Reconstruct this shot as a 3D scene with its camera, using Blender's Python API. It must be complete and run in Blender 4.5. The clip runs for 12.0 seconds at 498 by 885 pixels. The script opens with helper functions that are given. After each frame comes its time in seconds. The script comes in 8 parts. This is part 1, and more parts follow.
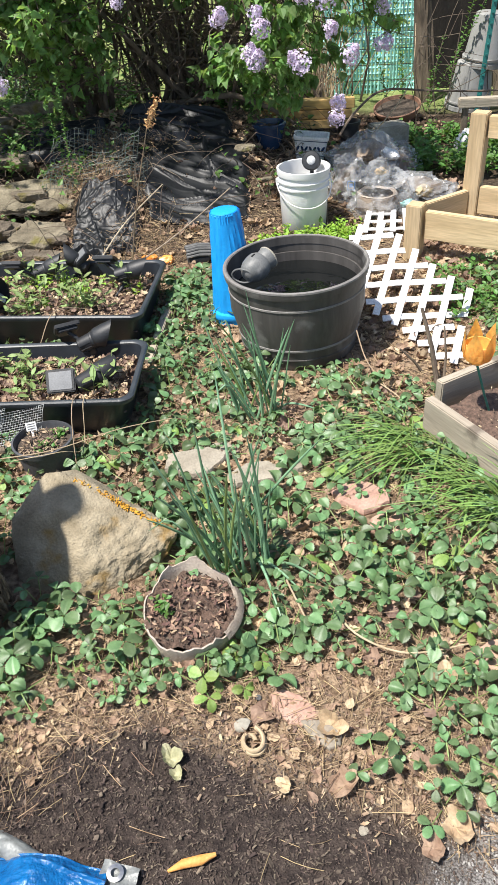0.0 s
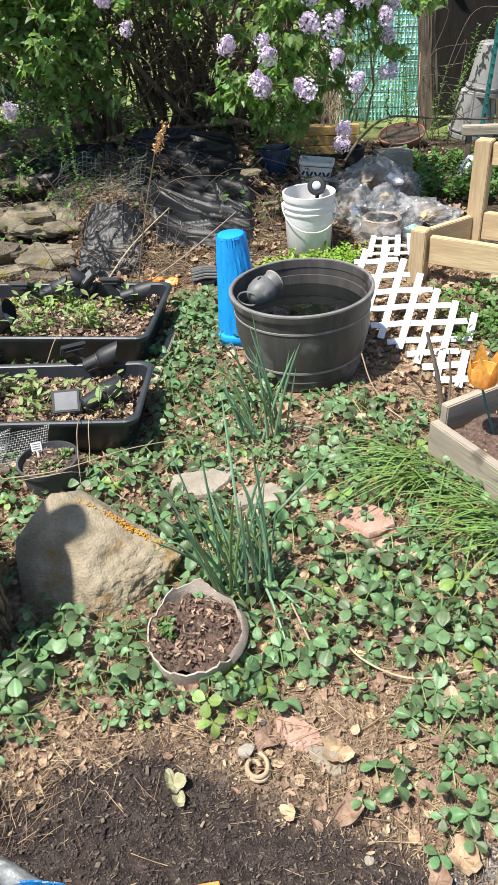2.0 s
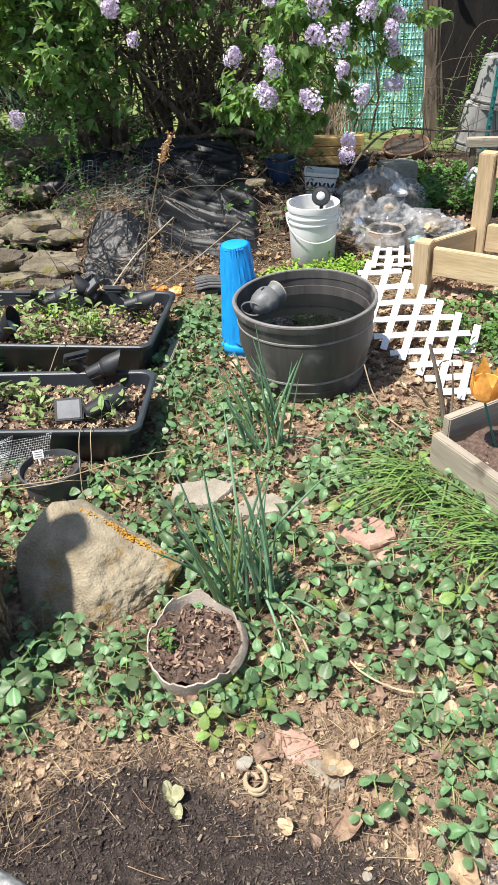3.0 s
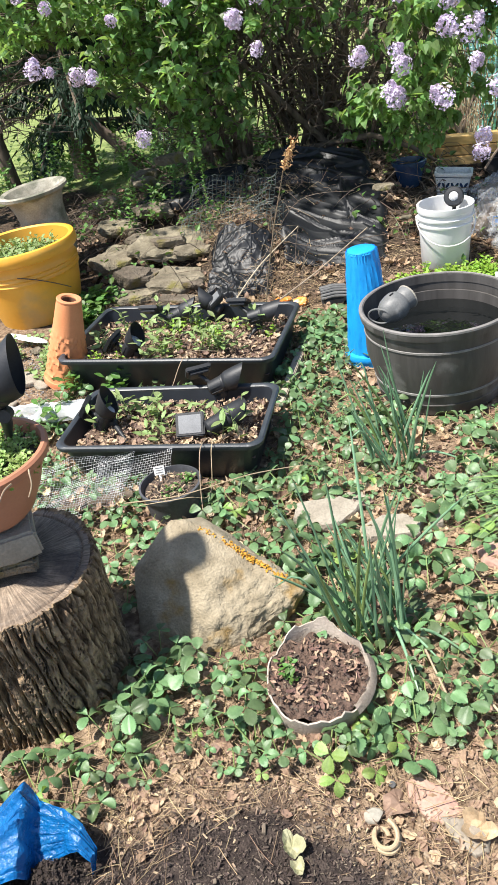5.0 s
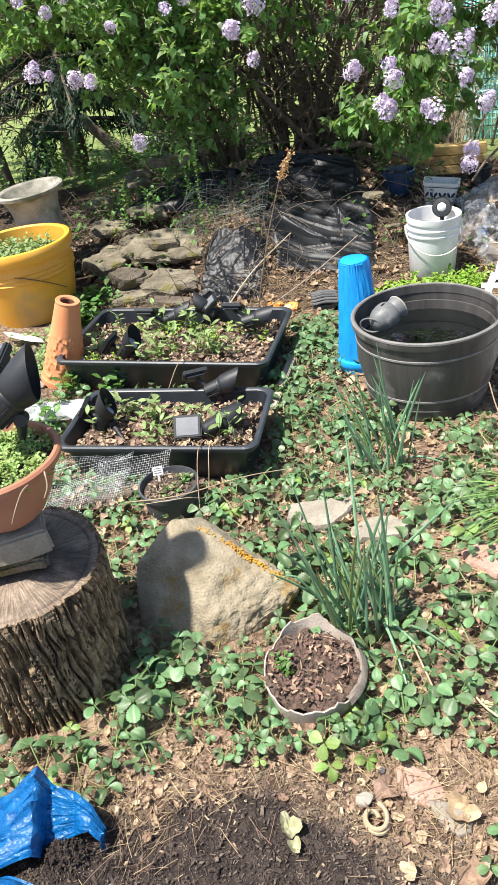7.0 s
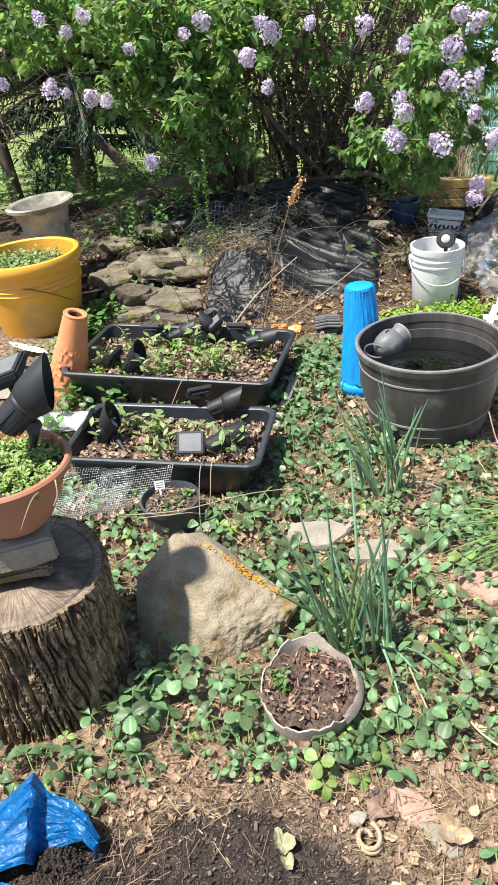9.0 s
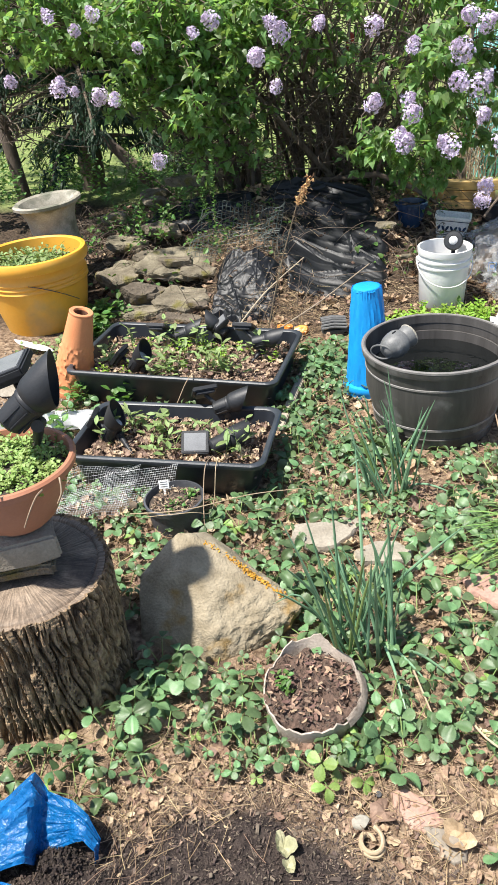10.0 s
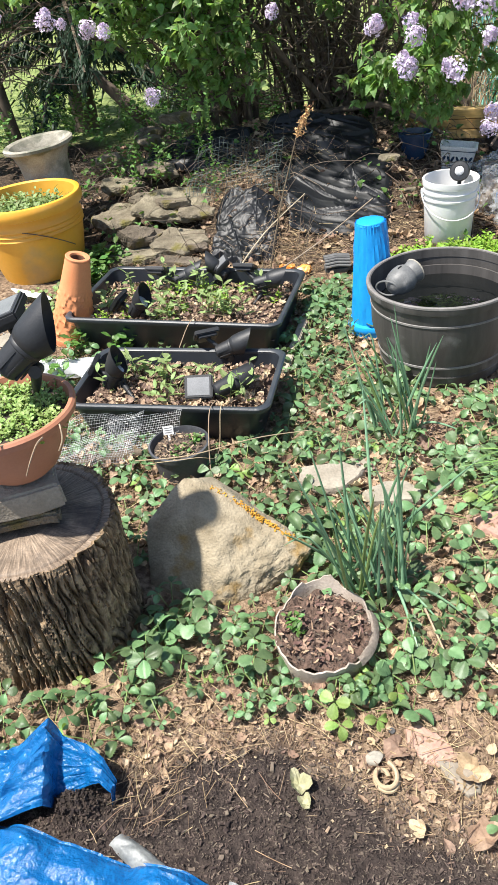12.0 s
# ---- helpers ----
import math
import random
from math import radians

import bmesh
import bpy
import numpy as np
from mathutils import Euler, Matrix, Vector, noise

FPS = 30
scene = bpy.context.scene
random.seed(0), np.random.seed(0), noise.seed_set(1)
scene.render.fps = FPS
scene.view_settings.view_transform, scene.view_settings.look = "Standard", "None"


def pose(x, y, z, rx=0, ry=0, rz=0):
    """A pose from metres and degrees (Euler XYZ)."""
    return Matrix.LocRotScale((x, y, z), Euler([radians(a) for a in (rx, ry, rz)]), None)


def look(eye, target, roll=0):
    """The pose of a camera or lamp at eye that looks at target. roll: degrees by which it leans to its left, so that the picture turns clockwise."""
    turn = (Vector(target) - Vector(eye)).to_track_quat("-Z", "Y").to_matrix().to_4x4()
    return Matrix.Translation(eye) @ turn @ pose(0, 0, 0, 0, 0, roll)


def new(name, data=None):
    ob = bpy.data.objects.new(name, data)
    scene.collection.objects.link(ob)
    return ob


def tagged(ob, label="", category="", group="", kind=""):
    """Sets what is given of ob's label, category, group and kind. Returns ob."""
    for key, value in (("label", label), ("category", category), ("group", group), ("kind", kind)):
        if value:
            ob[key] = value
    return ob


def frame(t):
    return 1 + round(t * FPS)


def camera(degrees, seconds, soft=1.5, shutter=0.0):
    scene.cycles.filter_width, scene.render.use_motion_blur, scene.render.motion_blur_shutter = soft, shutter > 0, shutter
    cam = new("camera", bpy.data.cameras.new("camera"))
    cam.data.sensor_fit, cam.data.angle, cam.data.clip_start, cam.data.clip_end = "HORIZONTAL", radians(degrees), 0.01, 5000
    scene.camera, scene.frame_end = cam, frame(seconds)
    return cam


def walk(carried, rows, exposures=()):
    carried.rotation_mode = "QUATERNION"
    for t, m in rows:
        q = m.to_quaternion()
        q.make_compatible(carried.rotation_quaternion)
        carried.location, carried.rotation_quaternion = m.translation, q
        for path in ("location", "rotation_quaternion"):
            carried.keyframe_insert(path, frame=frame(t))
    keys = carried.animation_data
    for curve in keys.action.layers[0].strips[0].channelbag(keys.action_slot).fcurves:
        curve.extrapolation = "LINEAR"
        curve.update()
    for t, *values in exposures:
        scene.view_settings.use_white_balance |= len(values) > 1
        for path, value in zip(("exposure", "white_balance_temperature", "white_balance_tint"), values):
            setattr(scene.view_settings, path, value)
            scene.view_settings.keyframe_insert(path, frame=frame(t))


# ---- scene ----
cam = camera(36.8, 12.0, 1.25)
PATH = [
    (0, (0.134, 0.065, 1.588), (0.044, 1.667, 0.393), -4.1),
    (0.5, (0.131, 0.06, 1.592), (0.041, 1.671, 0.411), -4.0),
    (1, (0.127, 0.059, 1.593), (0.036, 1.678, 0.421), -4.0),
    (1.5, (0.129, 0.061, 1.586), (0.034, 1.687, 0.426), -4.1),
    (2, (0.122, 0.066, 1.59), (0.03, 1.701, 0.442), -3.6),
    (2.5, (0.12, 0.061, 1.592), (0.025, 1.705, 0.458), -3.2),
    (2.7, (0.123, 0.066, 1.593), (0.028, 1.712, 0.46), -3.1),
    (4.3, (0.104, 0.079, 1.63), (-0.134, 1.741, 0.544), -5.5),
    (4.5, (0.095, 0.105, 1.611), (-0.228, 1.765, 0.545), -6.9),
    (5, (0.117, 0.187, 1.525), (-0.315, 1.821, 0.456), -9.5),
    (5.5, (0.115, 0.198, 1.53), (-0.334, 1.818, 0.446), -10.6),
    (6, (0.101, 0.146, 1.588), (-0.33, 1.764, 0.495), -10.3),
    (6.5, (0.098, 0.116, 1.605), (-0.298, 1.741, 0.509), -9.2),
    (7, (0.086, 0.109, 1.607), (-0.295, 1.745, 0.522), -7.7),
    (9, (0.05, 0.072, 1.621), (-0.307, 1.742, 0.58), -4.7),
    (9.5, (0.046, 0.076, 1.617), (-0.314, 1.749, 0.581), -4.4),
    (10, (0.045, 0.079, 1.612), (-0.323, 1.749, 0.574), -4.3),
    (10.5, (0.054, 0.086, 1.602), (-0.321, 1.75, 0.559), -4.5),
    (11, (0.048, 0.097, 1.598), (-0.339, 1.752, 0.543), -4.8),
    (11.5, (0.05, 0.095, 1.6), (-0.34, 1.745, 0.539), -5.1),
    (12, (0.041, 0.108, 1.575), (-0.339, 1.697, 0.422), -6.5),
]
EXPOSURE = [(0, 0.68), (2.7, 0.66), (4.4, 0.85), (7, 0.89), (9, 0.79), (10.5, 0.81), (12, 0.87)]
walk(cam, [(t, look(eye, target, roll)) for t, eye, target, roll in PATH], EXPOSURE)

# ---- light ----
world = bpy.data.worlds.new("sky")
scene.world = world
world.use_nodes = True
wn = world.node_tree.nodes
wl = world.node_tree.links
sky = wn.new("ShaderNodeTexSky")
sky.sky_type = "NISHITA"
sky.sun_disc = False
SUN_FROM = Vector((-0.38, -0.23, 1.0)).normalized()
sky.sun_elevation = math.asin(SUN_FROM.z)
sky.sun_rotation = math.atan2(SUN_FROM.x, SUN_FROM.y)
wl.new(sky.outputs[0], wn["Background"].inputs[0])
wn["Background"].inputs[1].default_value = 0.095
sun = new("sun", bpy.data.lights.new("sun", "SUN"))
sun.data.energy, sun.data.angle, sun.data.color = 4.95, radians(1.4), (1.0, 0.95, 0.88)
sun.matrix_world = look(SUN_FROM * 20, (0, 0, 0))

# ---- materials ----


def mat(name, base, alt, scale=18.0, fine=140.0, rough=0.7, bump=0.3, metal=0.0, vary=0.12, leafy=0.0, stretch=(1, 1, 1),
        spec=0.5, depth=0.004, contrast=0.25, grainy=0.7, stain=None, stain_at=0.62):
    """A surface of two colours mixed by coarse noise, broken by fine grain, with relief and a shift from piece to piece."""
    m = bpy.data.materials.new(name)
    m.use_nodes = True
    n, l = m.node_tree.nodes, m.node_tree.links
    p = n["Principled BSDF"]
    co = n.new("ShaderNodeTexCoord")
    mp = n.new("ShaderNodeMapping")
    mp.inputs["Scale"].default_value = stretch
    l.new(co.outputs["Object"], mp.inputs["Vector"])
    a = n.new("ShaderNodeTexNoise")
    a.inputs["Scale"].default_value, a.inputs["Detail"].default_value = scale, 6
    b = n.new("ShaderNodeTexNoise")
    b.inputs["Scale"].default_value, b.inputs["Detail"].default_value = fine, 4
    l.new(mp.outputs[0], a.inputs["Vector"])
    l.new(mp.outputs[0], b.inputs["Vector"])
    r = n.new("ShaderNodeMapRange")
    r.inputs["From Min"].default_value, r.inputs["From Max"].default_value = 0.5 - contrast, 0.5 + contrast
    l.new(a.outputs["Fac"], r.inputs["Value"])
    mix = n.new("ShaderNodeMix")
    mix.data_type = "RGBA"
    mix.inputs["A"].default_value, mix.inputs["B"].default_value = (*base, 1), (*alt, 1)
    l.new(r.outputs[0], mix.inputs["Factor"])
    colour = mix.outputs["Result"]
    if stain:
        s = n.new("ShaderNodeTexNoise")
        s.inputs["Scale"].default_value, s.inputs["Detail"].default_value = scale * 0.45, 8
        l.new(co.outputs["Object"], s.inputs["Vector"])
        sr = n.new("ShaderNodeMapRange")
        sr.inputs["From Min"].default_value, sr.inputs["From Max"].default_value = stain_at, stain_at + 0.08
        l.new(s.outputs["Fac"], sr.inputs["Value"])
        sm = n.new("ShaderNodeMix")
        sm.data_type = "RGBA"
        sm.inputs["B"].default_value = (*stain, 1)
        l.new(sr.outputs[0], sm.inputs["Factor"])
        l.new(colour, sm.inputs["A"])
        colour = sm.outputs["Result"]
    oi = n.new("ShaderNodeObjectInfo")
    ge = n.new("ShaderNodeNewGeometry")
    add = n.new("ShaderNodeMath")
    add.operation = "ADD"
    l.new(oi.outputs["Random"], add.inputs[0])
    l.new(ge.outputs["Random Per Island"], add.inputs[1])
    fr = n.new("ShaderNodeMath")
    fr.operation = "FRACT"
    l.new(add.outputs[0], fr.inputs[0])
    grain = n.new("ShaderNodeMath")
    grain.operation = "MULTIPLY_ADD"
    l.new(b.outputs["Fac"], grain.inputs[0])
    grain.inputs[1].default_value, grain.inputs[2].default_value = grainy, 1 - grainy / 2
    val = n.new("ShaderNodeMapRange")
    val.inputs["To Min"].default_value, val.inputs["To Max"].default_value = 1 - vary, 1 + vary
    l.new(fr.outputs[0], val.inputs["Value"])
    mul = n.new("ShaderNodeMath")
    mul.operation = "MULTIPLY"
    l.new(grain.outputs[0], mul.inputs[0])
    l.new(val.outputs[0], mul.inputs[1])
    hs = n.new("ShaderNodeHueSaturation")
    l.new(colour, hs.inputs["Color"])
    l.new(mul.outputs[0], hs.inputs["Value"])
    hue = n.new("ShaderNodeMapRange")
    hue.inputs["To Min"].default_value, hue.inputs["To Max"].default_value = 0.5 - vary * 0.05, 0.5 + vary * 0.05
    l.new(fr.outputs[0], hue.inputs["Value"])
    l.new(hue.outputs[0], hs.inputs["Hue"])
    l.new(hs.outputs[0], p.inputs["Base Color"])
    p.inputs["Roughness"].default_value, p.inputs["Metallic"].default_value = rough, metal
    p.inputs["Specular IOR Level"].default_value = spec
    if bump:
        h = n.new("ShaderNodeMath")
        h.operation = "MULTIPLY_ADD"
        l.new(a.outputs["Fac"], h.inputs[0])
        h.inputs[1].default_value = 2.0
        l.new(b.outputs["Fac"], h.inputs[2])
        bp = n.new("ShaderNodeBump")
        bp.inputs["Strength"].default_value, bp.inputs["Distance"].default_value = bump, depth
        l.new(h.outputs[0], bp.inputs["Height"])
        l.new(bp.outputs[0], p.inputs["Normal"])
    if leafy:
        t = n.new("ShaderNodeBsdfTranslucent")
        ms = n.new("ShaderNodeMixShader")
        ms.inputs[0].default_value = leafy
        thin = n.new("ShaderNodeMix")
        thin.data_type, thin.blend_type = "RGBA", "MULTIPLY"
        thin.inputs["Factor"].default_value = 1.0
        thin.inputs["B"].default_value = (1.7, 1.55, 0.9, 1) if base[1] > base[0] else (1.2, 1.1, 1.0, 1)
        l.new(hs.outputs[0], thin.inputs["A"])
        l.new(thin.outputs["Result"], t.inputs["Color"])
        l.new(p.outputs[0], ms.inputs[1])
        l.new(t.outputs[0], ms.inputs[2])
        l.new(ms.outputs[0], n["Material Output"].inputs["Surface"])
    return m


def ground_material():
    """Dark mulch at the front, straw and leaf litter in the garden, grey grit in one corner, lawn beyond."""
    m = bpy.data.materials.new("garden_soil")
    m.use_nodes = True
    n, l = m.node_tree.nodes, m.node_tree.links
    p = n["Principled BSDF"]
    co = n.new("ShaderNodeTexCoord")
    sep = n.new("ShaderNodeSeparateXYZ")
    l.new(co.outputs["Object"], sep.inputs[0])

    def tex(scale, detail=6):
        t = n.new("ShaderNodeTexNoise")
        t.inputs["Scale"].default_value, t.inputs["Detail"].default_value = scale, detail
        l.new(co.outputs["Object"], t.inputs["Vector"])
        return t.outputs["Fac"]

    def span(v, a, b):
        r = n.new("ShaderNodeMapRange")
        r.inputs["From Min"].default_value, r.inputs["From Max"].default_value = a, b
        l.new(v, r.inputs["Value"])
        return r.outputs[0]

    def blend(f, a, b):
        x = n.new("ShaderNodeMix")
        x.data_type = "RGBA"
        l.new(f, x.inputs["Factor"])
        for v, k in ((a, "A"), (b, "B")):
            if isinstance(v, tuple):
                x.inputs[k].default_value = (*v, 1)
            else:
                l.new(v, x.inputs[k])
        return x.outputs["Result"]

    def calc(op, a, b, c=None):
        x = n.new("ShaderNodeMath")
        x.operation = op
        for i, v in enumerate((a, b, c)):
            if v is None:
                continue
            if isinstance(v, (int, float)):
                x.inputs[i].default_value = v
            else:
                l.new(v, x.inputs[i])
        return x.outputs[0]

    big, mid, small, grit = tex(1.6), tex(9), tex(45), tex(210, 3)
    litter = blend(span(small, 0.35, 0.65), (0.125, 0.082, 0.052), (0.41, 0.30, 0.20))
    litter = blend(span(mid, 0.54, 0.72), litter, (0.12, 0.08, 0.055))
    mulch = blend(span(small, 0.3, 0.72), (0.022, 0.017, 0.016), (0.085, 0.065, 0.055))
    mulch = blend(span(grit, 0.6, 0.75), mulch, (0.15, 0.12, 0.1))
    sand = blend(span(grit, 0.35, 0.65), (0.07, 0.065, 0.06), (0.36, 0.34, 0.32))
    lawn = blend(span(mid, 0.35, 0.65), (0.17, 0.23, 0.07), (0.30, 0.36, 0.13))
    # distance of the front edge: further back on the left of the litter than on the right
    aside = calc("ABSOLUTE", calc("ADD", sep.outputs["X"], 0.2), 0.0)
    edge = calc("MULTIPLY_ADD", aside, 0.42, sep.outputs["Y"])
    edge = calc("MULTIPLY_ADD", big, 0.30, edge)
    edge = calc("MULTIPLY_ADD", mid, 0.10, edge)
    front = span(edge, 1.25, 1.33)
    c = blend(front, mulch, litter)
    corner = calc("SUBTRACT", sep.outputs["X"], sep.outputs["Y"])
    corner = calc("MULTIPLY_ADD", mid, 0.25, corner)
    c = blend(span(corner, -0.28, -0.16), c, sand)
    bank = span(calc("MULTIPLY_ADD", big, 0.8, sep.outputs["Y"]), 3.95, 4.4)
    c = blend(bank, c, blend(span(small, 0.35, 0.7), (0.034, 0.025, 0.018), (0.13, 0.092, 0.062)))
    far = span(calc("MULTIPLY_ADD", big, 1.0, sep.outputs["Y"]), 6.6, 7.1)
    c = blend(far, c, lawn)
    l.new(c, p.inputs["Base Color"])
    p.inputs["Roughness"].default_value = 0.95
    p.inputs["Specular IOR Level"].default_value = 0.2
    bp = n.new("ShaderNodeBump")
    bp.inputs["Strength"].default_value, bp.inputs["Distance"].default_value = 0.9, 0.012
    l.new(calc("MULTIPLY_ADD", small, 1.5, grit), bp.inputs["Height"])
    l.new(bp.outputs[0], p.inputs["Normal"])
    return m


def glassy(name, tint, rough=0.15, see=0.6):
    """Thin clear plastic: light passes straight through the flat of it, and the film turns milky along its crinkles."""
    m = bpy.data.materials.new(name)
    m.use_nodes = True
    n, l = m.node_tree.nodes, m.node_tree.links
    p = n["Principled BSDF"]
    p.inputs["Base Color"].default_value, p.inputs["Roughness"].default_value = (*tint, 1), rough
    p.inputs["Specular IOR Level"].default_value = 0.8
    t = n.new("ShaderNodeBsdfTransparent")
    ms = n.new("ShaderNodeMixShader")
    co = n.new("ShaderNodeTexCoord")
    warp = n.new("ShaderNodeTexNoise")
    warp.inputs["Scale"].default_value = 9
    l.new(co.outputs["Object"], warp.inputs["Vector"])
    push = n.new("ShaderNodeVectorMath")
    push.operation = "MULTIPLY_ADD"
    push.inputs[1].default_value = (0.12, 0.12, 0.12)
    l.new(warp.outputs["Color"], push.inputs[0])
    l.new(co.outputs["Object"], push.inputs[2])
    cells = n.new("ShaderNodeTexVoronoi")
    cells.feature = "DISTANCE_TO_EDGE"
    cells.inputs["Scale"].default_value = 11
    l.new(push.outputs[0], cells.inputs["Vector"])
    r = n.new("ShaderNodeMapRange")
    r.inputs["From Min"].default_value, r.inputs["From Max"].default_value = 0.0, 0.30
    r.inputs["To Min"].default_value, r.inputs["To Max"].default_value = 1.15 - see, (1 - see) * 0.75
    l.new(cells.outputs["Distance"], r.inputs["Value"])
    bp = n.new("ShaderNodeBump")
    bp.inputs["Strength"].default_value, bp.inputs["Distance"].default_value = 0.6, 0.01
    bp.invert = True
    l.new(cells.outputs["Distance"], bp.inputs["Height"])
    l.new(bp.outputs[0], p.inputs["Normal"])
    l.new(r.outputs[0], ms.inputs[0])
    l.new(t.outputs[0], ms.inputs[1])
    l.new(p.outputs[0], ms.inputs[2])
    l.new(ms.outputs[0], n["Material Output"].inputs["Surface"])
    return m


M_GROUND = ground_material()
M_BLACK = mat("black_plastic", (0.012, 0.013, 0.015), (0.028, 0.03, 0.034), 9, 160, 0.52, 0.12, vary=0.1)
M_TRAY = mat("tray_plastic", (0.010, 0.013, 0.018), (0.026, 0.031, 0.040), 7, 120, 0.38, 0.1, vary=0.05, grainy=0.3)
# rim colour raised above the basin's to hold a blue-grey sheen
M_TRAYRIM = mat("dusty_sheen_tray_rim", (0.022, 0.027, 0.034), (0.055, 0.064, 0.076), 9, 120, 0.42, 0.1, vary=0.05, grainy=0.3)
M_TUB = mat("dark_grey_resin", (0.050, 0.046, 0.043), (0.112, 0.105, 0.098), 16, 90, 0.55, 0.25, stretch=(1, 1, 0.12), vary=0.05, contrast=0.2, grainy=0.4, stain=(0.17, 0.165, 0.155), stain_at=0.6)
M_TUBBAND = mat("pale_band", (0.15, 0.143, 0.135), (0.25, 0.235, 0.22), 20, 100, 0.6, 0.1)
M_CAN = mat("grey_can_plastic", (0.12, 0.125, 0.125), (0.21, 0.21, 0.205), 14, 130, 0.5, 0.2, stain=(0.36, 0.35, 0.33))
M_BLUE = mat("blue_paint", (0.01, 0.30, 0.78), (0.015, 0.36, 0.85), 10, 80, 0.42, 0.25, vary=0.02, grainy=0.1, depth=0.004)
M_WHITE = mat("white_plastic", (0.80, 0.80, 0.79), (0.85, 0.85, 0.84), 5, 90, 0.4, 0.03, vary=0.03, grainy=0.06, stain=(0.66, 0.64, 0.6), stain_at=0.7)
M_PAIL = mat("dull_white_plastic", (0.27, 0.27, 0.26), (0.38, 0.38, 0.37), 5, 60, 0.5, 0.05, vary=0.1, grainy=0.2, stain=(0.24, 0.23, 0.2), stain_at=0.6)
M_VINYL = mat("white_vinyl", (0.78, 0.78, 0.77), (0.86, 0.86, 0.85), 8, 120, 0.42, 0.05, vary=0.03, stain=(0.55, 0.5, 0.43), stain_at=0.66)
M_PINE = mat("new_pine", (0.52, 0.375, 0.20), (0.70, 0.55, 0.34), 14, 120, 0.65, 0.25, stretch=(0.09, 1, 1), vary=0.08, stain=(0.36, 0.22, 0.1), stain_at=0.7)
M_PINEV = mat("new_pine_post", (0.44, 0.32, 0.175), (0.62, 0.48, 0.295), 14, 120, 0.65, 0.25, stretch=(1, 1, 0.09), vary=0.06, stain=(0.34, 0.2, 0.1), stain_at=0.7)
M_OLDWOOD = mat("weathered_board", (0.26, 0.22, 0.17), (0.44, 0.38, 0.30), 16, 150, 0.85, 0.5, stretch=(0.08, 1, 1), vary=0.08, stain=(0.16, 0.13, 0.1), stain_at=0.62)
M_STRAW = mat("strawberry_leaf", (0.076, 0.147, 0.060), (0.172, 0.275, 0.122), 30, 260, 0.42, 0.3, vary=0.45, grainy=0.4, leafy=0.16, depth=0.002, spec=0.5)
M_YOUNG = mat("young_leaf", (0.16, 0.27, 0.06), (0.26, 0.36, 0.10), 22, 160, 0.5, 0.35, vary=0.3, leafy=0.2, depth=0.002)
M_POTSOIL = mat("potting_soil", (0.05, 0.033, 0.024), (0.21, 0.135, 0.10), 70, 260, 0.95, 0.9, vary=0.1, depth=0.006)
M_STEM = mat("green_stalk", (0.16, 0.26, 0.07), (0.26, 0.33, 0.12), 30, 150, 0.5, 0.1, vary=0.2)
M_CHIVE = mat("onion_leaf", (0.105, 0.225, 0.125), (0.23, 0.385, 0.22), 12, 60, 0.38, 0.1, vary=0.3, leafy=0.1, stretch=(1, 1, 0.2))
M_GRASS = mat("fine_grass", (0.10, 0.21, 0.04), (0.27, 0.39, 0.12), 10, 60, 0.4, 0.1, vary=0.3, leafy=0.2)
M_DEAD = mat("dead_leaf_tan", (0.235, 0.144, 0.087), (0.487, 0.357, 0.244), 26, 160, 0.8, 0.4, vary=0.3, leafy=0.12, depth=0.002)
M_CHIP = mat("bark_chip", (0.036, 0.026, 0.02), (0.17, 0.125, 0.10), 30, 180, 0.9, 0.4, vary=0.6, depth=0.002)
M_PALELITTER = mat("pale_leaf_scrap", (0.287, 0.191, 0.126), (0.522, 0.400, 0.291), 26, 160, 0.85, 0.4, vary=0.55, leafy=0.1, depth=0.002)
M_BIT = mat("litter_bit", (0.165, 0.109, 0.070), (0.435, 0.322, 0.226), 30, 180, 0.9, 0.3, vary=0.5, depth=0.002)
M_REDBIT = mat("reddish_bark_bit", (0.13, 0.075, 0.05), (0.40, 0.26, 0.19), 30, 180, 0.9, 0.3, vary=0.5, depth=0.002)
M_NEEDLE = mat("dry_straw", (0.235, 0.148, 0.083), (0.487, 0.357, 0.222), 20, 90, 0.8, 0.1, vary=0.45)
M_CLOD = mat("soil_clod", (0.02, 0.015, 0.012), (0.07, 0.05, 0.04), 40, 200, 0.95, 0.6, vary=0.4)
M_ROCK = mat("sandstone", (0.215, 0.175, 0.112), (0.39, 0.33, 0.232), 17, 150, 0.9, 0.7, vary=0.05, depth=0.007, contrast=0.22, stain=(0.24, 0.155, 0.055), stain_at=0.57)
M_LICHEN = mat("orange_lichen", (0.46, 0.215, 0.02), (0.60, 0.34, 0.05), 40, 160, 0.95, 0.8)
M_GRIT = mat("grey_grit", (0.16, 0.15, 0.14), (0.40, 0.38, 0.36), 30, 160, 0.9, 0.2, vary=0.5)
M_FLAG = mat("pale_flagstone", (0.22, 0.19, 0.145), (0.37, 0.33, 0.265), 12, 120, 0.9, 0.6, vary=0.12, depth=0.006)
M_FIELD = mat("field_stone", (0.090, 0.073, 0.050), (0.235, 0.198, 0.142), 14, 110, 0.9, 0.9, vary=0.3, depth=0.012, contrast=0.2, stain=(0.13, 0.11, 0.03), stain_at=0.58)
M_PINK = mat("pink_paver", (0.36, 0.21, 0.155), (0.50, 0.33, 0.255), 12, 120, 0.9, 0.5, vary=0.1, depth=0.005)
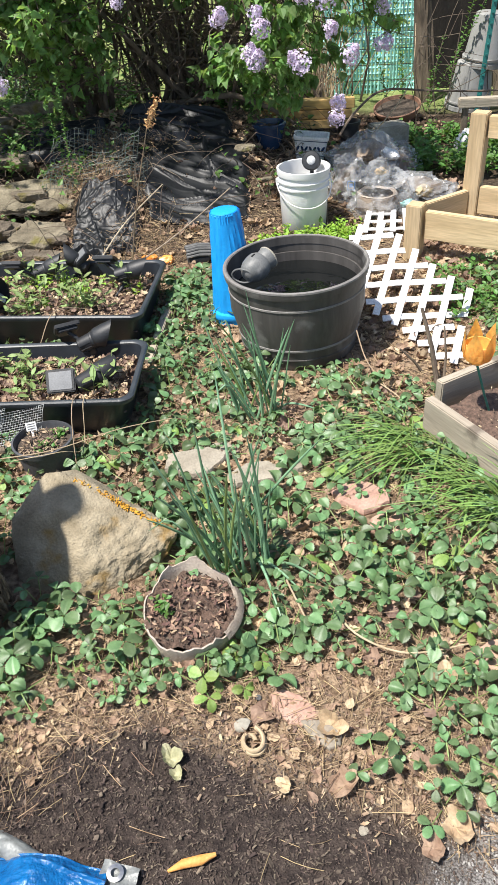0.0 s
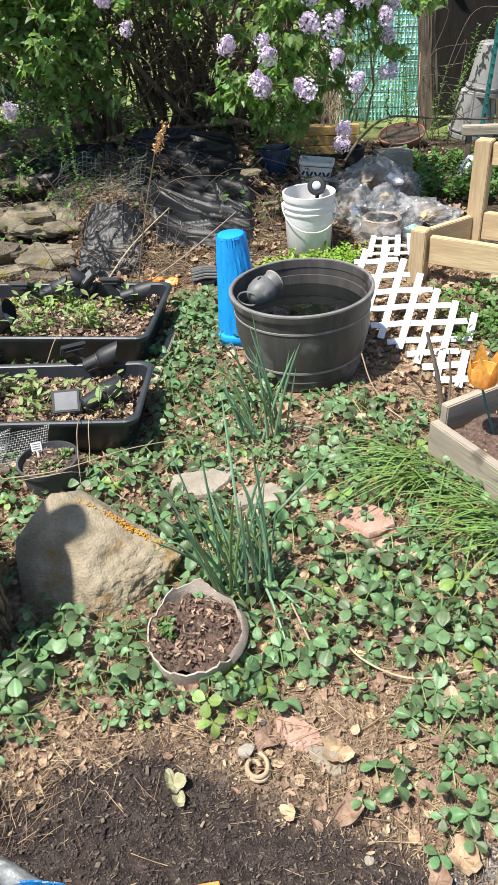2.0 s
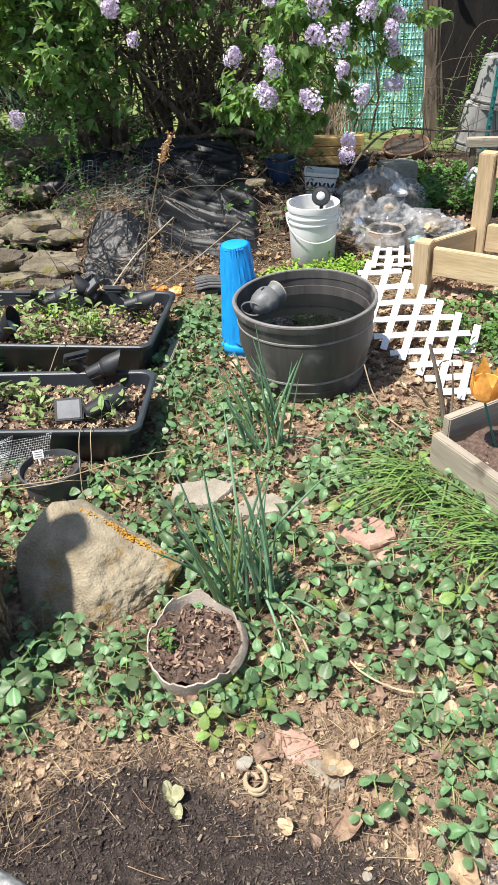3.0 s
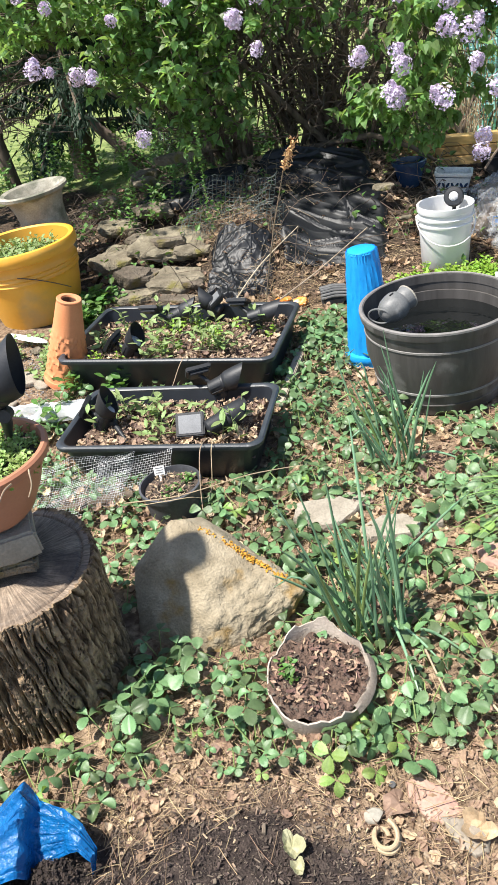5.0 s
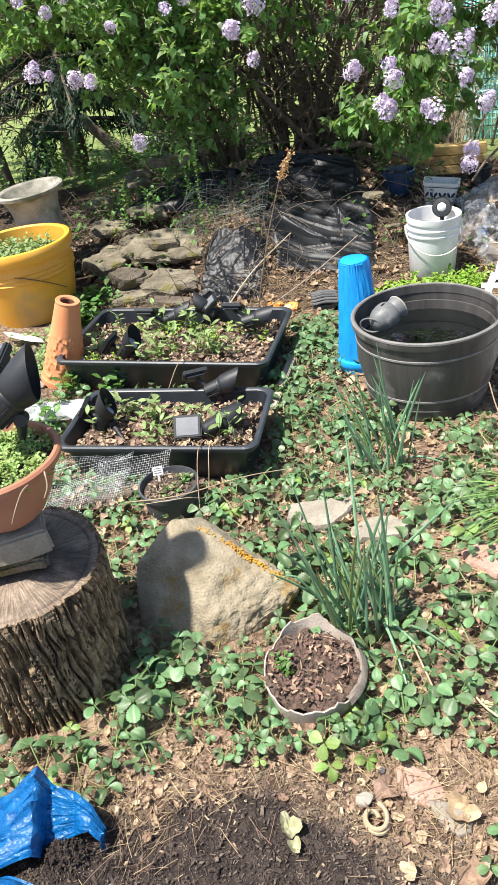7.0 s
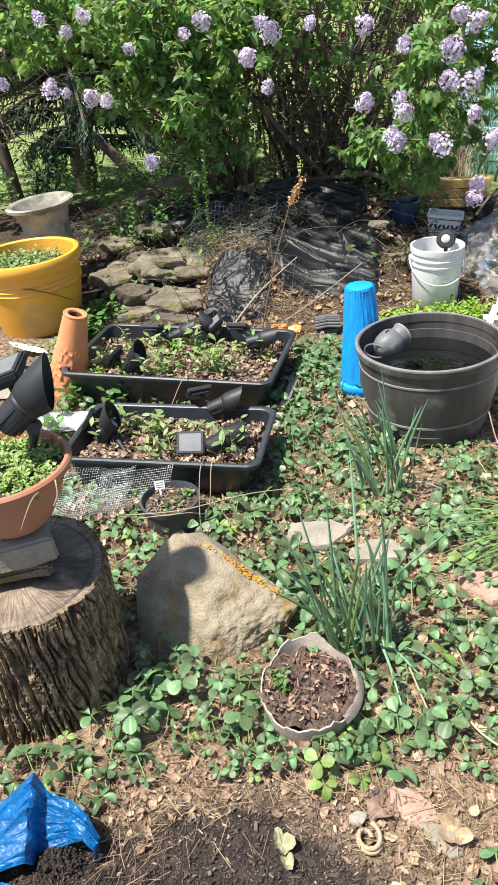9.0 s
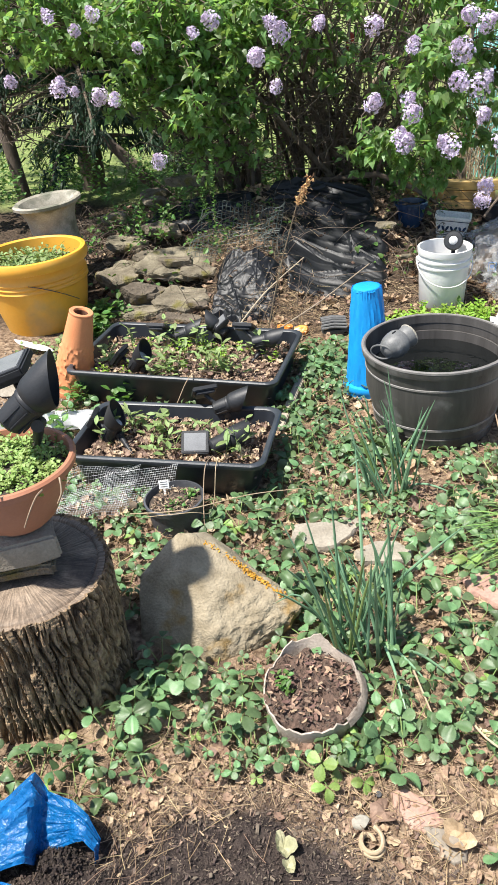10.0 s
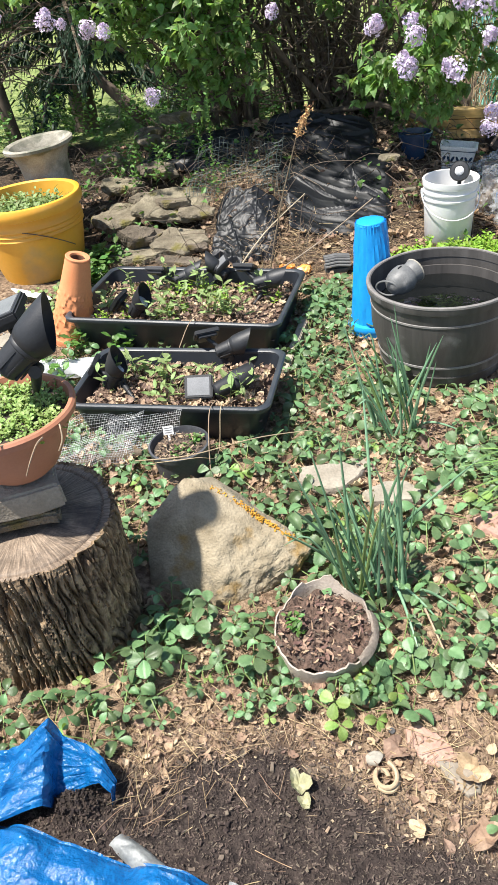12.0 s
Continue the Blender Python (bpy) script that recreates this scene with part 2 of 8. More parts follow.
M_BARK = mat("stump_bark", (0.085, 0.055, 0.032), (0.40, 0.285, 0.170), 48, 170, 0.95, 0.9, stretch=(1, 1, 0.4), vary=0.05, depth=0.006, contrast=0.16)


def cut_wood():
    """Weathered end grain: streaks that run out from the heart, and dark damp blotches."""
    m = mat("cut_wood_grey", (0.145, 0.103, 0.07), (0.32, 0.25, 0.185), 14, 160, 0.7, 0.5, vary=0.03, stain=(0.10, 0.078, 0.062), stain_at=0.56)
    n, l = m.node_tree.nodes, m.node_tree.links
    co = n.new("ShaderNodeTexCoord")
    flat = n.new("ShaderNodeVectorMath")
    flat.operation = "MULTIPLY"
    flat.inputs[1].default_value = (1, 1, 0)
    l.new(co.outputs["Object"], flat.inputs[0])
    unit = n.new("ShaderNodeVectorMath")
    unit.operation = "NORMALIZE"
    l.new(flat.outputs[0], unit.inputs[0])
    mixed = n.new("ShaderNodeVectorMath")
    mixed.operation = "MULTIPLY_ADD"
    mixed.inputs[1].default_value = (0.5, 0.5, 0.5)
    l.new(flat.outputs[0], mixed.inputs[0])
    l.new(unit.outputs[0], mixed.inputs[2])
    streak = n.new("ShaderNodeTexNoise")
    streak.inputs["Scale"].default_value, streak.inputs["Detail"].default_value = 36, 6
    l.new(mixed.outputs[0], streak.inputs["Vector"])
    rng_ = n.new("ShaderNodeMapRange")
    rng_.inputs["From Min"].default_value, rng_.inputs["From Max"].default_value = 0.35, 0.65
    rng_.inputs["To Min"].default_value, rng_.inputs["To Max"].default_value = 0.55, 1.3
    l.new(streak.outputs["Fac"], rng_.inputs["Value"])
    p = n["Principled BSDF"]
    was = p.inputs["Base Color"].links[0].from_socket
    mul = n.new("ShaderNodeVectorMath")
    mul.operation = "SCALE"
    l.new(was, mul.inputs[0])
    l.new(rng_.outputs[0], mul.inputs["Scale"])
    l.new(mul.outputs[0], p.inputs["Base Color"])
    return m


M_CUT = cut_wood()
M_TERRA = mat("terracotta", (0.64, 0.225, 0.09), (0.72, 0.30, 0.14), 8, 120, 0.75, 0.15, vary=0.05, grainy=0.2, stain=(0.5, 0.3, 0.2), stain_at=0.68)
# terracotta darkened to carry the shade inside the cone's hole
M_BORE = mat("shade_dark_clay", (0.09, 0.04, 0.025), (0.16, 0.07, 0.04), 14, 120, 0.95, 0.3)
M_BOWL = mat("terracotta_plastic", (0.38, 0.155, 0.085), (0.46, 0.21, 0.125), 7, 140, 0.55, 0.08, vary=0.05, grainy=0.2, stain=(0.3, 0.16, 0.1), stain_at=0.66)
M_YELLOW = mat("mustard_glaze", (0.78, 0.36, 0.03), (0.84, 0.46, 0.075), 5, 60, 0.38, 0.06, vary=0.02, grainy=0.12, stain=(0.60, 0.36, 0.12), stain_at=0.58)
M_CONCRETE = mat("mossy_concrete", (0.24, 0.22, 0.17), (0.46, 0.43, 0.36), 12, 110, 0.92, 0.6, vary=0.05, stain=(0.16, 0.16, 0.12), stain_at=0.55)
M_PAPER = mat("pressed_paper_pot", (0.33, 0.27, 0.22), (0.52, 0.45, 0.38), 16, 160, 0.9, 0.5, vary=0.05)
M_TARP = mat("blue_tarp", (0.0025, 0.08, 0.25), (0.005, 0.135, 0.37), 30, 110, 0.22, 0.9, vary=0.02, depth=0.005, grainy=0.4)
M_GREYTARP = mat("grey_tarp_back", (0.12, 0.13, 0.13), (0.26, 0.27, 0.26), 24, 160, 0.4, 0.4)
M_SHEET = mat("black_sheeting", (0.005, 0.006, 0.0075), (0.013, 0.0145, 0.0175), 6, 60, 0.46, 0.2, depth=0.004, vary=0.05, spec=0.35, stain=(0.020, 0.020, 0.020), stain_at=0.68)
M_LILAC = mat("lilac_leaf", (0.125, 0.235, 0.072), (0.255, 0.40, 0.155), 14, 80, 0.45, 0.2, vary=0.4, leafy=0.5, depth=0.002)
M_BLOOM = mat("lilac_petal", (0.60, 0.50, 0.70), (0.82, 0.75, 0.88), 30, 90, 0.6, 0.1, vary=0.3, leafy=0.25)
M_TAN = mat("tan_bark", (0.25, 0.19, 0.13), (0.47, 0.39, 0.29), 24, 120, 0.9, 0.6, stretch=(1, 1, 0.3), vary=0.25)
M_TWIG = mat("grey_brown_bark", (0.075, 0.056, 0.041), (0.20, 0.155, 0.115), 24, 120, 0.9, 0.6, stretch=(1, 1, 0.3), vary=0.2)
M_DRYSTALK = mat("dry_stalk", (0.33, 0.24, 0.15), (0.50, 0.39, 0.26), 24, 120, 0.8, 0.3, vary=0.25)
M_SHRUB = mat("weed_leaf", (0.06, 0.15, 0.03), (0.14, 0.26, 0.06), 16, 90, 0.5, 0.2, vary=0.35, leafy=0.25)
M_LIME = mat("bright_weed", (0.17, 0.33, 0.03), (0.32, 0.48, 0.07), 16, 90, 0.5, 0.2, vary=0.3, leafy=0.25)
M_SAGE = mat("grey_green_leaf", (0.15, 0.23, 0.07), (0.29, 0.38, 0.15), 16, 90, 0.6, 0.2, vary=0.3, leafy=0.2)
M_COVER = mat("groundcover_leaf", (0.19, 0.31, 0.075), (0.36, 0.47, 0.16), 20, 90, 0.55, 0.2, vary=0.35, leafy=0.2)
M_POTGREY = mat("faded_pot_plastic", (0.045, 0.048, 0.055), (0.085, 0.088, 0.096), 9, 120, 0.5, 0.15, vary=0.05)
M_CONIFER = mat("conifer_needles", (0.012, 0.035, 0.016), (0.03, 0.07, 0.03), 14, 90, 0.6, 0.1, vary=0.3, leafy=0.1)
M_FARLEAF = mat("far_foliage", (0.07, 0.16, 0.03), (0.17, 0.29, 0.07), 3, 20, 0.7, 0.1, vary=0.35, leafy=0.25)
# cell grey includes the sky's reflection, put into the base colour
M_CELL = mat("solar_cell", (0.15, 0.155, 0.16), (0.25, 0.255, 0.26), 12, 200, 0.32, 0.05, vary=0.08)
M_LENS = mat("lamp_lens", (0.45, 0.46, 0.46), (0.6, 0.6, 0.6), 30, 120, 0.15, 0.1)
M_TULIP = mat("orange_tulip_plastic", (0.92, 0.58, 0.13), (0.95, 0.70, 0.26), 12, 90, 0.3, 0.05, leafy=0.35, vary=0.05)
M_GREENWIRE = mat("green_coated_wire", (0.02, 0.14, 0.10), (0.03, 0.19, 0.14), 20, 100, 0.4, 0.05)
M_WIRE = mat("galvanised_wire", (0.40, 0.42, 0.42), (0.55, 0.57, 0.57), 30, 120, 0.55, 0.1, metal=0.3, vary=0.2)
M_NETTING = mat("green_grey_netting", (0.035, 0.05, 0.045), (0.08, 0.105, 0.095), 20, 120, 0.5, 0.1, vary=0.2)
M_TEAL = mat("turquoise_mesh", (0.34, 0.78, 0.73), (0.50, 0.86, 0.82), 5, 60, 0.5, 0.1, vary=0.15)
M_TPOST = mat("teal_green_paint", (0.02, 0.16, 0.15), (0.04, 0.24, 0.22), 14, 120, 0.5, 0.2)
M_FILM = glassy("clear_bag_film", (0.52, 0.53, 0.54), 0.2, 0.78)
M_FILM2 = glassy("milky_film", (0.72, 0.73, 0.73), 0.2, 0.35)
M_PACKSOIL = mat("bagged_peat", (0.12, 0.085, 0.06), (0.30, 0.24, 0.19), 16, 140, 0.9, 0.7, vary=0.1)
M_NAVY = mat("navy_glazed_pot", (0.012, 0.03, 0.07), (0.02, 0.05, 0.10), 9, 120, 0.25, 0.1)
M_CREAM = mat("cream_glaze", (0.74, 0.73, 0.69), (0.82, 0.81, 0.77), 9, 120, 0.4, 0.1)
M_BOARDY = mat("yellow_board", (0.48, 0.30, 0.10), (0.6, 0.42, 0.18), 10, 100, 0.7, 0.3, stretch=(0.1, 1, 1))
M_ORANGE = mat("orange_film", (0.85, 0.24, 0.02), (0.9, 0.42, 0.12), 18, 100, 0.35, 0.4, vary=0.05, stain=(0.8, 0.7, 0.6), stain_at=0.6)
M_RUBBER = mat("ribbed_grey_rubber", (0.085, 0.085, 0.085), (0.16, 0.16, 0.155), 30, 150, 0.8, 0.4)
M_COIL = mat("tan_coil", (0.36, 0.27, 0.16), (0.5, 0.39, 0.25), 30, 150, 0.7, 0.3)
M_PALELEAF = mat("pale_green_dry_leaf", (0.30, 0.30, 0.16), (0.44, 0.42, 0.27), 30, 150, 0.7, 0.4, vary=0.1, leafy=0.1)
M_CARROT = mat("orange_root_skin", (0.75, 0.32, 0.06), (0.85, 0.5, 0.16), 30, 150, 0.7, 0.5, stain=(0.2, 0.1, 0.04))
M_RED = mat("red_feeder_plastic", (0.4, 0.03, 0.02), (0.5, 0.06, 0.04), 20, 100, 0.4, 0.1)
# near-black stands for the hollow's shade; also colours the welded wire
M_DARKHOLE = mat("hollow_shade_and_wire", (0.006, 0.005, 0.005), (0.02, 0.016, 0.013), 14, 90, 0.95, 0.8, stretch=(1, 1, 0.3))
M_PETAL_METAL = mat("brushed_steel", (0.4, 0.4, 0.4), (0.5, 0.5, 0.5), 30, 150, 0.3, 0.1, metal=0.9)
M_WATER = bpy.data.materials.new("still_dark_water")
M_WATER.use_nodes = True
wp = M_WATER.node_tree.nodes["Principled BSDF"]
wp.inputs["Base Color"].default_value = (0.006, 0.007, 0.007, 1)
wp.inputs["Roughness"].default_value = 0.04
wno = M_WATER.node_tree.nodes.new("ShaderNodeTexNoise")
wno.inputs["Scale"].default_value = 9
wbu = M_WATER.node_tree.nodes.new("ShaderNodeBump")
wbu.inputs["Strength"].default_value, wbu.inputs["Distance"].default_value = 0.15, 0.01
M_WATER.node_tree.links.new(wno.outputs["Fac"], wbu.inputs["Height"])
M_WATER.node_tree.links.new(wbu.outputs[0], wp.inputs["Normal"])

# ---- tools for building ----
rng = random.Random(7)


def link_mesh(name, bm, material, smooth=True):
    me = bpy.data.meshes.new(name)
    bm.to_mesh(me)
    bm.free()
    me.materials.append(material)
    if smooth:
        me.polygons.foreach_set("use_smooth", [True] * len(me.polygons))
        me.set_sharp_from_angle(angle=radians(40))
    return me


def part(name, bm, material, parent, label="", smooth=True):
    ob = new(name, link_mesh(name, bm, material, smooth))
    ob.parent = parent
    if label:
        tagged(ob, label)
    return ob


def share(name, me, parent, m=None):
    ob = new(name, me)
    ob.parent = parent
    if m is not None:
        ob.matrix_basis = m
    return ob


def thing(name, at, label, category, group="", kind="", rx=0, ry=0, rz=0):
    ob = new(name)
    ob.empty_display_size = 0.05
    ob.matrix_basis = pose(*at, rx, ry, rz)
    return tagged(ob, label, category, group, kind)


def solid(name, bm, material, label, category, group="", kind="", m=None, smooth=True):
    ob = new(name, link_mesh(name, bm, material, smooth))
    if m is not None:
        ob.matrix_basis = m
    return tagged(ob, label, category, group, kind)


def lathe(profile, segs=40, bm=None, wobble=0.0):
    """Turns (radius, height) pairs round z; ends of radius 0 close the form."""
    bm = bm or bmesh.new()
    rings = []
    for r, z in profile:
        if r < 1e-5:
            rings.append([bm.verts.new((0, 0, z))])
        else:
            rings.append([bm.verts.new(((r + wobble * noise.noise(Vector((3 * math.cos(6.2832 * i / segs), 3 * math.sin(6.2832 * i / segs), 9 * z)))) * math.cos(6.2832 * i / segs),
                                        (r + wobble * noise.noise(Vector((3 * math.cos(6.2832 * i / segs), 3 * math.sin(6.2832 * i / segs), 9 * z)))) * math.sin(6.2832 * i / segs), z)) for i in range(segs)])
    for a, b in zip(rings, rings[1:]):
        for i in range(segs):
            j = (i + 1) % segs
            if len(a) == 1 and len(b) == 1:
                continue
            if len(a) == 1:
                bm.faces.new((a[0], b[j], b[i]))
            elif len(b) == 1:
                bm.faces.new((a[i], a[j], b[0]))
            else:
                bm.faces.new((a[i], a[j], b[j], b[i]))
    bmesh.ops.recalc_face_normals(bm, faces=bm.faces)
    return bm


def tube(points, radii, segs=8, bm=None, cap=True):
    """A round tube along points; radii is one number or one for each point."""
    bm = bm or bmesh.new()
    pts = [Vector(p) for p in points]
    if isinstance(radii, (int, float)):
        radii = [radii] * len(pts)
    rings, side = [], None
    for i, p in enumerate(pts):
        d = (pts[min(i + 1, len(pts) - 1)] - pts[max(i - 1, 0)]).normalized()
        if side is None:
            side = d.cross(Vector((0, 0, 1)))
            if side.length < 0.05:
                side = d.cross(Vector((1, 0, 0)))
        side = (side - d * side.dot(d)).normalized()
        up = d.cross(side)
        rings.append([bm.verts.new(p + (side * math.cos(6.2832 * k / segs) + up * math.sin(6.2832 * k / segs)) * radii[i]) for k in range(segs)])
    for a, b in zip(rings, rings[1:]):
        for k in range(segs):
            bm.faces.new((a[k], a[(k + 1) % segs], b[(k + 1) % segs], b[k]))
    if cap:
        bm.faces.new(rings[0][::-1])
        bm.faces.new(rings[-1])
    return bm


def box(size, at=(0, 0, 0), bevel=0.003, m=None, bm=None):
    """A box centred at a place, its edges softened."""
    out = bm or bmesh.new()
    b = bmesh.new()
    bmesh.ops.create_cube(b, size=1)
    bmesh.ops.scale(b, vec=size, verts=b.verts)
    if bevel:
        bmesh.ops.bevel(b, geom=b.edges[:], offset=bevel, segments=2, affect="EDGES")
    mm = (m or Matrix()) @ Matrix.Translation(at)
    table = {v: out.verts.new(mm @ v.co) for v in b.verts}
    for f in b.faces:
        out.faces.new([table[v] for v in f.verts])
    b.free()
    return out


def stone(size, seed, rough=0.16, level=3, flat=0.5):
    """A broken stone: a ball pressed flat by random planes, then roughened."""
    bm = bmesh.new()
    bmesh.ops.create_icosphere(bm, subdivisions=level, radius=1)
    r = random.Random(seed)
    planes = []
    for _ in range(11):
        d = Vector((r.gauss(0, 1), r.gauss(0, 1), r.gauss(0, 0.8))).normalized()
        planes.append((d, r.uniform(0.55, 0.85)))
    planes += [(Vector((0, 0, 1)), flat), (Vector((0, 0, -1)), 0.6)]
    off = Vector((seed * 3.1, seed * 1.7, seed))
    for v in bm.verts:
        for d, k in planes:
            e = v.co.dot(d) - k
            if e > 0:
                v.co -= d * e
        v.co += v.co.normalized() * rough * 0.4 * noise.noise(v.co * 2.4 + off) + v.co.normalized() * rough * 0.16 * noise.noise(v.co * 9 + off)
        v.co = Vector((v.co.x * size[0], v.co.y * size[1], v.co.z * size[2]))
    return bm


def slab(size, seed, chip=0.12):
    """A flat split stone: an uneven many-sided plate with broken edges."""
    r = random.Random(seed)
    n = r.randint(6, 8)
    corners = []
    for k in range(n):
        a = 6.2832 * (k + r.uniform(-0.25, 0.25)) / n
        d = r.uniform(0.82, 1.08)
        corners.append(Vector((d * math.cos(a), d * math.sin(a), 0)))
    ring = [corners[k].lerp(corners[(k + 1) % n], t / 8) for k in range(n) for t in range(8)]
    off = Vector((seed * 1.3, seed * 0.7, 0))
    bm = bmesh.new()
    rows = []
    for rim, z in ((0.0, -1.0), (0.90, -1.0), (1.0, -0.55), (1.02, 0.0), (0.99, 0.55), (0.93, 0.95), (0.80, 1.0), (0.55, 1.0), (0.28, 1.0), (0.0, 1.0)):
        if rim == 0.0:
            rows.append([bm.verts.new((0, 0, z * size[2]))])
            continue
        row = []
        for p in ring:
            q = p * rim * (1 + chip * 0.5 * noise.noise(p * 3 + off + Vector((0, 0, z))) * (rim > 0.85))
            zz = z + 0.28 * noise.noise(q * 1.7 + off) + 0.14 * noise.noise(q * 6 + off) if z > 0 else z + 0.3 * noise.noise(p * 5 + off)
            row.append(bm.verts.new((q.x * size[0], q.y * size[1], zz * size[2])))
        rows.append(row)
    m = len(ring)
    for a, b in zip(rows, rows[1:]):
        for i in range(m):
            j = (i + 1) % m
            if len(a) == 1:
                bm.faces.new((a[0], b[j], b[i]))
            elif len(b) == 1:
                bm.faces.new((a[i], a[j], b[0]))
            else:
                bm.faces.new((a[i], a[j], b[j], b[i]))
    bmesh.ops.recalc_face_normals(bm, faces=bm.faces)
    return bm


def joined(name, pieces, material, smooth=False):
    """One mesh out of many placed copies of small templates: pieces are (verts, faces, matrix)."""
    vs, fs, n0 = [], [], 0
    for verts, faces, m in pieces:
        a = np.asarray(verts) @ np.array(m.to_3x3()).T + np.array(m.translation)
        vs.append(a)
        fs += [[i + n0 for i in f] for f in faces]
        n0 += len(verts)
    me = bpy.data.meshes.new(name)
    me.from_pydata(np.concatenate(vs).tolist(), [], fs)
    me.materials.append(material)
    if smooth:
        me.polygons.foreach_set("use_smooth", [True] * len(me.polygons))
    return me


def turned(at, rx=0, ry=0, rz=0, s=1.0):
    return Matrix.LocRotScale(at, Euler((rx, ry, rz)), (s, s, s))


def aimed(at, way, s=1.0, spin=0.0):
    """A pose whose local y points along way."""
    q = Vector(way).to_track_quat("Y", "Z")
    return Matrix.Translation(at) @ q.to_matrix().to_4x4() @ Matrix.Rotation(spin, 4, "Y") @ Matrix.Scale(s, 4)


def smoothstep(a, b, v):
    t = min(1.0, max(0.0, (v - a) / (b - a)))
    return t * t * (3 - 2 * t)


# ---- ground ----


def lie(x, y):
    """The height of the ground."""
    z = 0.37 * math.exp(-(((x + 0.5) / 0.95) ** 2 + ((y - 5.25) / 0.75) ** 2))
    z += 0.10 * smoothstep(4.4, 6.2, y)
    z += 0.16 * math.exp(-(((x + 1.5) / 0.6) ** 2 + ((y - 5.0) / 0.6) ** 2))
    z += 0.19 * math.exp(-(((x + 0.80) / 0.24) ** 2 + ((y - 4.36) / 0.26) ** 2))
    if y < 9 and abs(x) < 5:
        z += 0.016 * noise.noise(Vector((x * 2.3, y * 2.3, 0.4))) + 0.007 * noise.noise(Vector((x * 9, y * 9, 2.1)))
        z += 0.05 * math.exp(-(((x + 0.62) / 0.12) ** 2 + ((y - 0.80) / 0.1) ** 2))
        z += 0.025 * math.exp(-(((x + 0.33) / 0.35) ** 2 + ((y - 0.88) / 0.18) ** 2)) * (1 + 0.8 * noise.noise(Vector((x * 25, y * 25, 5))))
    return z


def axis(lo, hi, step):
    inner = list(np.arange(lo, hi, step))
    out, d = [], step
    v = hi
    while v < 2500:
        out.append(v)
        d *= 1.35
        v += d
    left, d, v = [], step, lo
    while v > -2500:
        d *= 1.35
        v -= d
        left.append(v)
    return left[::-1] + inner + out


GX, GY = axis(-3.2, 2.6, 0.022), axis(0.2, 7.0, 0.022)
gv = [(x, y, lie(x, y)) for y in GY for x in GX]
w = len(GX)
gf = [(j * w + i, j * w + i + 1, (j + 1) * w + i + 1, (j + 1) * w + i) for j in range(len(GY) - 1) for i in range(w - 1)]
gme = bpy.data.meshes.new("ground")
gme.from_pydata(gv, [], gf)
gme.materials.append(M_GROUND)
gme.polygons.foreach_set("use_smooth", [True] * len(gme.polygons))
tagged(new("ground", gme), "dark mulch and straw-covered garden soil running out to lawn", "ground", kind="structure")

# ---- barrel planter with water ----


def barrel_planter():
    x, y = 0.223, 2.915
    top = thing("barrel_planter", (x, y, lie(x, y) - 0.005), "dark grey resin half-barrel planter full of dark water", "planter", ry=-1.5)
    H = 0.365
    R = lambda z: 0.238 + 0.052 * z / H
    out = [(0.0, 0.0), (0.225, 0.0), (R(0.004), 0.006)]
    for i in range(1, 30):
        z = 0.006 + (H - 0.03) * i / 30
        out.append((R(z), z))
    out += [(R(H) - 0.012, H - 0.03), (R(H) - 0.012, 0.2), (0.235, 0.03), (0.0, 0.025)]
    part("shell", lathe(out, 72), M_TUB, top)
    part("rim", lathe([(R(H) - 0.014, H - 0.034), (R(H) + 0.001, H - 0.032), (R(H) + 0.004, H - 0.018), (R(H) + 0.005, H - 0.002), (R(H) - 0.001, H + 0.003),
                       (R(H) - 0.012, H), (R(H) - 0.014, H - 0.034)], 72), M_TUB, top, "worn pale rolled rim")
    part("worn_edge", lathe([(R(H) + 0.0058, H - 0.006), (R(H) + 0.0052, H + 0.001), (R(H) - 0.001, H + 0.0042), (R(H) - 0.007, H + 0.002)], 72), M_TUBBAND, top)
    for z, hgt in ((0.282, 0.007), (0.215, 0.003), (0.096, 0.008), (0.05, 0.004)):
        part("band", lathe([(R(z) - 0.003, z - hgt), (R(z) + 0.003, z - hgt * 0.5), (R(z) + 0.003, z + hgt * 0.5), (R(z) - 0.003, z + hgt), (R(z) - 0.003, z - hgt)], 72),
             M_TUBBAND if hgt > 0.005 else M_TUB, top)
    part("water", lathe([(0.0, 0.262), (0.1, 0.262), (R(0.262) - 0.013, 0.262)], 64), M_WATER, top, "still dark water with floating specks")
    ring = lathe([(0.262, 0.262), (0.265, 0.3), (0.272, 0.3), (0.272, 0.262)], 72)
    part("waterline_stain", ring, M_TUB, top)


